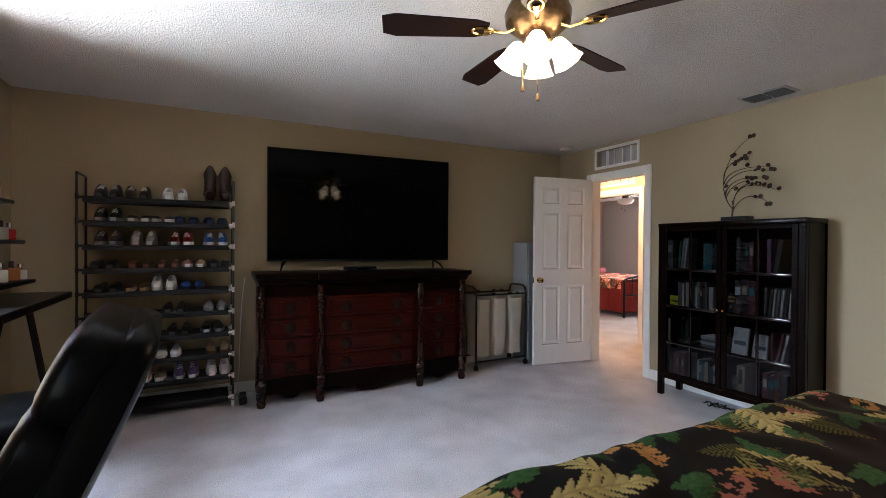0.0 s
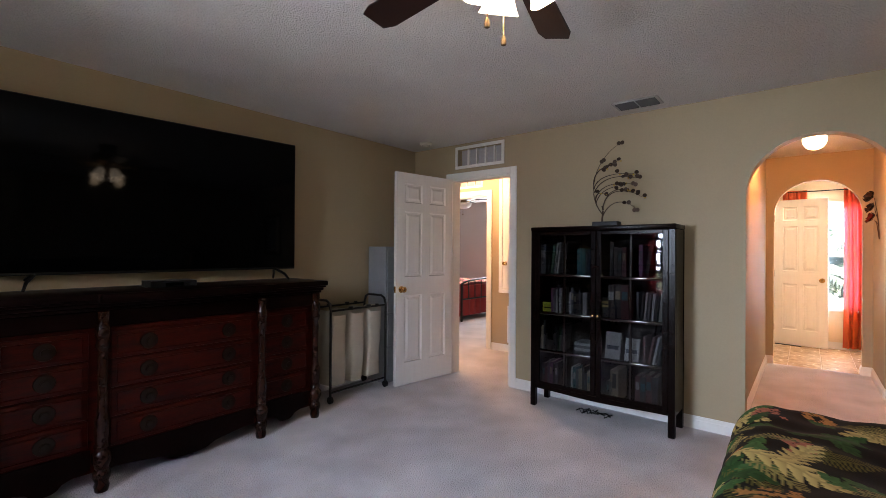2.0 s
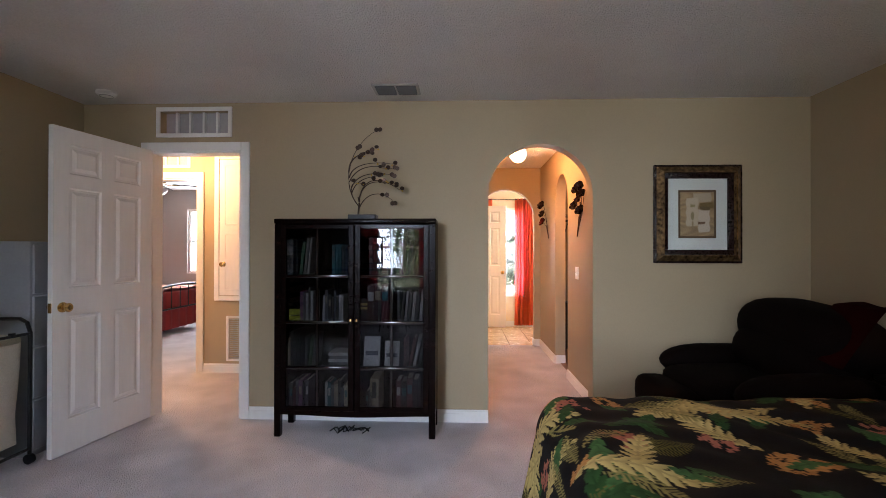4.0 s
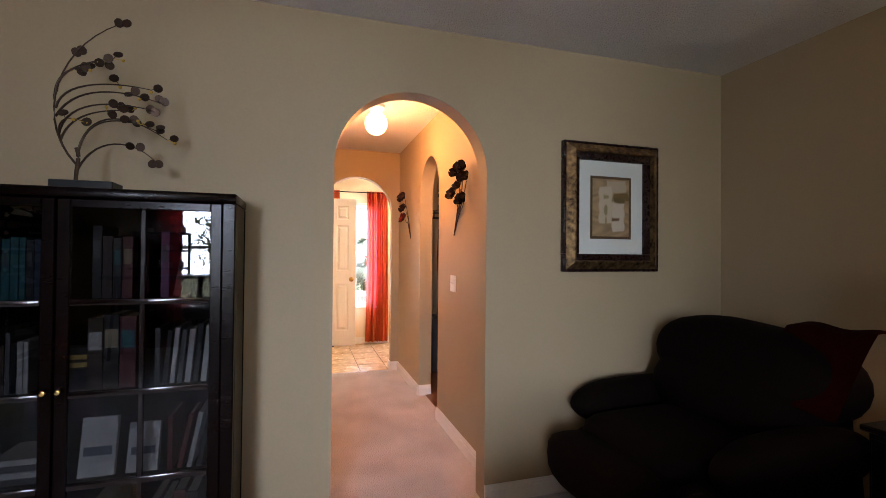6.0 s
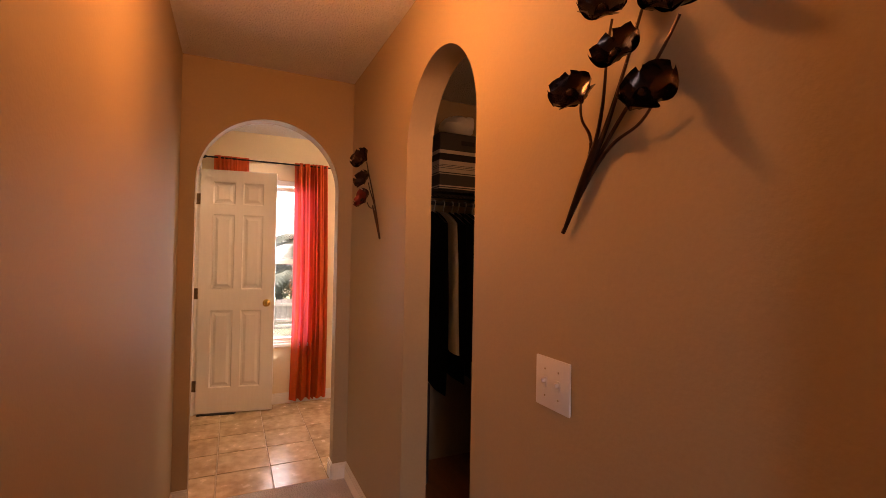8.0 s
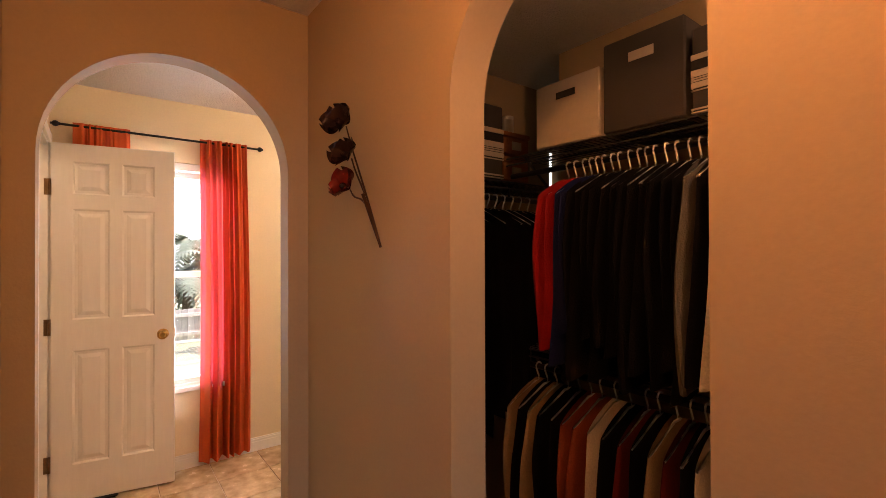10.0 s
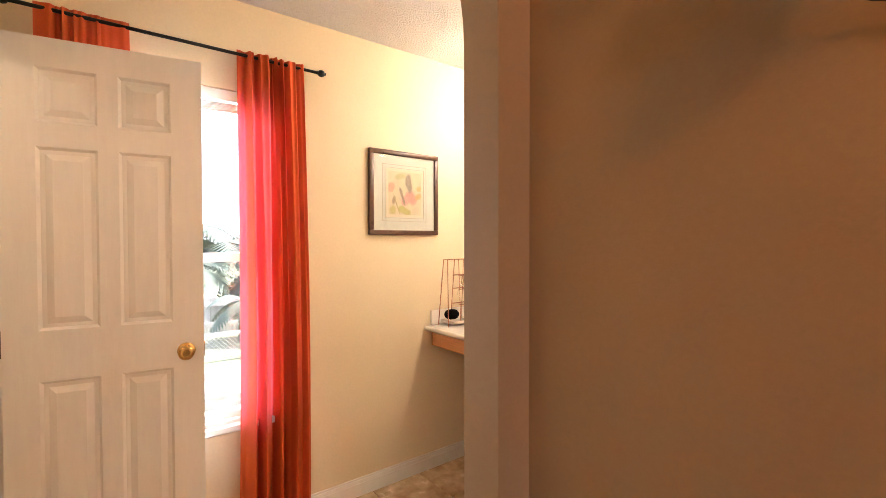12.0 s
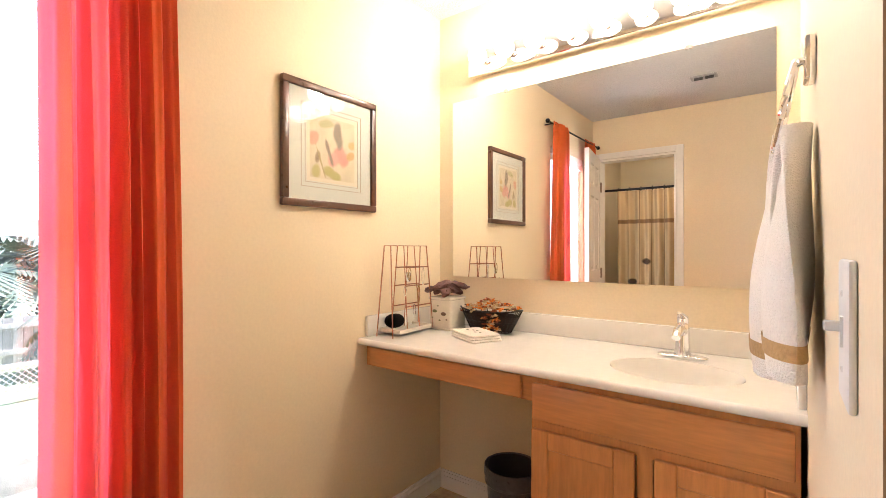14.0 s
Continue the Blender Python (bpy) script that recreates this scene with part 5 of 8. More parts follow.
# ---- nightstand and lamp ----
ns = thing("nightstand", pose(2.93, -0.52, 0), "small dark wooden nightstand beside the bed", "nightstand")
box("carcass", (-0.16, -0.19, 0.10, 0.16, 0.19, 0.62), M_DARKWOOD, ns, 0.006)
box("top", (-0.18, -0.21, 0.62, 0.18, 0.21, 0.645), M_DARKWOOD, ns, 0.006)
for z in (0.14, 0.38):
    d = box("drawer", (-0.145, 0.19, z, 0.145, 0.204, z + 0.22), M_DARKWOOD, ns, 0.004)
    box("pull", (-0.03, 0.204, z + 0.10, 0.03, 0.218, z + 0.12), M_BRONZE, d, 0.003)
for x in (-0.14, 0.14):
    for y in (-0.17, 0.17):
        box("leg", (x - 0.018, y - 0.018, 0, x + 0.018, y + 0.018, 0.10), M_DARKWOOD, ns)
M_LAMPSHADE = sheer("brown_lampshade", (0.30, 0.13, 0.06), 0.8, 0.5)
tl = thing("table_lamp", pose(2.95, -0.50, 0.645), "bronze table lamp with a brown shade, lit", "lamp")
bm = bmesh.new()
bm_lathe(bm, [(0, 0), (0.07, 0), (0.07, 0.015), (0.03, 0.03), (0.02, 0.07), (0.05, 0.13), (0.055, 0.18), (0.02, 0.26), (0.012, 0.30), (0.012, 0.40), (0, 0.40)], 20)
part("base", bm, M_BRONZE, tl)
bm = bmesh.new()
bm_lathe(bm, [(0.15, 0.36), (0.09, 0.58), (0.088, 0.58), (0.148, 0.36)], 24)
part("shade", bm, M_LAMPSHADE, tl)
lamp("table_bulb", "POINT", pose(2.95, -0.50, 1.09), TABLE_BULB, (1.0, 0.60, 0.30), 0.03)

# ---- framed picture ----
M_GOLD = mat("mottled_gold_leaf", (0.035, 0.014, 0.006), 0.36, 0.85, var=0.6, scale=16, grain=45, bump=0.12, tint=(0.40, 0.25, 0.11), bump_dist=0.003)
M_MATBOARD = mat("pale_mat_board", (0.62, 0.64, 0.58), 0.8, var=0.03, grain=200, bump=0.05)
M_FRAME = mat("dark_mahogany_frame", (0.013, 0.004, 0.003), 0.28, var=0.3, scale=10, grain=60, bump=0.03, spec=0.35, bump_dist=0.002)
M_PRINT = printed("art_print_paper", 0.6)


def art_mesh(name, w, h, paint, step=0.004):
    nx, ny = max(2, int(w / step)), max(2, int(h / step))
    u, v = np.meshgrid(np.linspace(0, 1, nx), np.linspace(0, 1, ny), indexing="ij")
    P = np.stack([np.zeros_like(u), (u - 0.5) * w, (v - 0.5) * h], -1).reshape(-1, 3)
    idx = np.arange(nx * ny).reshape(nx, ny)
    F = np.stack([idx[:-1, :-1], idx[1:, :-1], idx[1:, 1:], idx[:-1, 1:]], -1).reshape(-1, 4)
    me = bpy.data.meshes.new(name)
    me.from_pydata(P.tolist(), [], F.tolist())
    at = me.color_attributes.new("print", "FLOAT_COLOR", "POINT")
    C = paint(u, v).reshape(-1, 3)
    at.data.foreach_set("color", np.concatenate([C, np.ones((len(C), 1))], 1).astype(np.float32).ravel())
    me.materials.append(M_PRINT)
    return me


def blob(col, u, v, cx, cy, rx, ry, c, soft=0.25, turn=0.0):
    a, b = (u - cx) * math.cos(turn) + (v - cy) * math.sin(turn), -(u - cx) * math.sin(turn) + (v - cy) * math.cos(turn)
    d = np.hypot(a / rx, b / ry) + 0.12 * np.sin(23 * u + 17 * v)
    k = np.clip((1 - d) / soft, 0, 1)[..., None]
    return col * (1 - k) + np.array(c) * k


def block(col, u, v, x0, y0, x1, y1, c, soft=0.02):
    wob = 0.012 * np.sin(31 * v + 9 * u)
    k = (np.clip((u + wob - x0) / soft, 0, 1) * np.clip((x1 - u - wob) / soft, 0, 1) * np.clip((v + wob - y0) / soft, 0, 1) * np.clip((y1 - v - wob) / soft, 0, 1))[..., None]
    return col * (1 - k) + np.array(c) * k


def abstract(u, v):
    col = np.ones((*u.shape, 3)) * np.array((0.30, 0.20, 0.10))
    n = (0.5 + 0.5 * np.sin(13 * u + 7 * np.sin(9 * v)) * np.sin(17 * v + 3 * u))[..., None]
    col = col * (0.8 + 0.5 * n)
    for b in ((0.05, 0.62, 0.45, 0.75, (0.16, 0.10, 0.03)), (0.12, 0.75, 0.62, 0.95, (0.42, 0.33, 0.22)), (0.16, 0.12, 0.48, 0.60, (0.50, 0.42, 0.32)), (0.46, 0.25, 0.80, 0.85, (0.48, 0.39, 0.27)), (0.16, 0.58, 0.42, 0.66, (0.12, 0.08, 0.03)), (0.28, 0.28, 0.50, 0.36, (0.14, 0.07, 0.03)), (0.55, 0.64, 0.70, 0.72, (0.26, 0.22, 0.10))):
        col = block(col, u, v, *b)
    col = blob(col, u, v, 0.62, 0.45, 0.05, 0.10, (0.24, 0.20, 0.10))
    col = blob(col, u, v, 0.62, 0.30, 0.03, 0.08, (0.30, 0.22, 0.12))
    edge = ((u < 0.05) | (u > 0.95) | (v < 0.04) | (v > 0.96))[..., None]
    return np.where(edge, np.array((0.09, 0.05, 0.02)), col)


def framed(name, m, w, h, border, band, art_w, art_h, paint, fmat, bmat, label, depth=0.028):
    f = thing(name, m, label, "framed picture")
    for a0, b0, a1, b1 in ((-w / 2, -h / 2, w / 2, -h / 2 + border), (-w / 2, h / 2 - border, w / 2, h / 2), (-w / 2, -h / 2 + border, -w / 2 + border, h / 2 - border), (w / 2 - border, -h / 2 + border, w / 2, h / 2 - border)):
        bm = bmesh.new()
        bm_box(bm, -depth, a0, b0, 0, a1, b1, 0.004, 2)
        part("frame_side", bm, fmat, f)
    if band:
        # a gilded slope that faces away from the picture, with a narrow lip inside
        def corners(inset, out):
            return [Vector((-depth - out, a * (w / 2 - inset), b * (h / 2 - inset))) for a, b in ((-1, -1), (1, -1), (1, 1), (-1, 1))]
        rings = [corners(border * q, d) for q, d in ((0.14, -0.001), (0.16, 0.002), (0.16 + band / border, 0.032), (0.24 + band / border, 0.032), (0.26 + band / border, -0.001))]
        for k in range(4):
            bm = bmesh.new()
            for q, v in zip(rings, rings[1:]):
                bm.faces.new([bm.verts.new(p) for p in (q[k], q[(k + 1) % 4], v[(k + 1) % 4], v[k])])
            part("gilt_band", bm, bmat, f, "mottled gold band", smooth=0)
    box("mat_board", (-0.012, -w / 2 + border, -h / 2 + border, -0.006, w / 2 - border, h / 2 - border), M_MATBOARD, f)
    ob = new("print", art_mesh("print", art_w, art_h, paint))
    ob.parent, ob.matrix_basis = f, pose(-0.0145, 0, 0, 0, 0, 0)
    g = box("glazing", (-0.018, -w / 2 + border, -h / 2 + border, -0.0165, w / 2 - border, h / 2 - border), M_GLASS, f)
    g.visible_shadow = False
    return f


framed("picture_frame", pose(XE - 0.001, 0.069, 1.542), 0.624, 0.714, 0.098, 0.036, 0.27, 0.35, abstract, M_FRAME, M_GOLD, "abstract print in a wide mahogany and gold frame", 0.032)

# ---- west window with red curtains ----
M_CURTAIN = sheer("orange_red_curtain", (0.60, 0.105, 0.010), 0.8, 0.20, (0.80, 0.10, 0.14))
M_CURTAIN_DARK = sheer("dark_red_curtain", (0.30, 0.02, 0.02), 0.8, 0.3)


def window_unit(name, x0, x1, y0, y1, z0, z1, label, rail=True, out=1):
    w = thing(name, pose((x0 + x1) / 2, (y0 + y1) / 2, z0), label, "window", "", "structure")
    dy, dz = (y1 - y0) / 2, z1 - z0
    fr = 0.045
    bm = bmesh.new()
    for a, b, c, d in ((-dy, -dy + fr, 0, dz), (dy - fr, dy, 0, dz), (-dy + fr, dy - fr, 0, fr), (-dy + fr, dy - fr, dz - fr, dz)):
        bm_box(bm, -0.03, a, c, 0.03, b, d, 0.003)
    part("window_frame", bm, M_WHITE, w)
    if rail:
        box("meeting_rail", (-0.022, -dy + fr, dz * 0.5 - 0.02, 0.022, dy - fr, dz * 0.5 + 0.02), M_WHITE, w, 0.003)
    for a, b in ((fr, dz * 0.5 - 0.02), (dz * 0.5 + 0.02, dz - fr)):
        p = box("pane", (-0.003, -dy + fr, a, 0.003, dy - fr, b), M_GLASS, w)
        p.visible_shadow = False
    inner = -out * (x1 - x0) / 2
    lo, hi = sorted((inner, inner - out * 0.03))
    box("window_sill", (min(lo, -0.03 * 0 + lo), -dy, -0.004, hi + (0 if out < 0 else 0.0), dy, 0.018), M_WHITE, w, 0.004)
    return w


def curtain(name, x, y0, y1, z0, z1, folds, depth, material, label, seed=0, gather=0.0):
    rnd = random.Random(seed)
    ph = [rnd.uniform(0, 6) for _ in range(4)]
    c = thing(name, pose(x, (y0 + y1) / 2, z0), label, "curtain")
    w, h = y1 - y0, z1 - z0

    def p(u, v):
        spread = 1 - gather * v
        yy = (u - 0.5) * w * spread + 0.012 * math.sin(3 * v + ph[0])
        uu = u + 0.05 * math.sin(u * 7 + ph[0]) + 0.03 * math.sin(u * 17 + ph[3])
        base = math.sin(uu * folds * math.tau + ph[1] + 0.9 * math.sin(2.4 * v + ph[2]))
        wave = math.copysign(abs(base) ** 0.75, base) + (0.15 + 0.4 * v) * math.sin(uu * folds * 2.3 * math.tau + ph[3] + v)
        amp = depth * (0.55 + 0.45 * (1 - v)) * (0.7 + 0.3 * math.sin(5 * u + ph[2]))
        if v > 0.985:
            amp *= 0.6
        return (wave * amp, yy, h * v)
    bm = bmesh.new()
    bm_sheet(bm, p, folds * 14, 40)
    part("cloth", bm, material, c, smooth=60)
    return c


window_unit("window_3", XW - 0.12, XW - 0.06, 2.35, 3.35, 0.6, 2.08, "white sash window in the bedroom's west wall", out=-1)
# unseen window, added to let fill light reach the recliner's corner
window_unit("added_window", XW - 0.12, XW - 0.06, -0.25, 0.65, 0.6, 2.08, "unseen white sash window added beside the bed", out=-1)
curtain("curtain", XW + 0.08, 3.20, 3.62, 0.06, 2.2, 5, 0.028, M_CURTAIN_DARK, "dark red curtain drawn aside at the bedroom window", 1, 0.1)
curtain("curtain", XW + 0.08, 2.08, 2.50, 0.06, 2.2, 5, 0.028, M_CURTAIN_DARK, "dark red curtain drawn aside at the bedroom window", 2, 0.1)
cr = thing("curtain_rod", pose(XW + 0.08, 2.85, 2.2), "black curtain rod over the bedroom window", "curtain rod")
bm = bmesh.new()
bm_tube(bm, [(0, -0.85, 0), (0, 0.85, 0)], 0.010, 10)
part("rod", bm, M_BLACK, cr)
for s in (-1, 1):
    bm = bmesh.new()
    bm_tube(bm, [(0, s * 0.78, 0), (-0.08, s * 0.78, 0)], 0.007, 8)
    part("bracket", bm, M_BLACK, cr)

# ---- passage: globe light, flower sculptures, switch ----
M_GLOBE = mat("opal_glass_globe", (0.9, 0.85, 0.78), 0.3, var=0.02, bump=0, emit=(1.0, 0.72, 0.42), strength=3.5)
gl = thing("ceiling_light", pose(5.33, 1.205, CEIL), "round opal glass ceiling light on a white base, lit", "ceiling light")
bm = bmesh.new()
bm_lathe(bm, [(0, 0), (0.065, 0), (0.065, -0.022), (0.05, -0.034), (0.04, -0.05), (0, -0.05)], 28)
part("base", bm, M_WHITE, gl)
bm = bmesh.new()
bm_lathe(bm, [(0.04, -0.05)] + [(0.083 * math.sin(a), -0.135 + 0.085 * math.cos(a)) for a in [0.55 + (math.pi - 0.55) * i / 16 for i in range(16)]] + [(0, -0.22)], 32)
globe = part("globe", bm, M_GLOBE, gl, "glowing opal globe")
lamp("hall_bulb", "POINT", pose(5.33, 1.205, CEIL - 0.265), HALL_BULB, (1.0, 0.385, 0.11), 0.05)

M_PETAL = mat("dark_lacquered_metal", (0.030, 0.012, 0.008), 0.22, 0.6, var=0.5, scale=12, grain=60, bump=0.08)
M_PETAL_RED = mat("red_lacquered_metal", (0.16, 0.012, 0.008), 0.25, 0.5, var=0.4, scale=12, grain=60, bump=0.08)
M_STEM = mat("brown_metal_stem", (0.055, 0.022, 0.010), 0.35, 0.6, var=0.3, scale=20, bump=0.08)


def metal_flowers(blooms, tip, label, red=(), petals=5, size=0.055):
    """Wall flowers: blooms as (x, z) on the passage's south wall; all stems end in the tip."""
    f = thing("flower_sculpture", pose(tip[0], HS, tip[1]), label, "wall sculpture")
    rnd = random.Random(int(tip[0] * 100))
    axis = Vector((sum(b[0] for b in blooms) / len(blooms) - tip[0], 0.0, sum(b[1] for b in blooms) / len(blooms) - tip[1]))
    for k, (x, z) in enumerate(blooms):
        c = Vector((x - tip[0], 0.05, z - tip[1]))
        bm = bmesh.new()
        bm_tube(bm, bez(c + Vector((0, -0.02, -0.01)), c * 0.75 + Vector((0.01, -0.02, -0.03)), axis * 0.75 + Vector((0, 0.005, 0)), (0, 0.012, 0.0)), [0.0025 + 0.002 * i / 14 for i in range(15)], 7)
        part("stem", bm, M_STEM, f)
        turn = Euler((rnd.uniform(-1.35, -0.9), rnd.uniform(-0.3, 0.3), rnd.uniform(0.25, 0.95))).to_matrix().to_4x4()
        for q in range(petals):
            a = math.tau * q / petals + rnd.uniform(-0.2, 0.2)
            s = size * rnd.uniform(0.8, 1.1)
            m = Matrix.Translation(c) @ turn @ Matrix.Rotation(a, 4, "Z")

            def petal(u, v, m=m, s=s):
                w = 0.74 * math.sin(math.pi * min(0.97, v * 0.85 + 0.12)) ** 0.8
                t = (u - 0.5) * 2
                return m @ Vector((s * (0.05 + v * 0.85), s * w * t, s * (0.55 * v * v + 0.30 * t * t * v - 0.25 * v ** 4)))
            bm = bmesh.new()
            bm_sheet(bm, petal, 6, 8)
            g = bmesh.ops.solidify(bm, geom=bm.faces[:], thickness=0.0025)
            part("petal", bm, M_PETAL_RED if k in red else M_PETAL, f)
        bm = bmesh.new()
        bm_pillow(bm, c.x, c.y + 0.006, c.z, 0.012, 0.012, 0.012, 0.8, 10, 6)
        part("flower_centre", bm, M_PETAL, f)
    bm = bmesh.new()
    mid = Vector((sum(b[0] for b in blooms) / len(blooms) - tip[0], 0.02, sum(b[1] for b in blooms) / len(blooms) - tip[1])) * 0.55

    def leaf(u, v):
        c = mid * v + Vector((0, 0.010, 0))
        side = Vector((mid.z, 0, -mid.x)).normalized()
        w = 0.004 + 0.014 * v * (1.2 - v)
        return c + side * w * (u - 0.5) * 2 + Vector((0, 0.006 * math.cos(math.pi * (u - 0.5)), 0))
    bm_sheet(bm, leaf, 6, 10)
    bmesh.ops.solidify(bm, geom=bm.faces[:], thickness=0.003)
    part("leaf", bm, M_STEM, f)
    return f


metal_flowers(((4.652, 1.829), (4.735, 1.806), (4.595, 1.748), (4.70, 1.710), (4.815, 1.677), (4.642, 1.622)), (4.885, 1.405), "dark lacquered metal rose spray hung on the wall", (), 5, 0.052)
metal_flowers(((6.42, 1.845), (6.380, 1.730), (6.390, 1.628)), (6.222, 1.427), "lacquered metal flower stem with one red bloom", (2,), 5, 0.060)


def switch_plate(m, gangs, label):
    """A toggle plate lying in its own x, z plane, facing +y."""
    s = thing("light_switch", m, label, "light switch")
    w = 0.035 + 0.023 * (gangs - 1)
    box("plate", (-w, 0, -0.057, w, 0.006, 0.057), M_WHITE_PLASTIC, s, 0.003, seg=2)
    for i in range(gangs):
        x = (i - (gangs - 1) / 2) * 0.046
        bm = bmesh.new()
        bm_box(bm, x - 0.005, 0.004, -0.012, x + 0.005, 0.008, 0.012)
        bm_box(bm, x - 0.0035, 0.006, 0.0, x + 0.0035, 0.018, 0.008, 0.001)
        part("toggle", bm, M_WHITE_PLASTIC, s)
        for z in (-0.03, 0.03):
            bm = bmesh.new()
            bm_lathe(bm, [(0, 0), (0.0025, 0), (0.0025, 0.001), (0, 0.0012)], 8, (x, 0.006, z), Matrix.Rotation(radians(-90), 4, "X"))
            part("screw", bm, M_CHROME, s)
    return s


switch_plate(pose(4.922, HS, 1.070), 2, "white double toggle switch plate on the passage wall")
switch_plate(pose(XA2, 0.66, 1.15, 0, 0, -90), 1, "white toggle switch plate beside the bathroom arch")

# ---- closet ----
M_WIRESHELF = mat("dark_shelf_wire", (0.03, 0.028, 0.026), 0.4, var=0.04, bump=0)
SZ, EZ = 1.825, 1.735


def wire_shelf(m, length, depth, label):
    s = thing("wire_shelf", m, label, "shelf")
    bm = bmesh.new()
    for y in (0.0, depth * 0.5, depth):
        bm_tube(bm, [(0, y, 0), (length, y, 0)], 0.004, 6)
    bm_tube(bm, [(0, 0, -0.03), (length, 0, -0.03)], 0.004, 6)
    part("rail", bm, M_WIRESHELF, s)
    bm = bmesh.new()
    for i in range(int(length / 0.026)):
        x = 0.013 + i * 0.026
        bm_box(bm, x - 0.0015, 0, 0.002, x + 0.0015, depth, 0.005)
    tagged(part("wire_mesh", bm, M_WIRESHELF, s), kind="stuff")
    bm = bmesh.new()
    bm_tube(bm, [(0, 0.035, -0.075), (length, 0.035, -0.075)], 0.012, 10)
    part("hanging_rod", bm, M_BLACK, s)
    for x in (0.1, length / 2, length - 0.1):
        bm = bmesh.new()
        bm_tube(bm, [(x, 0.035, -0.075), (x, 0.035, 0)], 0.006, 6)
        bm_tube(bm, [(x, 0.0, 0), (x, depth, -0.26)], 0.006, 6)
        part("bracket", bm, M_WIRESHELF, s)
    return s


wire_shelf(pose(4.50, -0.05, SZ, 0, 0, 0) @ Matrix.Diagonal((1, -1, 1, 1)), 1.95, 0.34, "dark wire closet shelf with a hanging rod")
wire_shelf(pose(4.50, -0.05, 1.0, 0, 0, 0) @ Matrix.Diagonal((1, -1, 1, 1)), 1.95, 0.34, "lower dark wire closet shelf with a hanging rod")
wire_shelf(pose(6.50, -0.80, EZ, 0, 0, 90) @ Matrix.Diagonal((1, -1, 1, 1)), 1.30, 0.33, "dark wire closet shelf along the end wall")
wall("wall_closet_back", "y", -0.50, -0.42, XE2, 6.45, M_WALL, "beige painted closet wall behind the hanging clothes")

BOXM = {"white": mat("white_box_card", (0.55, 0.50, 0.44), 0.7, var=0.05, bump=0.1), "grey": mat("charcoal_box_cloth", (0.045, 0.042, 0.040), 0.8, var=0.15, grain=200, bump=0.2), "cream": mat("cream_stripe_cloth", (0.55, 0.49, 0.40), 0.8, var=0.08, grain=200, bump=0.2), "black": mat("black_box_cloth", (0.008, 0.008, 0.008), 0.8, var=0.15, grain=200, bump=0.2), "brown": mat("brown_shoebox_card", (0.28, 0.11, 0.04), 0.7, var=0.15, bump=0.1)}


def storage_box(m, w, d, h, kind, label):
    """A storage box whose front looks along its own -y."""
    b = thing("storage_box", m, label, "storage box", "boxes on the closet shelf")
    base = "grey" if kind == "striped" else kind
    box("body", (-w / 2, 0, 0.006, w / 2, d, h * (1 if kind != "brown" else 0.8)), BOXM[base], b, 0.006)
    if kind in ("white", "grey"):
        box("hand_slot", (-0.045, -0.0025, h * 0.72, 0.045, 0.001, h * 0.82), M_DARK if kind == "white" else BOXM["white"], b, 0.001)
    if kind == "striped":
        box("dark_band", (-w / 2 - 0.001, -0.0015, h * 0.52, w / 2 + 0.001, d, h * 0.625), BOXM["black"], b)
        for z0, z1 in ((0.02, 0.035), (0.055, 0.075), (0.27, 0.285), (0.305, 0.37), (0.38, 0.40), (0.41, 0.425), (0.435, 0.51), (0.63, 0.69)):
            box("stripe", (-w / 2 - 0.002, -0.0025, h * z0, w / 2 + 0.002, d, h * z1), BOXM["cream"], b)
        box("hand_slot", (-0.045, -0.004, h * 0.80, 0.045, -0.001, h * 0.88), BOXM["black"], b, 0.0012)
    if kind == "brown":
        box("lid", (-w / 2 - 0.004, -0.004, h * 0.8, w / 2 + 0.004, d + 0.004, h), BOXM["brown"], b, 0.003)
        box("label_strip", (-0.03, -0.006, h * 0.25, 0.03, -0.001, h * 0.6), BOXM["white"], b)
    return b


back = 0.006
storage_box(pose(6.137, -0.06, SZ + back, 0, 0, 180), 0.305, 0.28, 0.265, "white", "white cardboard storage box with a hand slot on the shelf")
storage_box(pose(5.825, -0.06, SZ + back, 0, 0, 180), 0.29, 0.30, 0.33, "grey", "charcoal fabric storage box on the closet shelf")
storage_box(pose(5.52, -0.06, SZ + back, 0, 0, 180), 0.28, 0.30, 0.27, "striped", "grey storage box with cream stripes on the shelf")
storage_box(pose(6.51, 0.097, EZ + back, 0, 0, -90), 0.37, 0.28, 0.34, "striped", "grey storage box with cream stripes on the shelf")
storage_box(pose(6.52, -0.185, EZ + back, 0, 0, -90), 0.18, 0.28, 0.12, "brown", "brown shoebox on the closet shelf")
storage_box(pose(6.52, -0.185, EZ + back + 0.127, 0, 0, -90), 0.18, 0.28, 0.11, "brown", "brown shoebox stacked on another box")
for i, (y, r, h) in enumerate(((-0.14, 0.035, 0.08), (-0.23, 0.03, 0.10))):
    jr = thing("jar", pose(6.62, y, EZ + 0.252), "small white jar on top of the shoeboxes", "jar")
    bm = bmesh.new()
    bm_lathe(bm, [(0, 0), (r, 0), (r, h * 0.8), (r * 0.9, h * 0.85), (0, h * 0.85)], 18)
    part("body", bm, M_WHITE_PLASTIC, jr)
    bm = bmesh.new()
    bm_lathe(bm, [(0, h * 0.85), (r, h * 0.85), (r, h), (0, h)], 18)
    part("lid", bm, M_WHITE_PLASTIC, jr)
bag = thing("plastic_bag", pose(6.66, 0.10, EZ + back + 0.346), "crumpled white plastic bag on a storage box", "bag")
bm = bmesh.new()
bm_pillow(bm, 0, 0, 0.07, 0.10, 0.11, 0.07, 0.8, 18, 10)
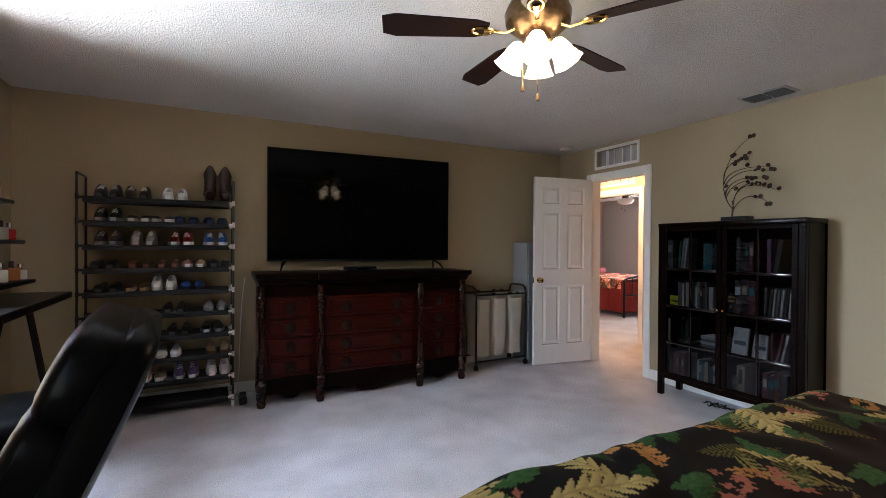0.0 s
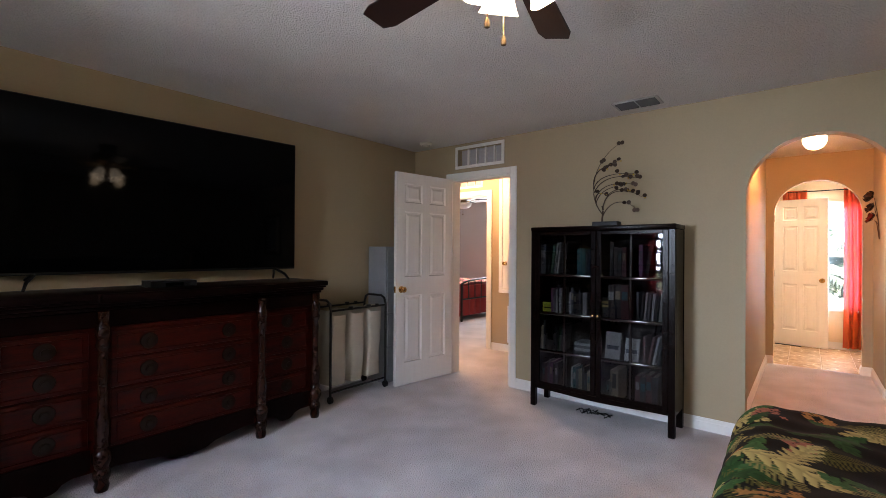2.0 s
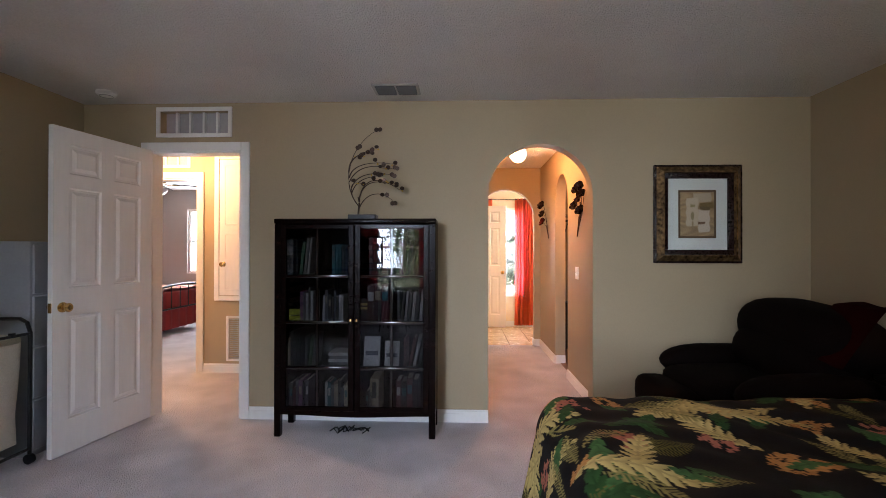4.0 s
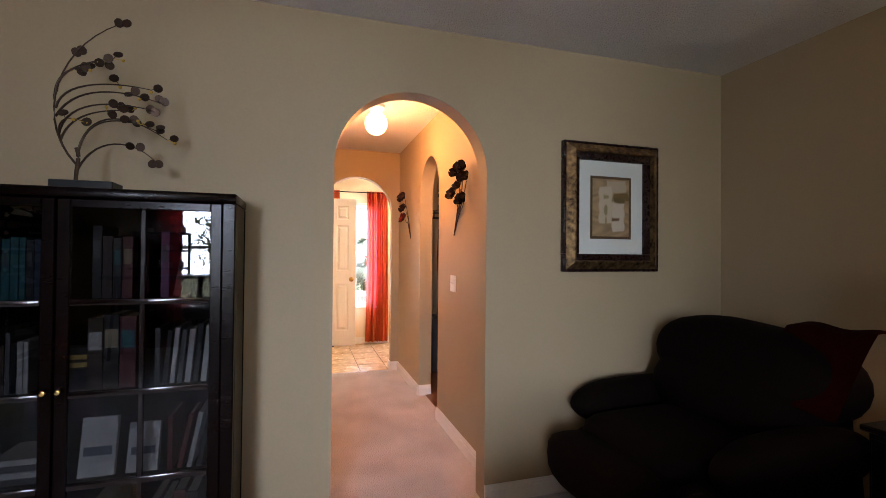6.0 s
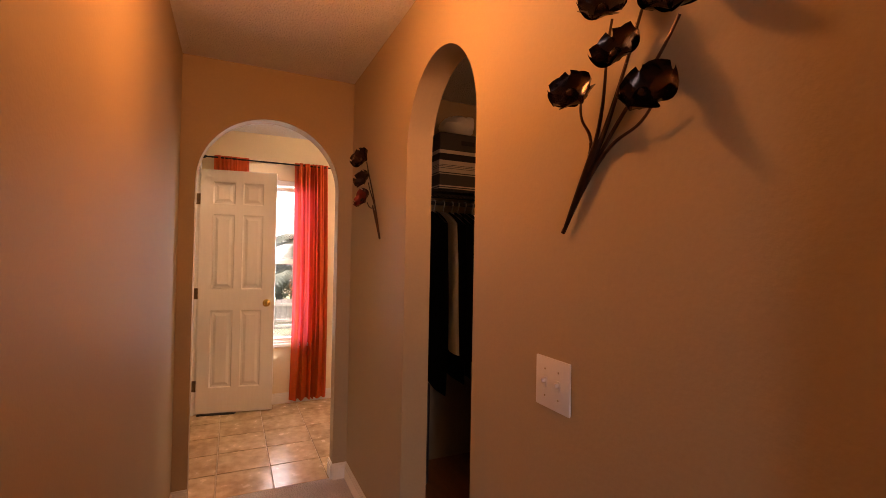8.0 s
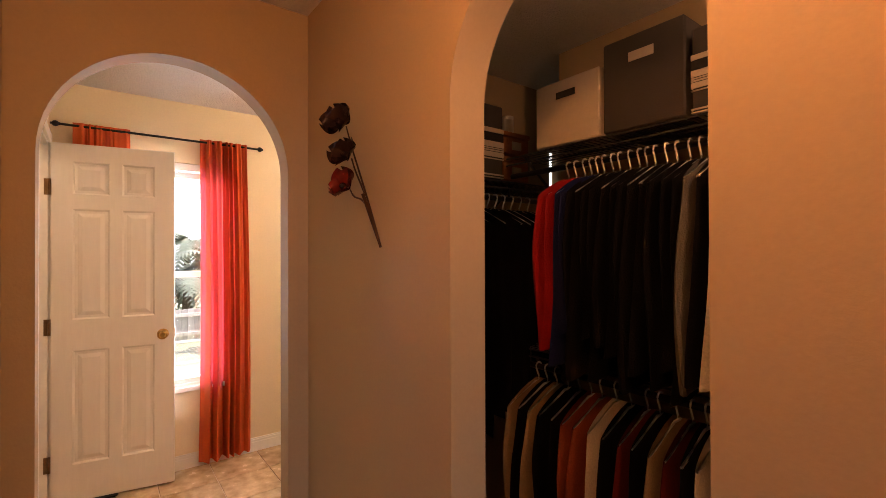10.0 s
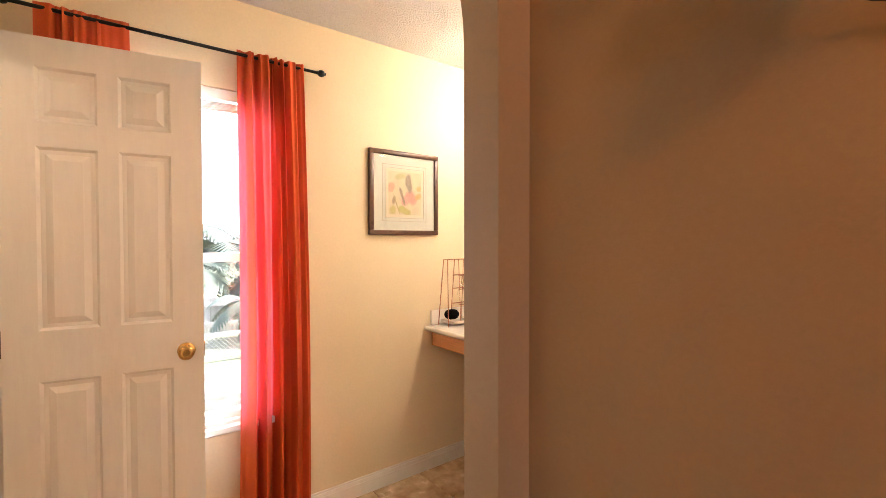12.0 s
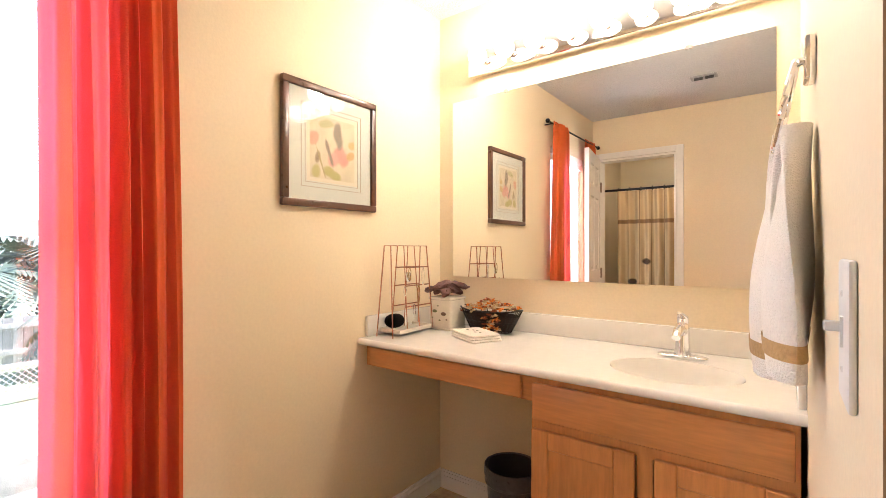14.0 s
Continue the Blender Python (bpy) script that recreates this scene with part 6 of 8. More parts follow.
for v in bm.verts:
    v.co *= 1 + 0.22 * noise.noise(v.co * 22)
    v.co.z = max(v.co.z, 0.0)
part("film", bm, M_WHITE_PLASTIC, bag)

CLOTH = {k: mat("cloth_" + k, c, 0.95, var=0.15, scale=6, grain=160, bump=0.25, spec=0.1) for k, c in dict(black=(0.003, 0.003, 0.003), red=(0.28, 0.012, 0.012), navy=(0.010, 0.016, 0.07), orange=(0.5, 0.14, 0.02), white=(0.60, 0.56, 0.50), grey=(0.10, 0.095, 0.09), tan=(0.30, 0.22, 0.14), darkred=(0.10, 0.012, 0.010), plaid=(0.26, 0.06, 0.03)).items()}
CLOTH_WORDS = {"black": "black", "red": "bright red", "navy": "navy blue", "orange": "orange", "white": "white", "grey": "grey", "tan": "tan", "darkred": "dark red", "plaid": "red and tan"}
r5 = random.Random(21)


def garment(x, z_rod, key, length, along="x", y=-0.085, half=0.17):
    """A shirt on a white plastic hanger, seen edge-on, hung from a rod."""
    m = pose(x, y, z_rod) if along == "x" else pose(y, x, z_rod, 0, 0, 90)
    g = thing("shirt", m, CLOTH_WORDS[key] + " shirt on a white hanger in the closet", "shirt", "clothes on the closet rods")
    bm = bmesh.new()
    hook = [Vector((0, 0.0 + 0.017 * math.sin(t), 0.0 + 0.017 * math.cos(t))) for t in [-2.0 + 3.9 * i / 10 for i in range(11)]]
    bm_tube(bm, hook + [Vector((0, 0, -0.04)), Vector((0, 0, -0.055))], 0.0035, 6)
    bm_tube(bm, [(0, -half, -0.13), (0, -0.02, -0.06), (0, 0.02, -0.06), (0, half, -0.13), (0, -half, -0.13)], 0.005, 6)
    part("hanger", bm, M_WHITE_PLASTIC, g, "white plastic hanger")
    bm = bmesh.new()
    ph, th = r5.uniform(0, 6), r5.uniform(0.012, 0.020)

    def body(u, v):
        a = u * math.tau
        w = half * (1.07 + 0.16 * min(1, v * 3)) * (1 + 0.04 * math.sin(3 * v + ph))
        rip = 0.006 * math.sin(5 * a + ph + 3 * v) * v
        zz = -0.048 - 0.085 * abs(math.sin(a)) ** 1.3 * (1 - 0.6 * v) - length * v
        return ((th + 0.010 * v) * math.cos(a) + rip + 0.012 * math.sin(4 * v + ph) * v, w * math.sin(a), zz)
    bm_sheet(bm, body, 24, 10, closed=True)
    part("cloth", bm, CLOTH[key], g)
    return g


x = 6.14
for key in ("red", "red", "navy", "navy") + ("black",) * 12 + ("grey", "black", "white", "grey", "white", "white", "white", "white", "tan", "white", "black"):
    garment(x, SZ - 0.075, key, r5.uniform(0.55, 0.70) if key != "red" else 0.62)
    x -= r5.uniform(0.026, 0.042)
x = 6.30
for key in ("tan", "black", "tan", "black", "black", "plaid", "plaid", "white", "black", "darkred", "black", "tan", "darkred", "black", "white", "black", "tan", "darkred", "black", "tan", "black", "darkred"):
    garment(x, 0.925, key, r5.uniform(0.55, 0.68))
    x -= r5.uniform(0.04, 0.06)
y = 0.30
for key in ("black", "white", "black", "black", "black", "black", "black", "black", "black", "black", "black", "black"):
    garment(y, EZ - 0.075, key, r5.uniform(0.75, 1.0), "y", 6.535)
    y -= r5.uniform(0.04, 0.06)
sc = thing("suitcase", pose(6.62, 0.42, 0), "dark upright suitcase on the closet floor", "suitcase")
box("shell", (-0.12, -0.11, 0.03, 0.12, 0.11, 0.62), mat("dark_case_shell", (0.03, 0.03, 0.035), 0.5, var=0.2), sc, 0.025, seg=3)
for sx in (-1, 1):
    for sy in (-1, 1):
        bm = bmesh.new()
        bm_tube(bm, [(sx * 0.09 - 0.01, sy * 0.08, 0.018), (sx * 0.09 + 0.01, sy * 0.08, 0.018)], 0.018, 10)
        part("wheel", bm, M_BLACK_PLASTIC, sc)

# ---- bathroom window, curtains, rod ----
window_unit("window_4", XB + 0.03, XB + 0.09, 0.68, 1.38, 0.535, 2.0, "white sash window in the bathroom, daylight outside", out=1)
bm = bmesh.new()
bm_box(bm, XB - 0.03, 0.66, 0.505, XB + 0.06, 1.40, 0.535, 0.004)
structure("window_ledge", bm, M_WHITE, "white window ledge", "window ledge")
bl = thing("window_blind", pose(XB + 0.02, 1.03, 1.90), "white blind drawn up under the window head", "blind")
box("headrail", (-0.018, -0.34, 0.05, 0.018, 0.34, 0.098), M_WHITE, bl, 0.004)
for i in range(7):
    box("slat", (-0.016, -0.335, 0.006 * i, 0.016, 0.335, 0.006 * i + 0.004), M_WHITE, bl)
ROD = 2.140
cr = thing("curtain_rod", pose(XB - 0.06, 1.048, ROD), "black curtain rod with turned finials over the window", "curtain rod")
bm = bmesh.new()
bm_tube(bm, [(0, -0.535, 0), (0, 0.535, 0)], 0.007, 10)
part("rod", bm, M_BLACK, cr)
for s in (-1, 1):
    bm = bmesh.new()
    bm_lathe(bm, [(0, 0), (0.008, 0), (0.008, 0.006), (0.014, 0.010), (0.017, 0.020), (0.014, 0.030), (0.006, 0.036), (0.008, 0.040), (0, 0.044)], 14, (0, s * 0.53, 0), Matrix.Rotation(radians(-90 * s), 4, "X"))
    part("finial", bm, M_BLACK, cr)
    bm = bmesh.new()
    bm_tube(bm, [(0, s * 0.46, 0), (0.06, s * 0.46, 0)], 0.005, 8)
    part("bracket", bm, M_BLACK, cr)
curtain("curtain", XB - 0.065, 0.565, 0.888, 0.035, ROD + 0.018, 6, 0.046, M_CURTAIN, "orange-red curtain gathered beside the bathroom window", 5, 0.10)
curtain("curtain", XB - 0.06, 1.25, 1.55, 0.035, ROD + 0.018, 5, 0.020, M_CURTAIN, "orange-red curtain gathered behind the open door", 7, 0.10)

# ---- bathroom picture ----
def blossoms(u, v):
    col = np.ones((*u.shape, 3)) * np.array((0.66, 0.58, 0.40))
    col *= (0.94 + 0.06 * np.sin(19 * u + 5 * v) * np.sin(11 * v))[..., None]
    line = (np.abs((u - 0.5)) > 0.44) | (np.abs(v - 0.5) > 0.45)
    for b in ((0.35, 0.42, 0.20, 0.16, (0.62, 0.30, 0.24)), (0.50, 0.35, 0.14, 0.12, (0.64, 0.34, 0.28)), (0.88, 0.62, 0.12, 0.12, (0.62, 0.34, 0.24)), (0.12, 0.62, 0.10, 0.07, (0.55, 0.40, 0.18)), (0.14, 0.45, 0.11, 0.07, (0.55, 0.36, 0.16)), (0.52, 0.14, 0.22, 0.09, (0.42, 0.38, 0.14)), (0.82, 0.14, 0.09, 0.12, (0.45, 0.40, 0.16)), (0.62, 0.85, 0.20, 0.07, (0.45, 0.42, 0.22)), (0.40, 0.72, 0.10, 0.22, (0.24, 0.20, 0.15)), (0.58, 0.45, 0.04, 0.24, (0.26, 0.20, 0.15)), (0.80, 0.36, 0.05, 0.10, (0.30, 0.22, 0.14)), (0.74, 0.30, 0.015, 0.30, (0.34, 0.28, 0.12))):
        col = blob(col, u, v, *b, soft=0.35, turn=0.4 * math.sin(b[0] * 40))
    return np.where(line[..., None], np.array((0.70, 0.64, 0.50)), col)


M_FRAME2 = mat("walnut_frame", (0.09, 0.035, 0.016), 0.3, var=0.3, scale=10, grain=60, bump=0.05, coat=0.3)
M_LINE = mat("mat_line", (0.42, 0.34, 0.24), 0.7, var=0.05, bump=0)
pf = framed("picture_frame", pose(XB - 0.001, -0.006, 1.602), 0.452, 0.460, 0.026, 0, 0.245, 0.265, blossoms, M_FRAME2, None, "watercolour blossom print in a walnut frame", 0.024)
for s, d in ((0.145, 0.155), (0.128, 0.138)):
    bm = bmesh.new()
    for a in ((-s, -d, s, -d + 0.0018), (-s, d - 0.0018, s, d), (-s, -d, -s + 0.0018, d), (s - 0.0018, -d, s, d)):
        bm_box(bm, -0.0132, a[0], a[1], -0.012, a[2], a[3])
    part("mat_line", bm, M_LINE, pf)

# ---- vanity ----
M_OAK = mat("honey_oak", (0.58, 0.255, 0.080), 0.38, var=0.13, scale=4, grain=14, bump=0.02, stretch=(1.0, 5, 9), coat=0.15)
M_OAK_V = mat("honey_oak_upright_grain", (0.58, 0.255, 0.080), 0.38, var=0.13, scale=4, grain=14, bump=0.02, stretch=(9, 5, 1.0), coat=0.15)
M_MARBLE = mat("cultured_marble", (0.84, 0.81, 0.75), 0.12, var=0.03, scale=5, grain=30, bump=0, coat=0.4)
CT, CF = 0.845, -0.157
vc = thing("vanity_cabinet", pose(7.28, -0.44, 0), "honey oak bathroom vanity cabinet with two doors", "vanity cabinet")
bm = bmesh.new()
bm_box(bm, -0.325, -0.262, 0.10, -0.307, 0.262, 0.817)
bm_box(bm, 0.325, -0.262, 0.10, 0.343, 0.262, 0.817)
bm_box(bm, -0.307, -0.262, 0.10, 0.325, 0.262, 0.118)
part("carcass", bm, M_OAK_V, vc)
bm = bmesh.new()
for a, b, c, d in ((-0.325, -0.285, 0.10, 0.817), (0.303, 0.343, 0.10, 0.817), (-0.285, 0.303, 0.787, 0.817), (-0.285, 0.303, 0.647, 0.677), (-0.285, 0.303, 0.10, 0.14), (-0.012, 0.028, 0.14, 0.647)):
    bm_box(bm, a, 0.245, c, b, 0.265, d)
part("face_frame", bm, M_OAK_V, vc)
box("toe_kick", (-0.32, -0.2, 0, 0.34, 0.20, 0.10), M_DARKWOOD, vc)


def oak_front(name, x0, x1, z0, z1, y, parent, panel=True, mm=None):
    bm = bmesh.new()
    if panel:
        w = 0.055
        for a, b, c, d in ((x0, x0 + w, z0, z1), (x1 - w, x1, z0, z1), (x0 + w, x1 - w, z0, z0 + w), (x0 + w, x1 - w, z1 - w, z1)):
            bm_box(bm, a, y, c, b, y + 0.019, d, 0.003)
    else:
        bm_box(bm, x0, y, z0, x1, y + 0.019, z1, 0.005, 2)
    p = part(name, bm, mm or M_OAK_V, parent)
    if panel:
        box("inset_panel", (x0 + 0.05, y + 0.002, z0 + 0.05, x1 - 0.05, y + 0.010, z1 - 0.05), M_OAK_V, p)
    return p


oak_front("false_drawer", -0.315, 0.335, 0.684, 0.797, 0.265, vc, False, M_OAK)
oak_front("door", 0.032, 0.338, 0.125, 0.655, 0.265, vc)
oak_front("door", -0.315, -0.018, 0.125, 0.655, 0.265, vc)
ap = thing("makeup_counter_support", pose(8.01, -0.44, 0), "honey oak drawer unit under the make-up counter", "drawer unit")
box("rail", (-0.385, 0.225, 0.727, 0.385, 0.245, 0.817), M_OAK, ap)
oak_front("drawer_front", -0.345, 0.35, 0.734, 0.807, 0.245, ap, False, M_OAK)
for x in (-0.37, 0.0, 0.37):
    box("runner", (x - 0.012, -0.26, 0.75, x + 0.012, 0.225, 0.815), M_OAK, ap)

cnt = thing("countertop", pose(7.675, -0.43, CT), "white cultured marble counter with an oval basin and backsplash", "countertop")
SCX, SCY, SRX, SRY = 7.255 - 7.675, -0.385 + 0.43, 0.185, 0.145
x0, x1, y0, y1 = XA2 - 7.675, XB - 7.675, YB + 0.43, CF + 0.43
bm = bmesh.new()
ya, yb = max(y0 + 0.02, SCY - 0.20), min(y1 - 0.02, SCY + 0.20)
xa, xb = SCX - 0.23, SCX + 0.23
TURNS = sorted([math.tau * k / 48 - math.pi + 0.01 for k in range(48)] + [math.atan2(y - SCY, x - SCX) for x in (xa, xb) for y in (ya, yb)])
N = len(TURNS)
rim, outer = [], []
for a in TURNS:
    c, s = math.cos(a), math.sin(a)
    rim.append(bm.verts.new((SCX + SRX * c, SCY + SRY * s, 0)))
    t = min(((xb if c > 0 else xa) - SCX) / c if abs(c) > 1e-9 else 9, ((yb if s > 0 else ya) - SCY) / s if abs(s) > 1e-9 else 9)
    outer.append(bm.verts.new((SCX + t * c, SCY + t * s, 0)))
for k in range(N):
    bm.faces.new((rim[k], rim[(k + 1) % N], outer[(k + 1) % N], outer[k]))
prev = rim
for r, z in ((0.97, -0.008), (0.93, -0.03), (0.85, -0.07), (0.70, -0.105), (0.45, -0.125), (0.12, -0.13)):
    ring = [bm.verts.new((SCX + SRX * r * math.cos(a), SCY + SRY * r * math.sin(a), z)) for a in TURNS]
    for k in range(N):
        bm.faces.new((prev[k], ring[k], ring[(k + 1) % N], prev[(k + 1) % N]))
    prev = ring
bm.faces.new(prev)
part("basin", bm, M_MARBLE, cnt, "white oval basin")
bm = bmesh.new()
for a, b, c, d in ((x0, y0, xa, y1), (xb, y0, x1, y1), (xa, y0, xb, ya), (xa, yb, xb, y1)):
    bm_box(bm, a, b, -0.028, c, d, 0.0)
part("slab", bm, M_MARBLE, cnt)
bm = bmesh.new()
bm_tube(bm, [(x0, y1 - 0.002, -0.014), (x1, y1 - 0.002, -0.014)], 0.0143, 12)
part("front_edge", bm, M_MARBLE, cnt)
box("backsplash", (x0, y0, 0.0, x1, y0 + 0.018, 0.088), M_MARBLE, cnt, 0.006, seg=2)
box("side_splash", (x1 - 0.018, y0 + 0.018, 0.0, x1, y1 - 0.03, 0.088), M_MARBLE, cnt, 0.006, seg=2)
box("side_splash", (x0, y0 + 0.018, 0.0, x0 + 0.018, y1 - 0.03, 0.088), M_MARBLE, cnt, 0.006, seg=2)

fa = thing("faucet", pose(7.262, -0.585, CT), "chrome single-lever basin faucet on the counter", "faucet")
bm = bmesh.new()
bm_pillow(bm, 0, 0, 0.006, 0.078, 0.026, 0.007, 0.6, 24, 8)
part("base_plate", bm, M_CHROME, fa)
bm = bmesh.new()
bm_lathe(bm, [(0, 0.01), (0.026, 0.01), (0.023, 0.05), (0.022, 0.10), (0.020, 0.115), (0, 0.118)], 24)
part("body", bm, M_CHROME, fa)
bm = bmesh.new()
bm_tube(bm, bez((0, 0.0, 0.085), (0, 0.05, 0.115), (0, 0.09, 0.105), (0, 0.115, 0.085), 10), [0.018 - 0.005 * i / 10 for i in range(11)], 14)
part("spout", bm, M_CHROME, fa)
bm = bmesh.new()
bm_tube(bm, [(0, -0.006, 0.118), (0, 0.0, 0.140), (0, 0.035, 0.155), (0, 0.06, 0.160)], [0.018, 0.018, 0.011, 0.007], 12, flat=0.6)
part("lever", bm, M_CHROME, fa)

# mirror and light bar
M_MIRROR = mat("silvered_mirror", (0.93, 0.94, 0.93), 0.0, 1.0, var=0, bump=0)
mi = thing("wall_mirror", pose(7.66, YB, 1.080), "wide frameless wall mirror over the vanity", "mirror")
box("silvered_glass", (-0.655, 0.001, 0.0, 0.655, 0.006, 0.868), M_MIRROR, mi)
for x in (-0.4, 0.35):
    box("clip", (x - 0.012, 0.006, 0.860, x + 0.012, 0.010, 0.875), M_CHROME, mi, 0.001)
M_BULB = mat("lit_vanity_bulb", (0.95, 0.92, 0.85), 0.2, var=0.0, bump=0, emit=(1.0, 0.80, 0.52), strength=7.0)
lb = thing("vanity_light", pose(7.60, YB, 2.04), "chrome light bar with a row of lit globe bulbs", "vanity light")
box("bar", (-0.62, 0.0, 0.0, 0.60, 0.04, 0.115), M_CHROME, lb, 0.006, seg=2)
for k in range(8):
    x = 0.505 - k * 0.1405
    bm = bmesh.new()
    bm_lathe(bm, [(0.02, 0.0), (0.022, 0.015), (0.018, 0.025)], 14, (x, 0.04, 0.06), Matrix.Rotation(radians(-90), 4, "X"))
    part("socket", bm, M_CHROME, lb)
    bm = bmesh.new()
    bm_lathe(bm, [(0, 0.105)] + [(0.042 * math.sin(a), 0.063 + 0.042 * math.cos(a)) for a in [0.3 + 2.4 * i / 10 for i in range(11)]] + [(0.0, 0.022)], 18, (x, 0.04, 0.06), Matrix.Rotation(radians(-90), 4, "X"))
    part("bulb", bm, M_BULB, lb, "glowing globe bulb")
for x in (8.0, 7.6, 7.2):
    lamp("vanity_bulb", "POINT", pose(x, YB + 0.20, 2.12), BATH_BULB, (1.0, 0.88, 0.73), 0.04)
ceiling_vent(pose(7.42, 0.98, CEIL, 0, 0, 90), 0.04, 0.08, "white bathroom ceiling vent")

# ---- things on the counter ----
M_ROSE_GOLD = mat("copper_wire", (0.62, 0.30, 0.20), 0.25, 0.9, var=0.1, bump=0)
M_CERAMIC = mat("cream_glazed_ceramic", (0.74, 0.68, 0.56), 0.2, var=0.05, scale=10, bump=0, coat=0.4)
js = thing("jewelry_stand", pose(8.325, -0.365, CT, 0, 0, 92) @ Matrix.Diagonal((1.1, 1, 1, 1)), "copper wire jewellery stand with a white tray", "jewellery stand")
for y in (-0.045, 0.045):
    bm = bmesh.new()
    s = 1 if y > 0 else -1
    bm_tube(bm, [(-0.128, y, 0.0), (-0.112, s * 0.018, 0.385), (0.112, s * 0.018, 0.385), (0.128, y, 0.0)], 0.0028, 8)
    for x in (-0.03, 0.035):
        bm_tube(bm, [(x * 1.2, y, 0.02), (x, s * 0.018, 0.385)], 0.0022, 6)
    part("wire_frame", bm, M_ROSE_GOLD, js)
for z, k in ((0.29, 0.116), (0.21, 0.119), (0.12, 0.122)):
    for s in (-1, 1):
        bm = bmesh.new()
        y = s * (0.018 + 0.027 * (1 - z / 0.385))
        bm_tube(bm, [(-k, y, z), (k * 0.35, y, z)], 0.003, 6)
        part("bar", bm, M_ROSE_GOLD, js)
tray = box("tray", (-0.10, -0.058, 0.012, 0.10, 0.058, 0.018), M_CERAMIC, js, 0.002, "white tray")
bm = bmesh.new()
for a in ((-0.10, -0.058, 0.10, -0.054), (-0.10, 0.054, 0.10, 0.058), (-0.10, -0.054, -0.096, 0.054), (0.096, -0.054, 0.10, 0.054)):
    bm_box(bm, a[0], a[1], 0.018, a[2], a[3], 0.030)
part("tray_rim", bm, M_CERAMIC, js)
rj = random.Random(6)
for k in range(5):
    ne = thing("necklace", pose(8.262, -0.425 + 0.03 * k, CT + 0.29 - 0.08 * (k % 3), 0, 0, 90), "fine chain necklace hanging from the jewellery stand", "necklace", "jewellery on the stand")
    bm = bmesh.new()
    L = rj.uniform(0.04, 0.09)
    bm_tube(bm, [(0.008 * math.sin(t), -0.016, -L / 2 + L / 2 * math.cos(t)) for t in [i * math.tau / 16 for i in range(17)]], 0.0016, 5)
    part("chain", bm, M_BRASS if k % 2 else M_CHROME, ne)
pend = thing("pendant", pose(8.285, -0.335, CT + 0.25, 0, 0, 80), "silver disc pendant hanging on the stand", "pendant", "jewellery on the stand")
bm = bmesh.new()
bm_pillow(bm, 0, 0, 0, 0.016, 0.004, 0.022, 0.8, 16, 8)
part("disc", bm, M_CHROME, pend)
bp = thing("pouch", pose(8.325, -0.290, CT + 0.032), "small black velvet pouch on the tray", "pouch")
bm = bmesh.new()
bm_pillow(bm, 0, 0, 0.030, 0.034, 0.045, 0.030, 0.7, 16, 8)
part("cloth", bm, CLOTH["black"], bp)

cn = thing("canister", pose(8.245, -0.565, CT), "square cream ceramic canister painted with small birds", "canister")
bm = bmesh.new()
bm_pillow(bm, 0, 0, 0.072, 0.062, 0.062, 0.072, 0.18, 24, 10)
part("body", bm, M_CERAMIC, cn)
box("rim", (-0.064, -0.064, 0.136, 0.064, 0.064, 0.150), M_CERAMIC, cn, 0.006, seg=2)
box("foot", (-0.064, -0.064, 0.0, 0.064, 0.064, 0.010), M_CERAMIC, cn, 0.004)
M_SPOT = mat("brown_glaze", (0.12, 0.06, 0.03), 0.3, var=0.3, bump=0)
M_TWIG = mat("green_glaze", (0.12, 0.13, 0.05), 0.3, var=0.3, bump=0)
for x, z, r, gm in ((-0.022, 0.075, 0.016, M_SPOT), (0.028, 0.085, 0.014, M_TWIG), (0.0, 0.045, 0.007, M_TWIG), (-0.04, 0.05, 0.006, M_SPOT), (0.042, 0.055, 0.006, M_TWIG), (0.01, 0.11, 0.006, M_TWIG)):
    bm = bmesh.new()
    bm_pillow(bm, x, 0.061, z, r, 0.003, r * 0.55, 0.8, 12, 6)
    part("painted_motif", bm, gm, cn)
dd = thing("dried_pods", pose(8.245, -0.565, CT + 0.150), "dried brown pods heaped in the canister", "dried arrangement")
M_POD = mat("dried_pod", (0.13, 0.060, 0.050), 0.7, var=0.5, scale=30, grain=120, bump=0.4)
for k in range(9):
    a = math.tau * k / 9
    bm = bmesh.new()
    r = 0.062 if k % 2 else 0.035
    bm_pillow(bm, 0, 0, 0, 0.046, 0.024, 0.011, 0.6, 16, 8, Matrix.Translation((r * math.cos(a), r * math.sin(a), 0.026 + 0.014 * (k % 3))) @ Matrix.Rotation(a, 4, "Z") @ Matrix.Rotation(0.3, 4, "Y"))
    for v in bm.verts:
        v.co += 0.011 * Vector((noise.noise(v.co * 60), noise.noise(v.co * 60 + Vector((5, 0, 0))), noise.noise(v.co * 60 + Vector((0, 5, 0)))))
    part("pod", bm, M_POD, dd)

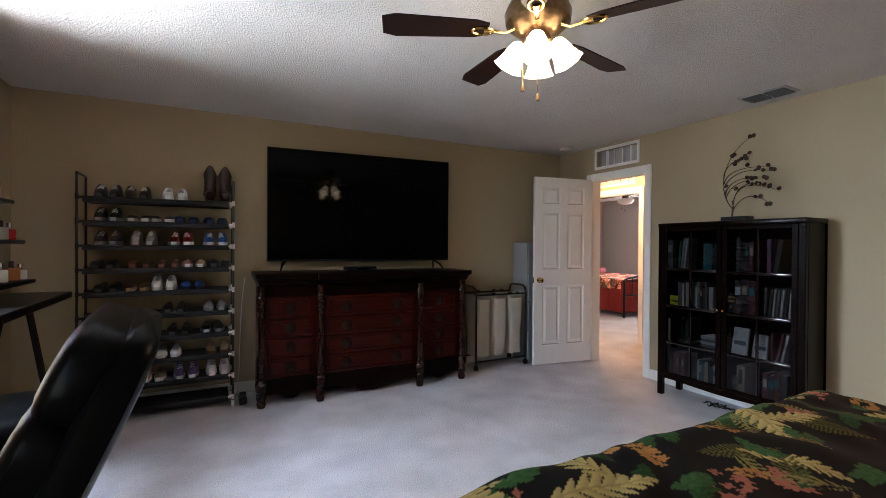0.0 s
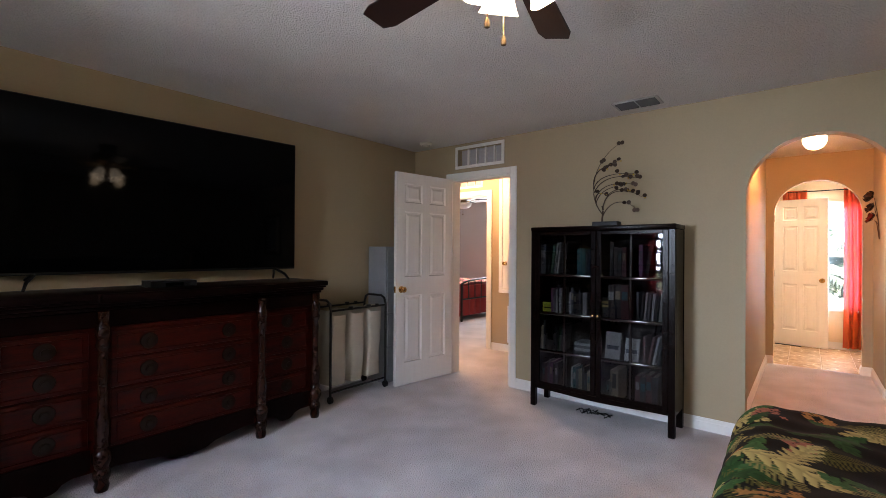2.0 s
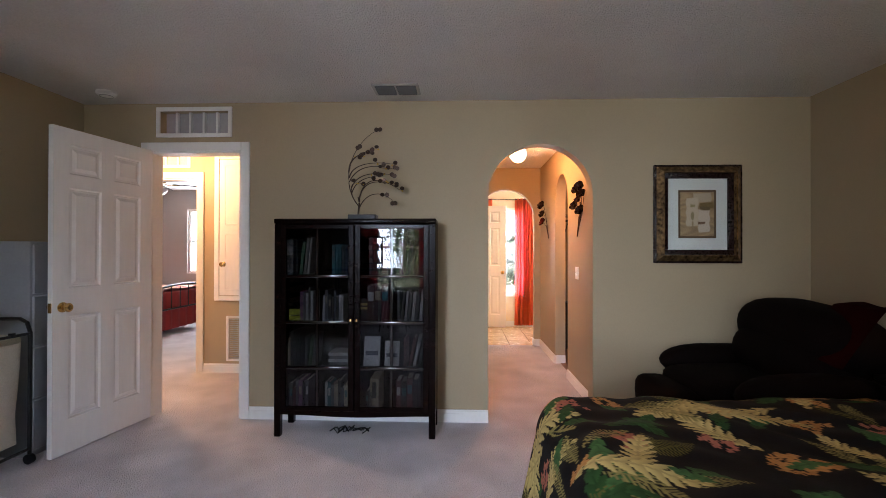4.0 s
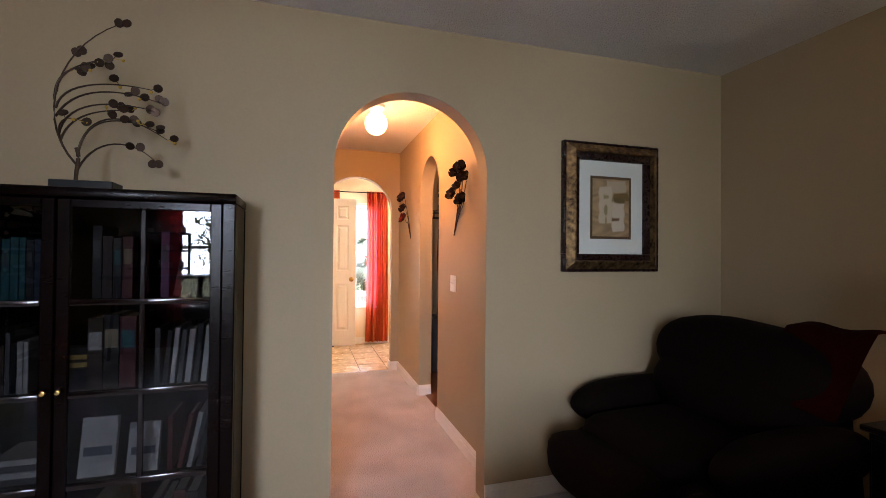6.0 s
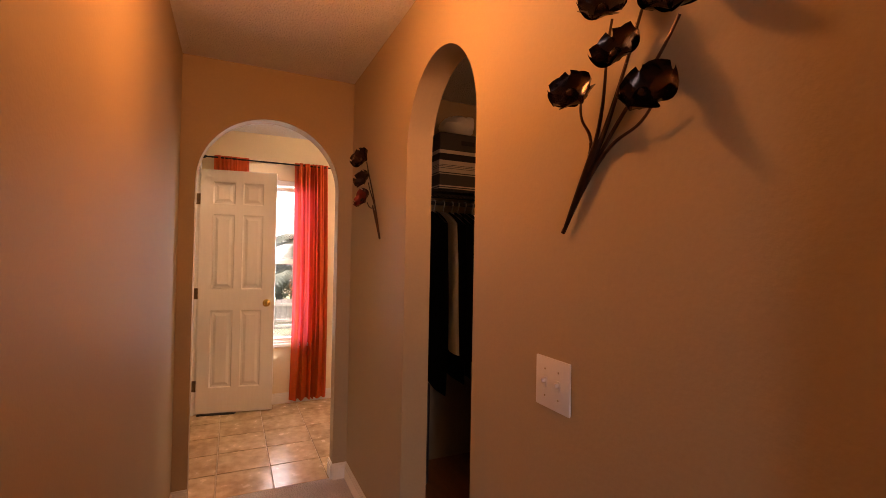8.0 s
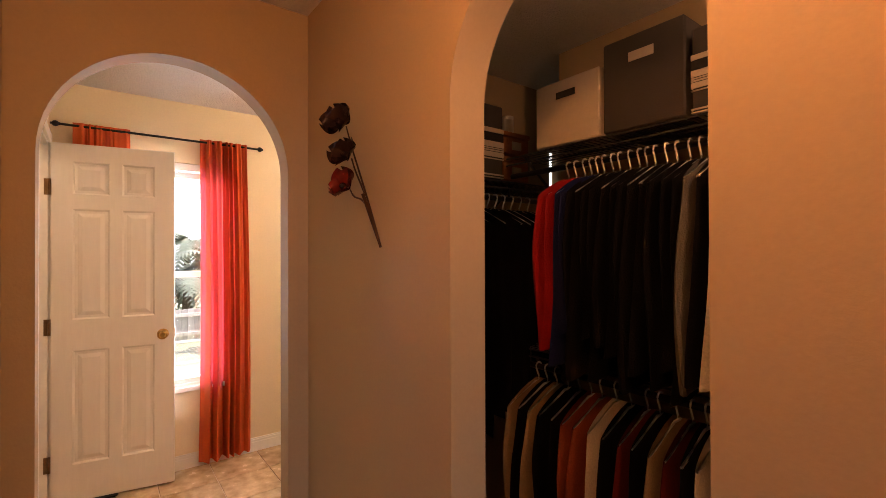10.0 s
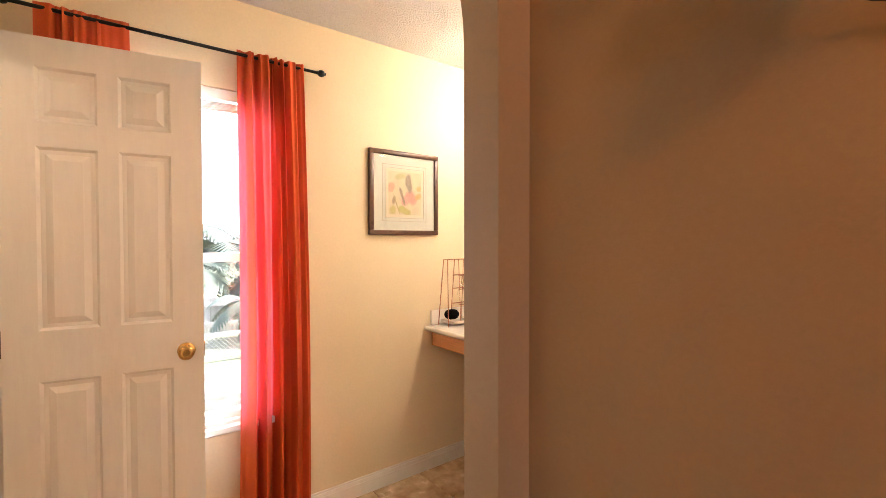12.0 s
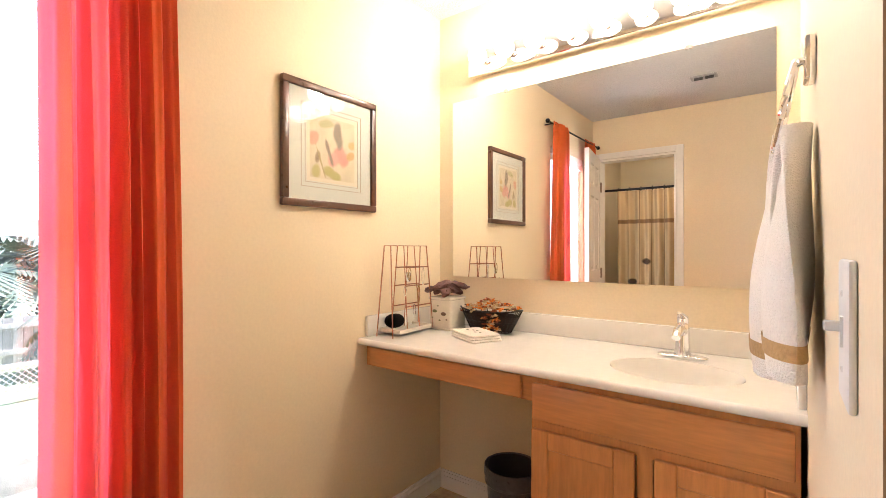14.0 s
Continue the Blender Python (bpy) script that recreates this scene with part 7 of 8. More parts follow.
bk = thing("wire_basket", pose(8.035, -0.605, CT, 0, 0, -6) @ Matrix.Diagonal((1.25, 1.15, 1.12, 1)), "oval black wire basket of dried flowers", "basket")
for z, kx, ky in ((0.008, 0.085, 0.045), (0.045, 0.105, 0.055), (0.085, 0.130, 0.066)):
    bm = bmesh.new()
    bm_tube(bm, [(kx * math.cos(t), ky * math.sin(t), z + 0.012 * (math.cos(t) ** 2 if z > 0.08 else 0)) for t in [i * math.tau / 36 for i in range(37)]], 0.003 if z > 0.08 else 0.002, 6)
    part("hoop", bm, M_BLACK, bk)
for k in range(28):
    t = math.tau * k / 28
    bm = bmesh.new()
    bm_tube(bm, [(0.085 * math.cos(t), 0.045 * math.sin(t), 0.008), (0.105 * math.cos(t), 0.055 * math.sin(t), 0.045), (0.130 * math.cos(t), 0.066 * math.sin(t), 0.085 + 0.012 * math.cos(t) ** 2)], 0.0016, 5)
    part("rib", bm, M_BLACK, bk)
bm = bmesh.new()
bm_sheet(bm, lambda u, v: ((0.083 + 0.038 * v) * math.cos(u * math.tau), (0.043 + 0.018 * v) * math.sin(u * math.tau), 0.010 + 0.062 * v), 32, 5, closed=True)
part("liner", bm, mat("dark_basket_weave", (0.025, 0.015, 0.010), 0.8, var=0.4, grain=150, bump=0.5), bk)
fl = thing("dried_flowers", pose(8.035, -0.605, CT + 0.058), "heap of orange and cream dried flowers in the basket", "dried flowers")
FLW = [mat("dried_orange", (0.85, 0.22, 0.02), 0.8, var=0.35, scale=40, bump=0.2), mat("dried_cream", (0.60, 0.42, 0.22), 0.8, var=0.3, scale=40, bump=0.2), mat("dried_rust", (0.28, 0.07, 0.03), 0.8, var=0.35, scale=40, bump=0.2)]
for k in range(104):
    a, r = rj.uniform(0, math.tau), rj.uniform(0, 1) ** 0.6
    c = Vector((0.155 * r * math.cos(a), 0.076 * r * math.sin(a), 0.028 + 0.040 * (1 - r) + rj.uniform(-0.004, 0.022)))
    if k > 76:
        c = Vector((-0.055 + rj.uniform(-0.035, 0.035), 0.078 + rj.uniform(0, 0.014), rj.uniform(-0.045, 0.03)))
    bm = bmesh.new()
    for q in range(6):
        t = math.tau * q / 6
        m = Matrix.Translation(c) @ Euler((rj.uniform(-0.6, 0.6), rj.uniform(-0.6, 0.6), t)).to_matrix().to_4x4()
        s = rj.uniform(0.011, 0.019)
        vs = [bm.verts.new(m @ Vector(p)) for p in ((0, 0, 0), (s * 0.6, -s * 0.4, s * 0.3), (s, 0, s * 0.35), (s * 0.6, s * 0.4, s * 0.3))]
        bm.faces.new(vs)
    bm_pillow(bm, c.x, c.y, c.z + 0.003, 0.004, 0.004, 0.003, 0.9, 8, 5)
    part("blossom", bm, FLW[k % 3], fl)
M_TERRY = mat("white_terry", (0.86, 0.80, 0.71), 0.95, var=0.06, scale=12, grain=260, bump=0.6, bump_scale=350)
fcl = thing("folded_cloth", pose(8.005, -0.44, CT, 0, 0, -28) @ Matrix.Diagonal((1.2, 1.15, 1, 1)), "folded white embroidered hand cloth on the counter", "cloth")
for i, (sx, sy) in enumerate(((0.085, 0.065), (0.083, 0.063), (0.080, 0.060))):
    bm = bmesh.new()
    bm_pillow(bm, 0.002 * i, 0, 0.0055 + 0.009 * i, sx, sy, 0.0055, 0.25, 24, 6)
    part("fold", bm, M_TERRY, fcl)
for k in range(5):
    bm = bmesh.new()
    bm_pillow(bm, -0.03 + 0.018 * k, 0.012 * math.sin(k * 2), 0.0300, 0.007, 0.004, 0.0012, 0.8, 10, 5)
    part("embroidery", bm, M_SPOT if k % 2 else M_TWIG, fcl)

# towel ring and towel
rg = thing("towel_ring", pose(XA2, 0.15, 1.535), "chrome towel ring on the wall", "towel ring")
box("wall_plate", (0.0, -0.03, -0.035, 0.016, 0.03, 0.035), M_CHROME, rg, 0.004, seg=2)
bm = bmesh.new()
bm_tube(bm, [(0.012, 0, 0), (0.026, 0, 0)], 0.008, 10)
part("post", bm, M_CHROME, rg)
bm = bmesh.new()
bm_tube(bm, [(0.026 + 0.03 * (1 - math.cos(t)) * 0.5, 0.072 * math.sin(t), -0.075 + 0.075 * math.cos(t)) for t in [i * math.tau / 32 for i in range(33)]], 0.005, 8)
part("ring", bm, M_CHROME, rg)
M_TRIM = mat("gold_towel_trim", (0.42, 0.26, 0.10), 0.8, var=0.2, grain=200, bump=0.3)
tw = thing("hand_towel", pose(XA2 + 0.030, 0.15, 0.965), "white hand towel with gold bands hanging from the ring", "towel")


def towel(dx, w0, w1, y_off, z_bot):
    def p(u, v):
        a = u * math.tau
        z = z_bot + (0.455 - z_bot) * v
        w = w1 + (w0 - w1) * v ** 2.2
        t = 0.024 + 0.005 * math.sin(6 * v)
        return (dx * (1 - v ** 4) + t * math.cos(a) + 0.007 * math.sin(2.5 * a + 5 * v), y_off * (1 - v ** 3) + w * math.sin(a) + 0.006 * math.sin(4 * v + a), z)
    return p


for dx, y_off, zb in ((0.030, -0.06, 0.035), (0.006, 0.10, 0.070)):
    bm = bmesh.new()
    g = bm_sheet(bm, towel(dx, 0.062, 0.125, y_off, zb), 32, 24, closed=True)
    bm.faces.new([r[0] for r in g]), bm.faces.new([r[-1] for r in g])
    half = part("drape", bm, M_TERRY, tw)
    bm = bmesh.new()
    f = towel(dx, 0.0638, 0.1268, y_off, zb)
    band = lambda u, v: Vector(f(u, 0.075 + 0.06 * v)) + 0.002 * Vector((math.cos(u * math.tau), math.sin(u * math.tau), 0))
    bm_sheet(bm, band, 32, 3, closed=True)
    part("band", bm, M_TRIM, half, "woven gold band")

# trash can and scale
tc = thing("trash_can", pose(7.88, -0.52, 0), "small dark grey plastic trash can under the counter", "trash can")
bm = bmesh.new()
bm_lathe(bm, [(0, 0.0), (0.085, 0.0), (0.107, 0.305), (0.112, 0.315), (0.112, 0.325), (0.104, 0.325), (0.082, 0.01), (0, 0.01)], 28)
part("bin", bm, mat("dark_grey_plastic", (0.03, 0.03, 0.034), 0.4, var=0.15, bump=0.03), tc)
bm = bmesh.new()
bm_lathe(bm, [(0.101, 0.20), (0.109, 0.320), (0.114, 0.328), (0.116, 0.295), (0.111, 0.275), (0.114, 0.265), (0.1105, 0.260)], 28)
for v in bm.verts:
    v.co.xy *= 1 + 0.02 * noise.noise(v.co * 40)
part("liner_bag", bm, mat("grey_bag_film", (0.10, 0.10, 0.11), 0.3, var=0.2, bump=0.3), tc)
bs = thing("bathroom_scale", pose(7.93, -0.30, 0), "white bathroom scale on the tiled floor", "bathroom scale")
box("platform", (-0.14, -0.13, 0.008, 0.14, 0.13, 0.035), M_WHITE_PLASTIC, bs, 0.008, seg=2)
box("display", (-0.03, 0.07, 0.035, 0.03, 0.11, 0.037), M_SCREEN, bs)
for sx in (-1, 1):
    for sy in (-1, 1):
        box("foot", (sx * 0.11 - 0.01, sy * 0.10 - 0.01, -0.003, sx * 0.11 + 0.01, sy * 0.10 + 0.01, 0.01), M_BLACK_PLASTIC, bs)

# ---- shower room ----
M_SHOWER = printed("printed_shower_cloth", 0.8)
sh = thing("shower_curtain", pose(7.95, 2.75, 0.12), "tan shower curtain printed with plank lines and dark motifs", "shower curtain")


def shower_mesh():
    W, H = 1.1, 1.75
    nx, nz = 200, 160
    u, v = np.meshgrid(np.linspace(0, 1, nx), np.linspace(0, 1, nz), indexing="ij")
    P = np.stack([(u - 0.5) * W, 0.03 * np.sin(u * 11 * math.tau + np.sin(3 * v)) * (1.1 - 0.3 * v), v * H], -1).reshape(-1, 3)
    idx = np.arange(nx * nz).reshape(nx, nz)
    F = np.stack([idx[:-1, :-1], idx[1:, :-1], idx[1:, 1:], idx[:-1, 1:]], -1).reshape(-1, 4)
    col = np.ones((nx, nz, 3)) * np.array((0.48, 0.33, 0.17))
    plank = np.floor(u * 9)
    col *= (0.72 + 0.4 * ((np.sin(plank * 12.9) * 43.7) % 1))[..., None]
    col[((u * 9) % 1) < 0.05] = (0.16, 0.09, 0.04)
    col[np.abs(v - 0.80) < 0.012] = (0.20, 0.11, 0.05)
    for cx, cz in ((0.72, 0.55), (0.35, 0.62), (0.55, 0.35), (0.2, 0.4), (0.85, 0.42)):
        col = blob(col, u, v, cx, cz, 0.05, 0.025, (0.05, 0.03, 0.02))
    me = bpy.data.meshes.new("cloth")
    me.from_pydata(P.tolist(), [], F.tolist())
    at = me.color_attributes.new("print", "FLOAT_COLOR", "POINT")
    at.data.foreach_set("color", np.concatenate([col.reshape(-1, 3), np.ones((nx * nz, 1))], 1).astype(np.float32).ravel())
    me.polygons.foreach_set("use_smooth", [True] * len(me.polygons))
    me.materials.append(M_SHOWER)
    return me


cloth = new("cloth", shower_mesh())
cloth.parent = sh
for k in range(10):
    bm = bmesh.new()
    x = -0.53 + k * 0.118
    bm_tube(bm, [(x, 0.022 * math.sin(t), 1.765 + 0.022 * math.cos(t)) for t in [i * math.tau / 12 for i in range(13)]], 0.003, 5)
    part("hook", bm, M_BLACK, sh)
sr = thing("shower_rod", pose(8.0, 2.75, 1.885), "black shower curtain rod between the walls", "shower rod")
bm = bmesh.new()
bm_tube(bm, [(-0.70, 0, 0), (0.70, 0, 0)], 0.013, 12)
part("rod", bm, M_BLACK, sr)
for s in (-1, 1):
    bm = bmesh.new()
    bm_tube(bm, [(s * 0.70, 0, 0), (s * 0.68, 0, 0)], 0.03, 14)
    part("flange", bm, M_BLACK, sr)
tb = thing("towel_bar", pose(8.70, 2.35, 1.25), "black towel bar on the shower room wall", "towel bar")
bm = bmesh.new()
bm_tube(bm, [(-0.06, -0.27, 0), (-0.06, 0.27, 0)], 0.008, 10)
part("bar", bm, M_BLACK, tb)
for s in (-1, 1):
    bm = bmesh.new()
    bm_tube(bm, [(-0.065, s * 0.26, 0), (0, s * 0.26, 0)], 0.009, 8)
    part("bracket", bm, M_BLACK, tb)
for y, w, L, cm, words in ((-0.10, 0.15, 0.62, M_TERRY, "white bath towel"), (0.10, 0.10, 0.36, mat("teal_terry", (0.12, 0.24, 0.24), 0.95, var=0.1, grain=250, bump=0.5), "teal towel"), (0.02, 0.09, 0.26, M_TERRY, "white embroidered towel"), (-0.04, 0.05, 0.34, mat("rust_terry", (0.42, 0.12, 0.05), 0.95, var=0.1, grain=250, bump=0.5), "rust towel")):
    t = thing("bath_towel", pose(8.64, 2.35 + y, 1.25), words + " folded over the towel bar", "towel", "towels on the bar")
    bm = bmesh.new()
    off = 0.010 + 0.006 * (0.7 - L)  * 4
    bm_sheet(bm, lambda u, v: ((-off if v < 0.5 else off) * min(1, abs(v - 0.5) * 20) + 0.004 * math.sin(u * 14), (u - 0.5) * 2 * w, off * 0.9 - L * abs(v - 0.5) * 2), 16, 40)
    part("cloth", bm, cm, t)
sg = thing("wall_plaque", pose(8.698, 2.30, 1.62), "small tan wooden wall plaque", "wall plaque")
box("board", (-0.018, -0.12, 0, 0, 0.12, 0.10), M_OAK, sg, 0.003)
box("edge", (-0.022, -0.13, -0.012, 0, 0.13, 0.0), M_DARKWOOD, sg, 0.002)
M_DOME = mat("lit_dome_glass", (0.9, 0.85, 0.75), 0.3, var=0.02, bump=0, emit=(1.0, 0.78, 0.5), strength=2.0)


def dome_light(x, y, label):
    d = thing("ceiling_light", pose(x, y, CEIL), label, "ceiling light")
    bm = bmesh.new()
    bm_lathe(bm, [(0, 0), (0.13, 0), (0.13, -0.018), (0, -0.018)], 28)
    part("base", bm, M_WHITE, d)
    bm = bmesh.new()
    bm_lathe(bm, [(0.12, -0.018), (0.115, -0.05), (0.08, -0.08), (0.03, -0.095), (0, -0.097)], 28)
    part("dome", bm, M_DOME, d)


# ---- vestibule ----
# unseen fixture, inferred from the lit closet ceiling and boxes
dome_light(5.0, 0.25, "unseen small dome ceiling light inferred for the closet, lit")
lamp("closet_bulb", "POINT", pose(5.0, 0.25, CEIL - 0.16), 4.5, (1.0, 0.52, 0.25), 0.06)
# no fixture in view here: dome and bulb added to brighten the shower room
dome_light(7.75, 2.3, "unseen dome ceiling light added to brighten the shower room")
lamp("shower_fill", "POINT", pose(7.75, 2.3, CEIL - 0.16), 3.5, (1.0, 0.78, 0.52), 0.06)
# fixture out of view, inferred from the warm light on the vestibule walls
dome_light(4.75, 4.75, "unseen dome ceiling light inferred for the vestibule, lit")
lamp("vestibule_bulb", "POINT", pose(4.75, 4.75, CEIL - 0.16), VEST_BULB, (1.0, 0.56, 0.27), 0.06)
hc = thing("closet_hatch", pose(VX, 4.02, 0.78), "white panelled closet hatch door with a brass knob", "hatch door", "", "structure")
bm = bmesh.new()
for a, b, c, d in ((-0.36, -0.31, -0.03, 1.50), (0.29, 0.34, -0.03, 1.50), (-0.31, 0.29, -0.03, 0.02), (-0.31, 0.29, 1.45, 1.50)):
    bm_box(bm, -0.016, a, c, 0, b, d, 0.003)
part("casing", bm, M_WHITE, hc)
box("leaf", (-0.012, -0.305, 0.025, 0, 0.285, 1.445), M_DOOR, hc, 0.002)
for z0, z1 in ((0.08, 0.66), (0.76, 1.38)):
    box("raised_panel", (-0.018, -0.24, z0, -0.011, 0.22, z1), M_DOOR, hc, 0.005)
bm = bmesh.new()
bm_lathe(bm, [(0, 0), (0.026, 0), (0.020, 0.008), (0.009, 0.012), (0.009, 0.03), (0.022, 0.038), (0.025, 0.05), (0.012, 0.058), (0, 0.058)], 18, (-0.012, 0.235, 0.35), Matrix.Rotation(radians(-90), 4, "Y"))
part("knob", bm, M_BRASS, hc)
rgr = thing("return_grille", pose(VX, 3.92, 0.12), "white louvred return air grille low on the wall", "air grille")
bm = bmesh.new()
for a, b, c, d in ((-0.31, -0.285, 0, 0.47), (0.285, 0.31, 0, 0.47), (-0.285, 0.285, 0, 0.025), (-0.285, 0.285, 0.445, 0.47)):
    bm_box(bm, -0.012, a, c, 0, b, d, 0.002)
part("grille_frame", bm, M_WHITE, rgr)
for i in range(20):
    bm = bmesh.new()
    bm_box(bm, -0.007, -0.285, -0.0012, 0.007, 0.285, 0.0012)
    bmesh.ops.transform(bm, matrix=Matrix.Translation((-0.006, 0, 0.035 + 0.021 * i)) @ Matrix.Rotation(radians(-35), 4, "Y"), verts=bm.verts)
    part("louvre", bm, M_VENT, rgr)

# ---- guest room ----
M_REDSKIRT = mat("dark_red_cotton", (0.20, 0.012, 0.010), 0.85, var=0.15, grain=160, bump=0.25)
gb = thing("guest_bed", pose(7.65, 7.15, 0), "iron guest bed with a red skirt", "bed")
box("mattress", (-0.72, -0.98, 0.35, 0.72, 1.0, 0.66), M_REDSKIRT, gb, 0.04, seg=2)
bm = bmesh.new()
bm_sheet(bm, lambda u, v: (-0.735 - 0.012 * math.sin(60 * u), -1.0 + 2.0 * u, 0.09 + 0.55 * v), 60, 4)
part("skirt_side", bm, M_REDSKIRT, gb)
bm = bmesh.new()
bm_sheet(bm, lambda u, v: (-0.73 + 1.46 * u, -1.0 - 0.012 * math.sin(50 * u), 0.09 + 0.55 * v), 50, 4)
part("skirt_foot", bm, M_REDSKIRT, gb)
for x in (-0.74, 0.74):
    for y, h in ((-1.03, 0.68), (1.03, 1.15)):
        bm = bmesh.new()
        bm_tube(bm, [(x, y, 0), (x, y, h)], 0.022, 10)
        part("post", bm, M_BLACK, gb)
for y, h in ((-1.03, 0.68), (1.03, 1.15)):
    bm = bmesh.new()
    bm_tube(bm, bez((-0.74, y, h), (-0.6, y, h + 0.10), (0.6, y, h + 0.10), (0.74, y, h)), 0.018, 8)
    bm_tube(bm, [(-0.74, y, 0.40), (0.74, y, 0.40)], 0.014, 8)
    part("arch_rail", bm, M_BLACK, gb)
    for k in range(6):
        bm = bmesh.new()
        bm_tube(bm, [(-0.53 + 0.21 * k, y, 0.40), (-0.53 + 0.21 * k, y, h + 0.05)], 0.007, 6)
        part("spindle", bm, M_BLACK, gb)


def guest_quilt():
    xs, ys = np.arange(-0.86, 0.86, 0.014), np.arange(-0.97, 0.75, 0.014)
    X, Y = np.meshgrid(xs, ys, indexing="ij")
    over = np.clip(np.abs(X) - 0.72, 0, None)
    Z = 0.69 - over * 1.3 + 0.010 * np.sin(9 * X + 3 * Y)
    P = np.stack([np.clip(X, -0.755, 0.755), Y, Z], -1).reshape(-1, 3)
    nx, ny = X.shape
    idx = np.arange(nx * ny).reshape(nx, ny)
    F = np.stack([idx[:-1, :-1], idx[1:, :-1], idx[1:, 1:], idx[:-1, 1:]], -1).reshape(-1, 4)
    me = bpy.data.meshes.new("guest_quilt")
    me.from_pydata(P.tolist(), [], F.tolist())
    at = me.color_attributes.new("print", "FLOAT_COLOR", "POINT")
    C = leaf_print(X, Y, 31)
    C = C * np.array((3.0, 1.6, 2.6)) + np.array((0.10, 0.012, 0.02))
    at.data.foreach_set("color", np.concatenate([C.reshape(-1, 3), np.ones((nx * ny, 1))], 1).astype(np.float32).ravel())
    me.polygons.foreach_set("use_smooth", [True] * len(me.polygons))
    me.materials.append(M_QUILT)
    return me


q = new("quilt", guest_quilt())
q.matrix_basis = pose(7.65, 7.15, 0)
tagged(q, "dark floral quilt spread over the guest bed", "quilt")
for x in (-0.36, 0.36):
    pl = thing("pillow", pose(7.65 + x, 7.93, 0.66), "dusky pink pillow at the bed's head", "pillow", "pillows on the guest bed")
    bm = bmesh.new()
    bm_pillow(bm, 0, 0, 0.085, 0.30, 0.18, 0.085, 0.5, 24, 10)
    part("case", bm, mat("dusky_pink_cotton", (0.30, 0.06, 0.07), 0.9, var=0.1, bump=0.2), pl)
gf = ceiling_fan(pose(6.72, 5.95, CEIL - 0.055), 20, "bronze ceiling fan with dark blades and a glass bowl", M_WHITE_PLASTIC, 0)
bm = bmesh.new()
bm_lathe(bm, [(0.05, -0.20), (0.14, -0.225), (0.135, -0.26), (0.10, -0.295), (0.05, -0.312), (0, -0.316)], 28)
part("glass_bowl", bm, mat("frosted_bowl_glass", (0.75, 0.72, 0.68), 0.3, var=0.03, bump=0), gf, "frosted glass bowl")
window_unit("window_5", 8.93, 8.99, 5.9, 6.85, 0.85, 2.05, "white sash window in the guest room", out=1)
lamp("sky_light_guest", "AREA", look((8.97, 6.375, 1.45), (6.0, 6.375, 1.2)), 20.0, (0.85, 0.92, 1.0), 0.9, 1.15)

# ---- garden ----
M_GRASS = mat("dry_lawn", (0.30, 0.33, 0.20), 0.9, var=0.35, scale=1.5, grain=40, bump=0.6)
M_FENCE = mat("weathered_fence_board", (0.58, 0.54, 0.50), 0.85, var=0.3, scale=2, grain=30, bump=0.3, stretch=(6, 6, 1), random_hue=0.25)
M_DECK = mat("weathered_deck_board", (0.50, 0.49, 0.48), 0.85, var=0.25, scale=2, grain=30, bump=0.3, stretch=(1, 6, 6), random_hue=0.2)
M_PALM = mat("palm_frond", (0.19, 0.24, 0.18), 0.5, var=0.35, scale=3, grain=20, bump=0.1)
M_TRUNK = mat("palm_trunk", (0.16, 0.12, 0.08), 0.9, var=0.4, scale=6, grain=30, bump=0.6)
G = -0.9
bm = bmesh.new()
ring0 = [bm.verts.new((4 + 12.0 * math.cos(math.tau * k / 64), 3.5 + 12.0 * math.sin(math.tau * k / 64), G)) for k in range(64)]
ring1 = [bm.verts.new((4 + 900.0 * math.cos(math.tau * k / 64), 3.5 + 900.0 * math.sin(math.tau * k / 64), G)) for k in range(64)]
bm.faces.new(ring0)
for k in range(64):
    bm.faces.new((ring0[k], ring0[(k + 1) % 64], ring1[(k + 1) % 64], ring1[k]))
structure("ground", bm, M_GRASS, "dry lawn round the house", "ground")
bm = bmesh.new()
for a in ((XW - 0.15, YS - 0.3, 9.1, 8.7),):
    bm_box(bm, a[0], a[1], G, a[2], a[3], -0.15)
structure("foundation", bm, mat("foundation_render", (0.45, 0.43, 0.40), 0.9, var=0.15), "rendered house foundation", "foundation")
fe = thing("fence", pose(18.2, -1.0, G), "weathered wooden board fence across the garden", "fence")
fm = None
for k in range(76):
    if fm is None:
        b = box("board", (-0.01, -0.068, 0.0, 0.01, 0.068, 0.86), M_FENCE, fe)
        fm = b.data
    else:
        b = new("board", fm)
        b.parent = fe
    b.matrix_basis = pose(0, -5.3 + 0.142 * k, 0.02 * ((k * 7) % 3) * 0.3)
for z in (0.2, 0.68):
    box("rail", (-0.05, -5.4, z, -0.011, 5.5, z + 0.08), M_FENCE, fe)
lf = thing("lattice_fence", pose(15.4, -0.9, G), "low white lattice fence in front of the boards", "fence")
for z in (0.08, 0.50):
    box("rail", (-0.015, -4.5, z, 0.015, 4.5, z + 0.045), M_WHITE, lf)
for y in (-4.5, -3.0, -1.5, 0.0, 1.5, 3.0, 4.5):
    box("post", (-0.03, y - 0.03, 0.0, 0.03, y + 0.03, 0.60), M_WHITE, lf)
bm = bmesh.new()
for k in range(110):
    y = -4.5 + 0.08 * k
    bm_tube(bm, [(-0.006, y, 0.12), (-0.006, y + 0.38, 0.50)], 0.004, 4)
    bm_tube(bm, [(0.006, y + 0.38, 0.12), (0.006, y, 0.50)], 0.004, 4)
tagged(part("lattice", bm, M_WHITE, lf), kind="stuff")
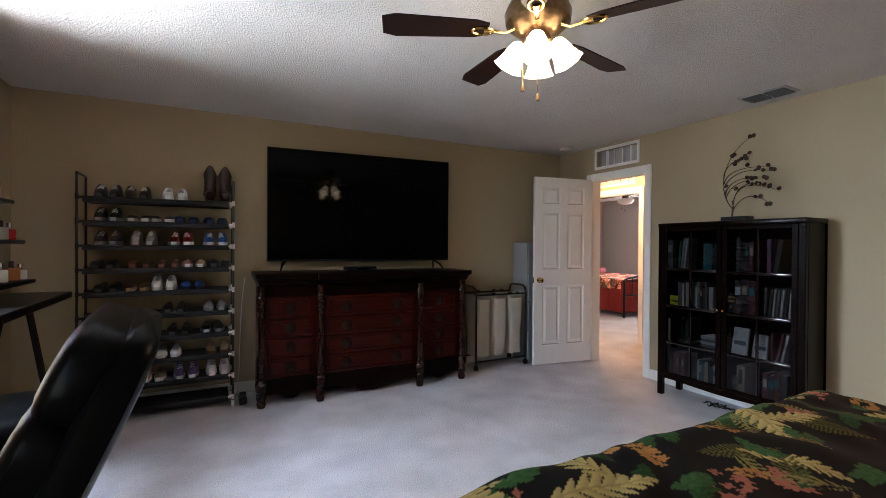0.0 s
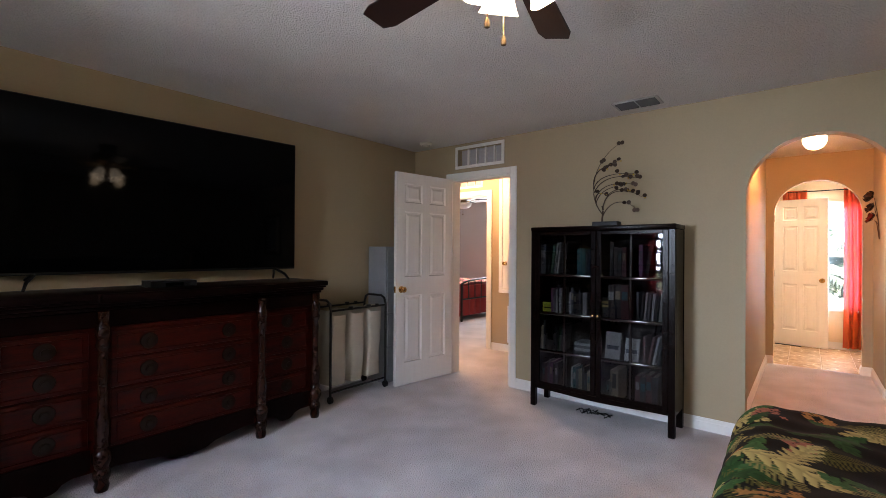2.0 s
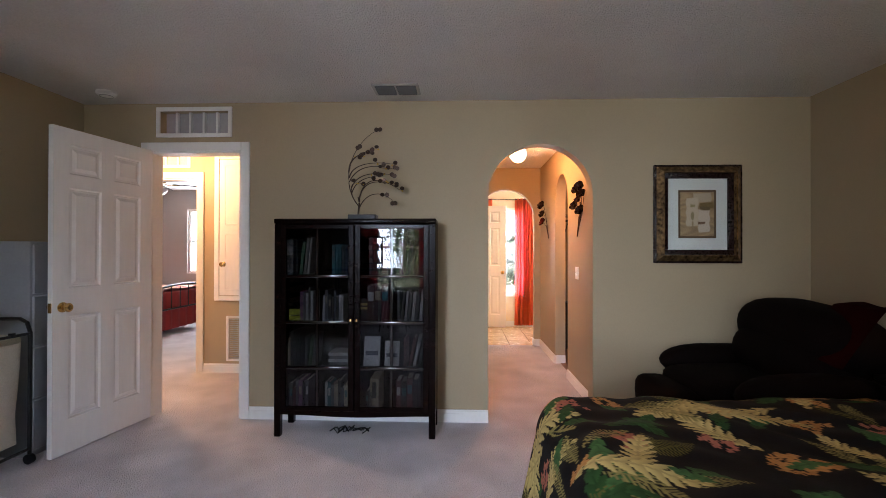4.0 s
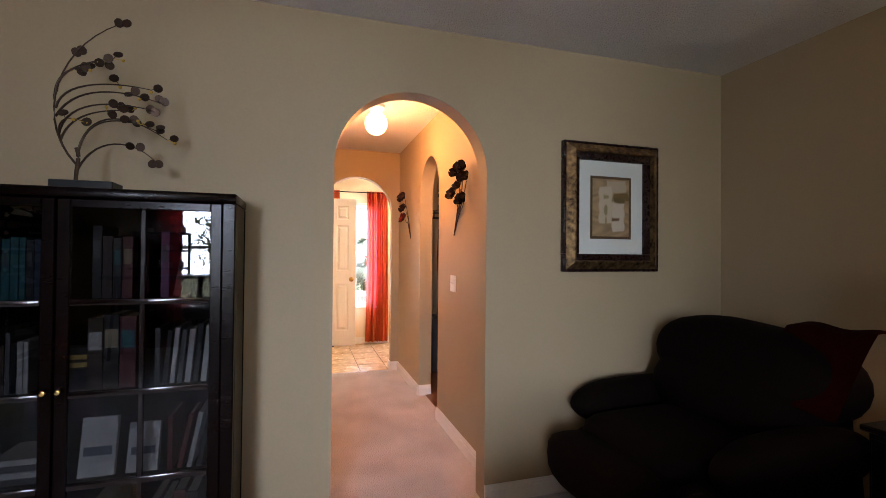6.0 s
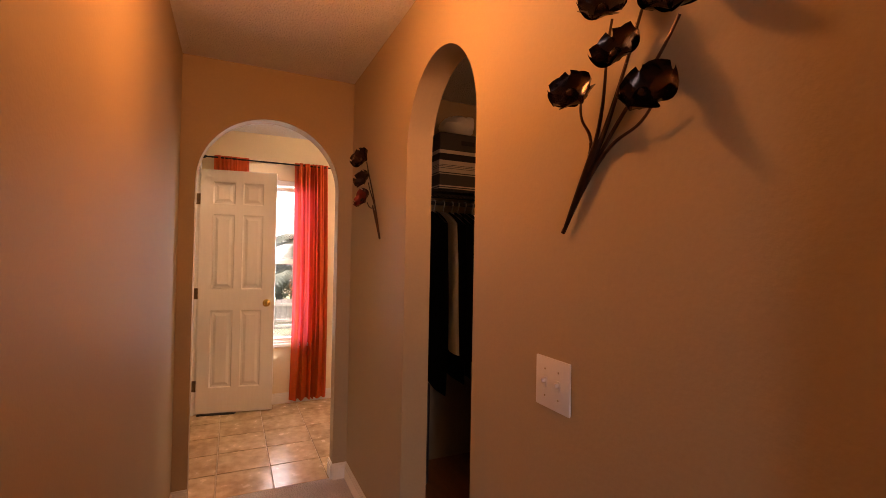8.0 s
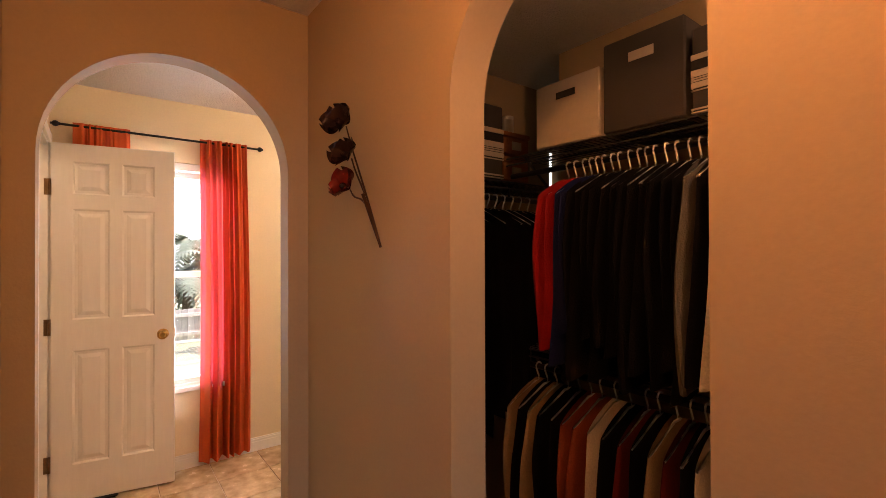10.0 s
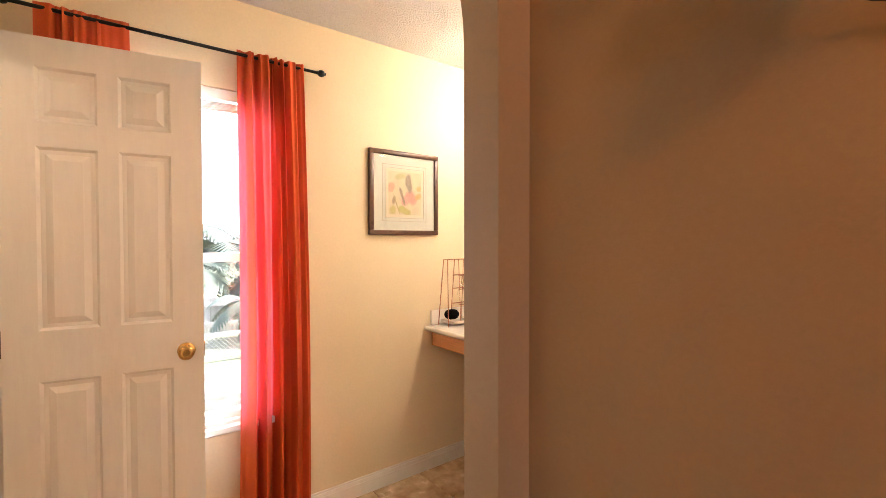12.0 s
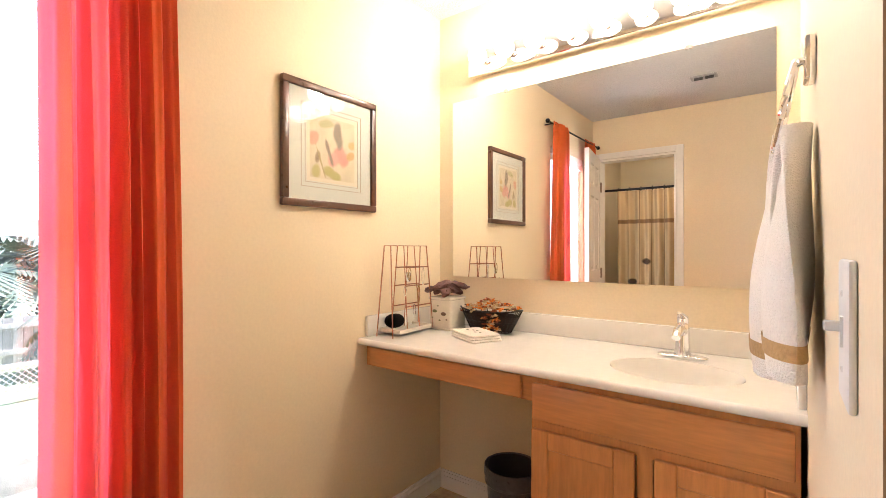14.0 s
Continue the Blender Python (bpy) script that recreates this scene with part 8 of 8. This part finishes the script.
for i, (x0, x1, top) in enumerate(((9.35, 10.15, -0.05), (10.55, 11.5, -0.02))):
    rb = thing("garden_platform", pose((x0 + x1) / 2, 0.55, G), "low weathered timber platform in the garden", "platform", "timber platforms")
    h = top - G
    w = (x1 - x0) / 2
    n = 6
    for k in range(n):
        a = -w + 2 * w * k / n
        box("plank", (a + 0.005, -0.75, h - 0.035, a + 2 * w / n - 0.005, 0.9, h), M_DECK, rb)
    for s in (-1, 1):
        for e in (-1, 1):
            box("post", (s * (w - 0.08) - 0.04, e * 0.65 - 0.04 + 0.07, 0, s * (w - 0.08) + 0.04, e * 0.65 + 0.04 + 0.07, h - 0.035), M_DECK, rb)
    box("fascia", (-w, -0.745, h - 0.20, -w + 0.03, 0.895, h - 0.036), M_DECK, rb)
    box("fascia", (-w + 0.03, -0.745, h - 0.20, w, -0.715, h - 0.036), M_DECK, rb)
bm = bmesh.new()
bm_box(bm, 78.0, -90, G, 78.2, 90, 60)
hz = structure("backdrop", bm, mat("bright_haze", (0.7, 0.75, 0.8), 0.9, var=0, emit=(0.86, 0.94, 1.0), strength=1.1), "bright hazy sky over the far gardens", "sky")
rp = random.Random(17)


def palm(x, y, trunk_h, reach, n, seed):
    rnd = random.Random(seed)
    p = thing("palm_tree", pose(x, y, G), "bushy palm with long drooping fronds behind the fence", "palm", "palms in the garden")
    bm = bmesh.new()
    bm_tube(bm, [(0, 0, 0), (0.03, 0.02, trunk_h * 0.5), (0.05, 0.0, trunk_h)], [0.16, 0.12, 0.10], 10)
    part("trunk", bm, M_TRUNK, p)
    for k in range(n):
        a = math.tau * k / n + rnd.uniform(-0.3, 0.3)
        up = rnd.uniform(-0.1, 1.2)
        R = reach * rnd.uniform(0.8, 1.1)
        bm = bmesh.new()
        prev = None
        for i in range(15):
            t = i / 14
            c = Vector((math.cos(a) * R * t, math.sin(a) * R * t, trunk_h + R * (up * t - (0.75 + 0.3 * up) * t * t)))
            if prev is not None:
                d = (c - prev).normalized()
                s = d.cross(Vector((0, 0, 1))).normalized()
                L = R * 0.34 * math.sin(math.pi * (0.12 + 0.84 * t)) ** 0.7
                for q in (-1, 1):
                    tip = c + s * q * L + d * L * 0.45 - Vector((0, 0, L * 0.35))
                    w = d * 0.022
                    vs = [bm.verts.new(v) for v in (prev, c, c + (tip - c) * 0.5 + w, tip)]
                    bm.faces.new(vs)
            prev = c
        part("frond", bm, M_PALM, p)


for k, (x, y, h, r) in enumerate(((19.6, -0.6, 1.5, 1.3), (20.6, -1.6, 1.9, 1.5), (19.4, -2.4, 1.4, 1.3), (21.2, 0.2, 1.7, 1.5), (20.0, 1.0, 1.5, 1.3), (21.5, -3.0, 2.1, 1.6), (19.8, 2.4, 1.6, 1.4), (21.8, -0.9, 2.6, 1.5), (16.9, -1.3, 0.9, 0.8))):
    palm(x, y, h, r, 16, 50 + k)
bm = bmesh.new()
for k in range(5200):
    y = rp.uniform(-14, 12)
    z = G + rp.random() ** 1.4 * (2.4 + 0.8 * math.sin(y * 0.9) + 0.5 * math.sin(y * 2.3))
    c = Vector((23.5 + rp.uniform(-1.2, 1.2), y, z))
    m = Matrix.Translation(c) @ Euler((rp.uniform(0, 6), rp.uniform(0, 6), rp.uniform(0, 6))).to_matrix().to_4x4()
    s = rp.uniform(0.07, 0.16)
    bm.faces.new([bm.verts.new(m @ Vector(p)) for p in ((-s, 0, 0), (0, -s * 0.4, 0), (s, 0, 0), (0, s * 0.4, 0))])
me = bpy.data.meshes.new("shrubs")
bm.to_mesh(me), bm.free()
me.materials.append(M_PALM)
tagged(new("shrubs", me), "dense green shrubs beyond the garden fence", "shrubs", "", "stuff")

# ---- tree outside the bedroom window ----
M_LEAVES = mat("broad_green_leaves", (0.075, 0.135, 0.030), 0.55, var=0.35, scale=2, grain=12, bump=0.05, tint=(0.14, 0.21, 0.05))


def tree(x, y, h, crown, leaves, seed):
    """A slender tree: tapered trunk, limbs and a loose crown of single leaves."""
    rnd = random.Random(seed)
    t = thing("tree", pose(x, y, G), "slender broad-leaved tree outside the bedroom window", "tree", "trees by the house")
    bm = bmesh.new()
    bm_tube(bm, bez((0, 0, 0), (0.05, 0.03, h * 0.3), (-0.06, 0.02, h * 0.6), (0.02, 0, h * 0.85)), [0.075 - 0.0035 * i for i in range(15)], 10)
    part("trunk", bm, M_TRUNK, t)
    tips = []
    for k in range(9):
        a, z0 = k * 2.4, h * (0.38 + 0.05 * k)
        tip = Vector((math.cos(a) * crown * rnd.uniform(0.6, 1.0), math.sin(a) * crown * rnd.uniform(0.6, 1.0), z0 + rnd.uniform(0.2, 0.6)))
        path = bez((0, 0, z0), (tip.x * 0.3, tip.y * 0.3, z0 + 0.1), (tip.x * 0.7, tip.y * 0.7, tip.z - 0.1), tip)
        bm = bmesh.new()
        bm_tube(bm, path, [0.022 - 0.0013 * i for i in range(15)], 6)
        part("limb", bm, M_TRUNK, t)
        tips += path[6:]
    bm = bmesh.new()
    for k in range(leaves):
        c = rnd.choice(tips) + Vector((rnd.gauss(0, 0.16), rnd.gauss(0, 0.16), rnd.gauss(0, 0.14)))
        m = Matrix.Translation(c) @ Euler((rnd.uniform(0, 6), rnd.uniform(0, 6), rnd.uniform(0, 6))).to_matrix().to_4x4()
        q = rnd.uniform(0.035, 0.065)
        bm.faces.new([bm.verts.new(m @ Vector(p)) for p in ((-q, 0, 0), (-q * 0.2, -q * 0.42, 0.1 * q), (q, 0, 0), (-q * 0.2, q * 0.42, 0.1 * q))])
    me = bpy.data.meshes.new("crown")
    bm.to_mesh(me), bm.free()
    me.materials.append(M_LEAVES)
    new("crown", me).parent = t


tree(-3.05, 2.75, 3.5, 0.75, 1500, 71)
tree(-3.3, 1.5, 3.1, 0.7, 1100, 72)

# ---- bathroom tiles ----
T = 0.305
ti = bmesh.new()
bm_box(ti, -T / 2 + 0.003, -T / 2 + 0.003, -0.008, T / 2 - 0.003, T / 2 - 0.003, 0.0, 0.0015)
tile_mesh = mesh_of(ti, "tile", M_TILE)


def lay(x, y, dx=1.0, dy=1.0):
    t = new("tile", tile_mesh)
    t.parent = bath_floor
    t.matrix_basis = Matrix.Translation((x, y, 0)) @ Matrix.Diagonal((dx, dy, 1, 1))


nx, ny = 5, 8
for i in range(nx):
    for j in range(ny):
        x, y = XA + 0.02 + T / 2 + i * T, YB + T / 2 + j * T
        if x + T / 2 > XB:
            w = XB - (x - T / 2)
            if w > 0.03:
                lay(x - T / 2 + w / 2, y, w / T, 1)
        else:
            lay(x, y)
bm = bmesh.new()
bm_box(bm, 7.3, 1.75, -0.0079, 8.7, 3.6, -0.001)
structure("floor_shower", bm, M_TILE, "stone-look tile floor of the shower room", "floor")
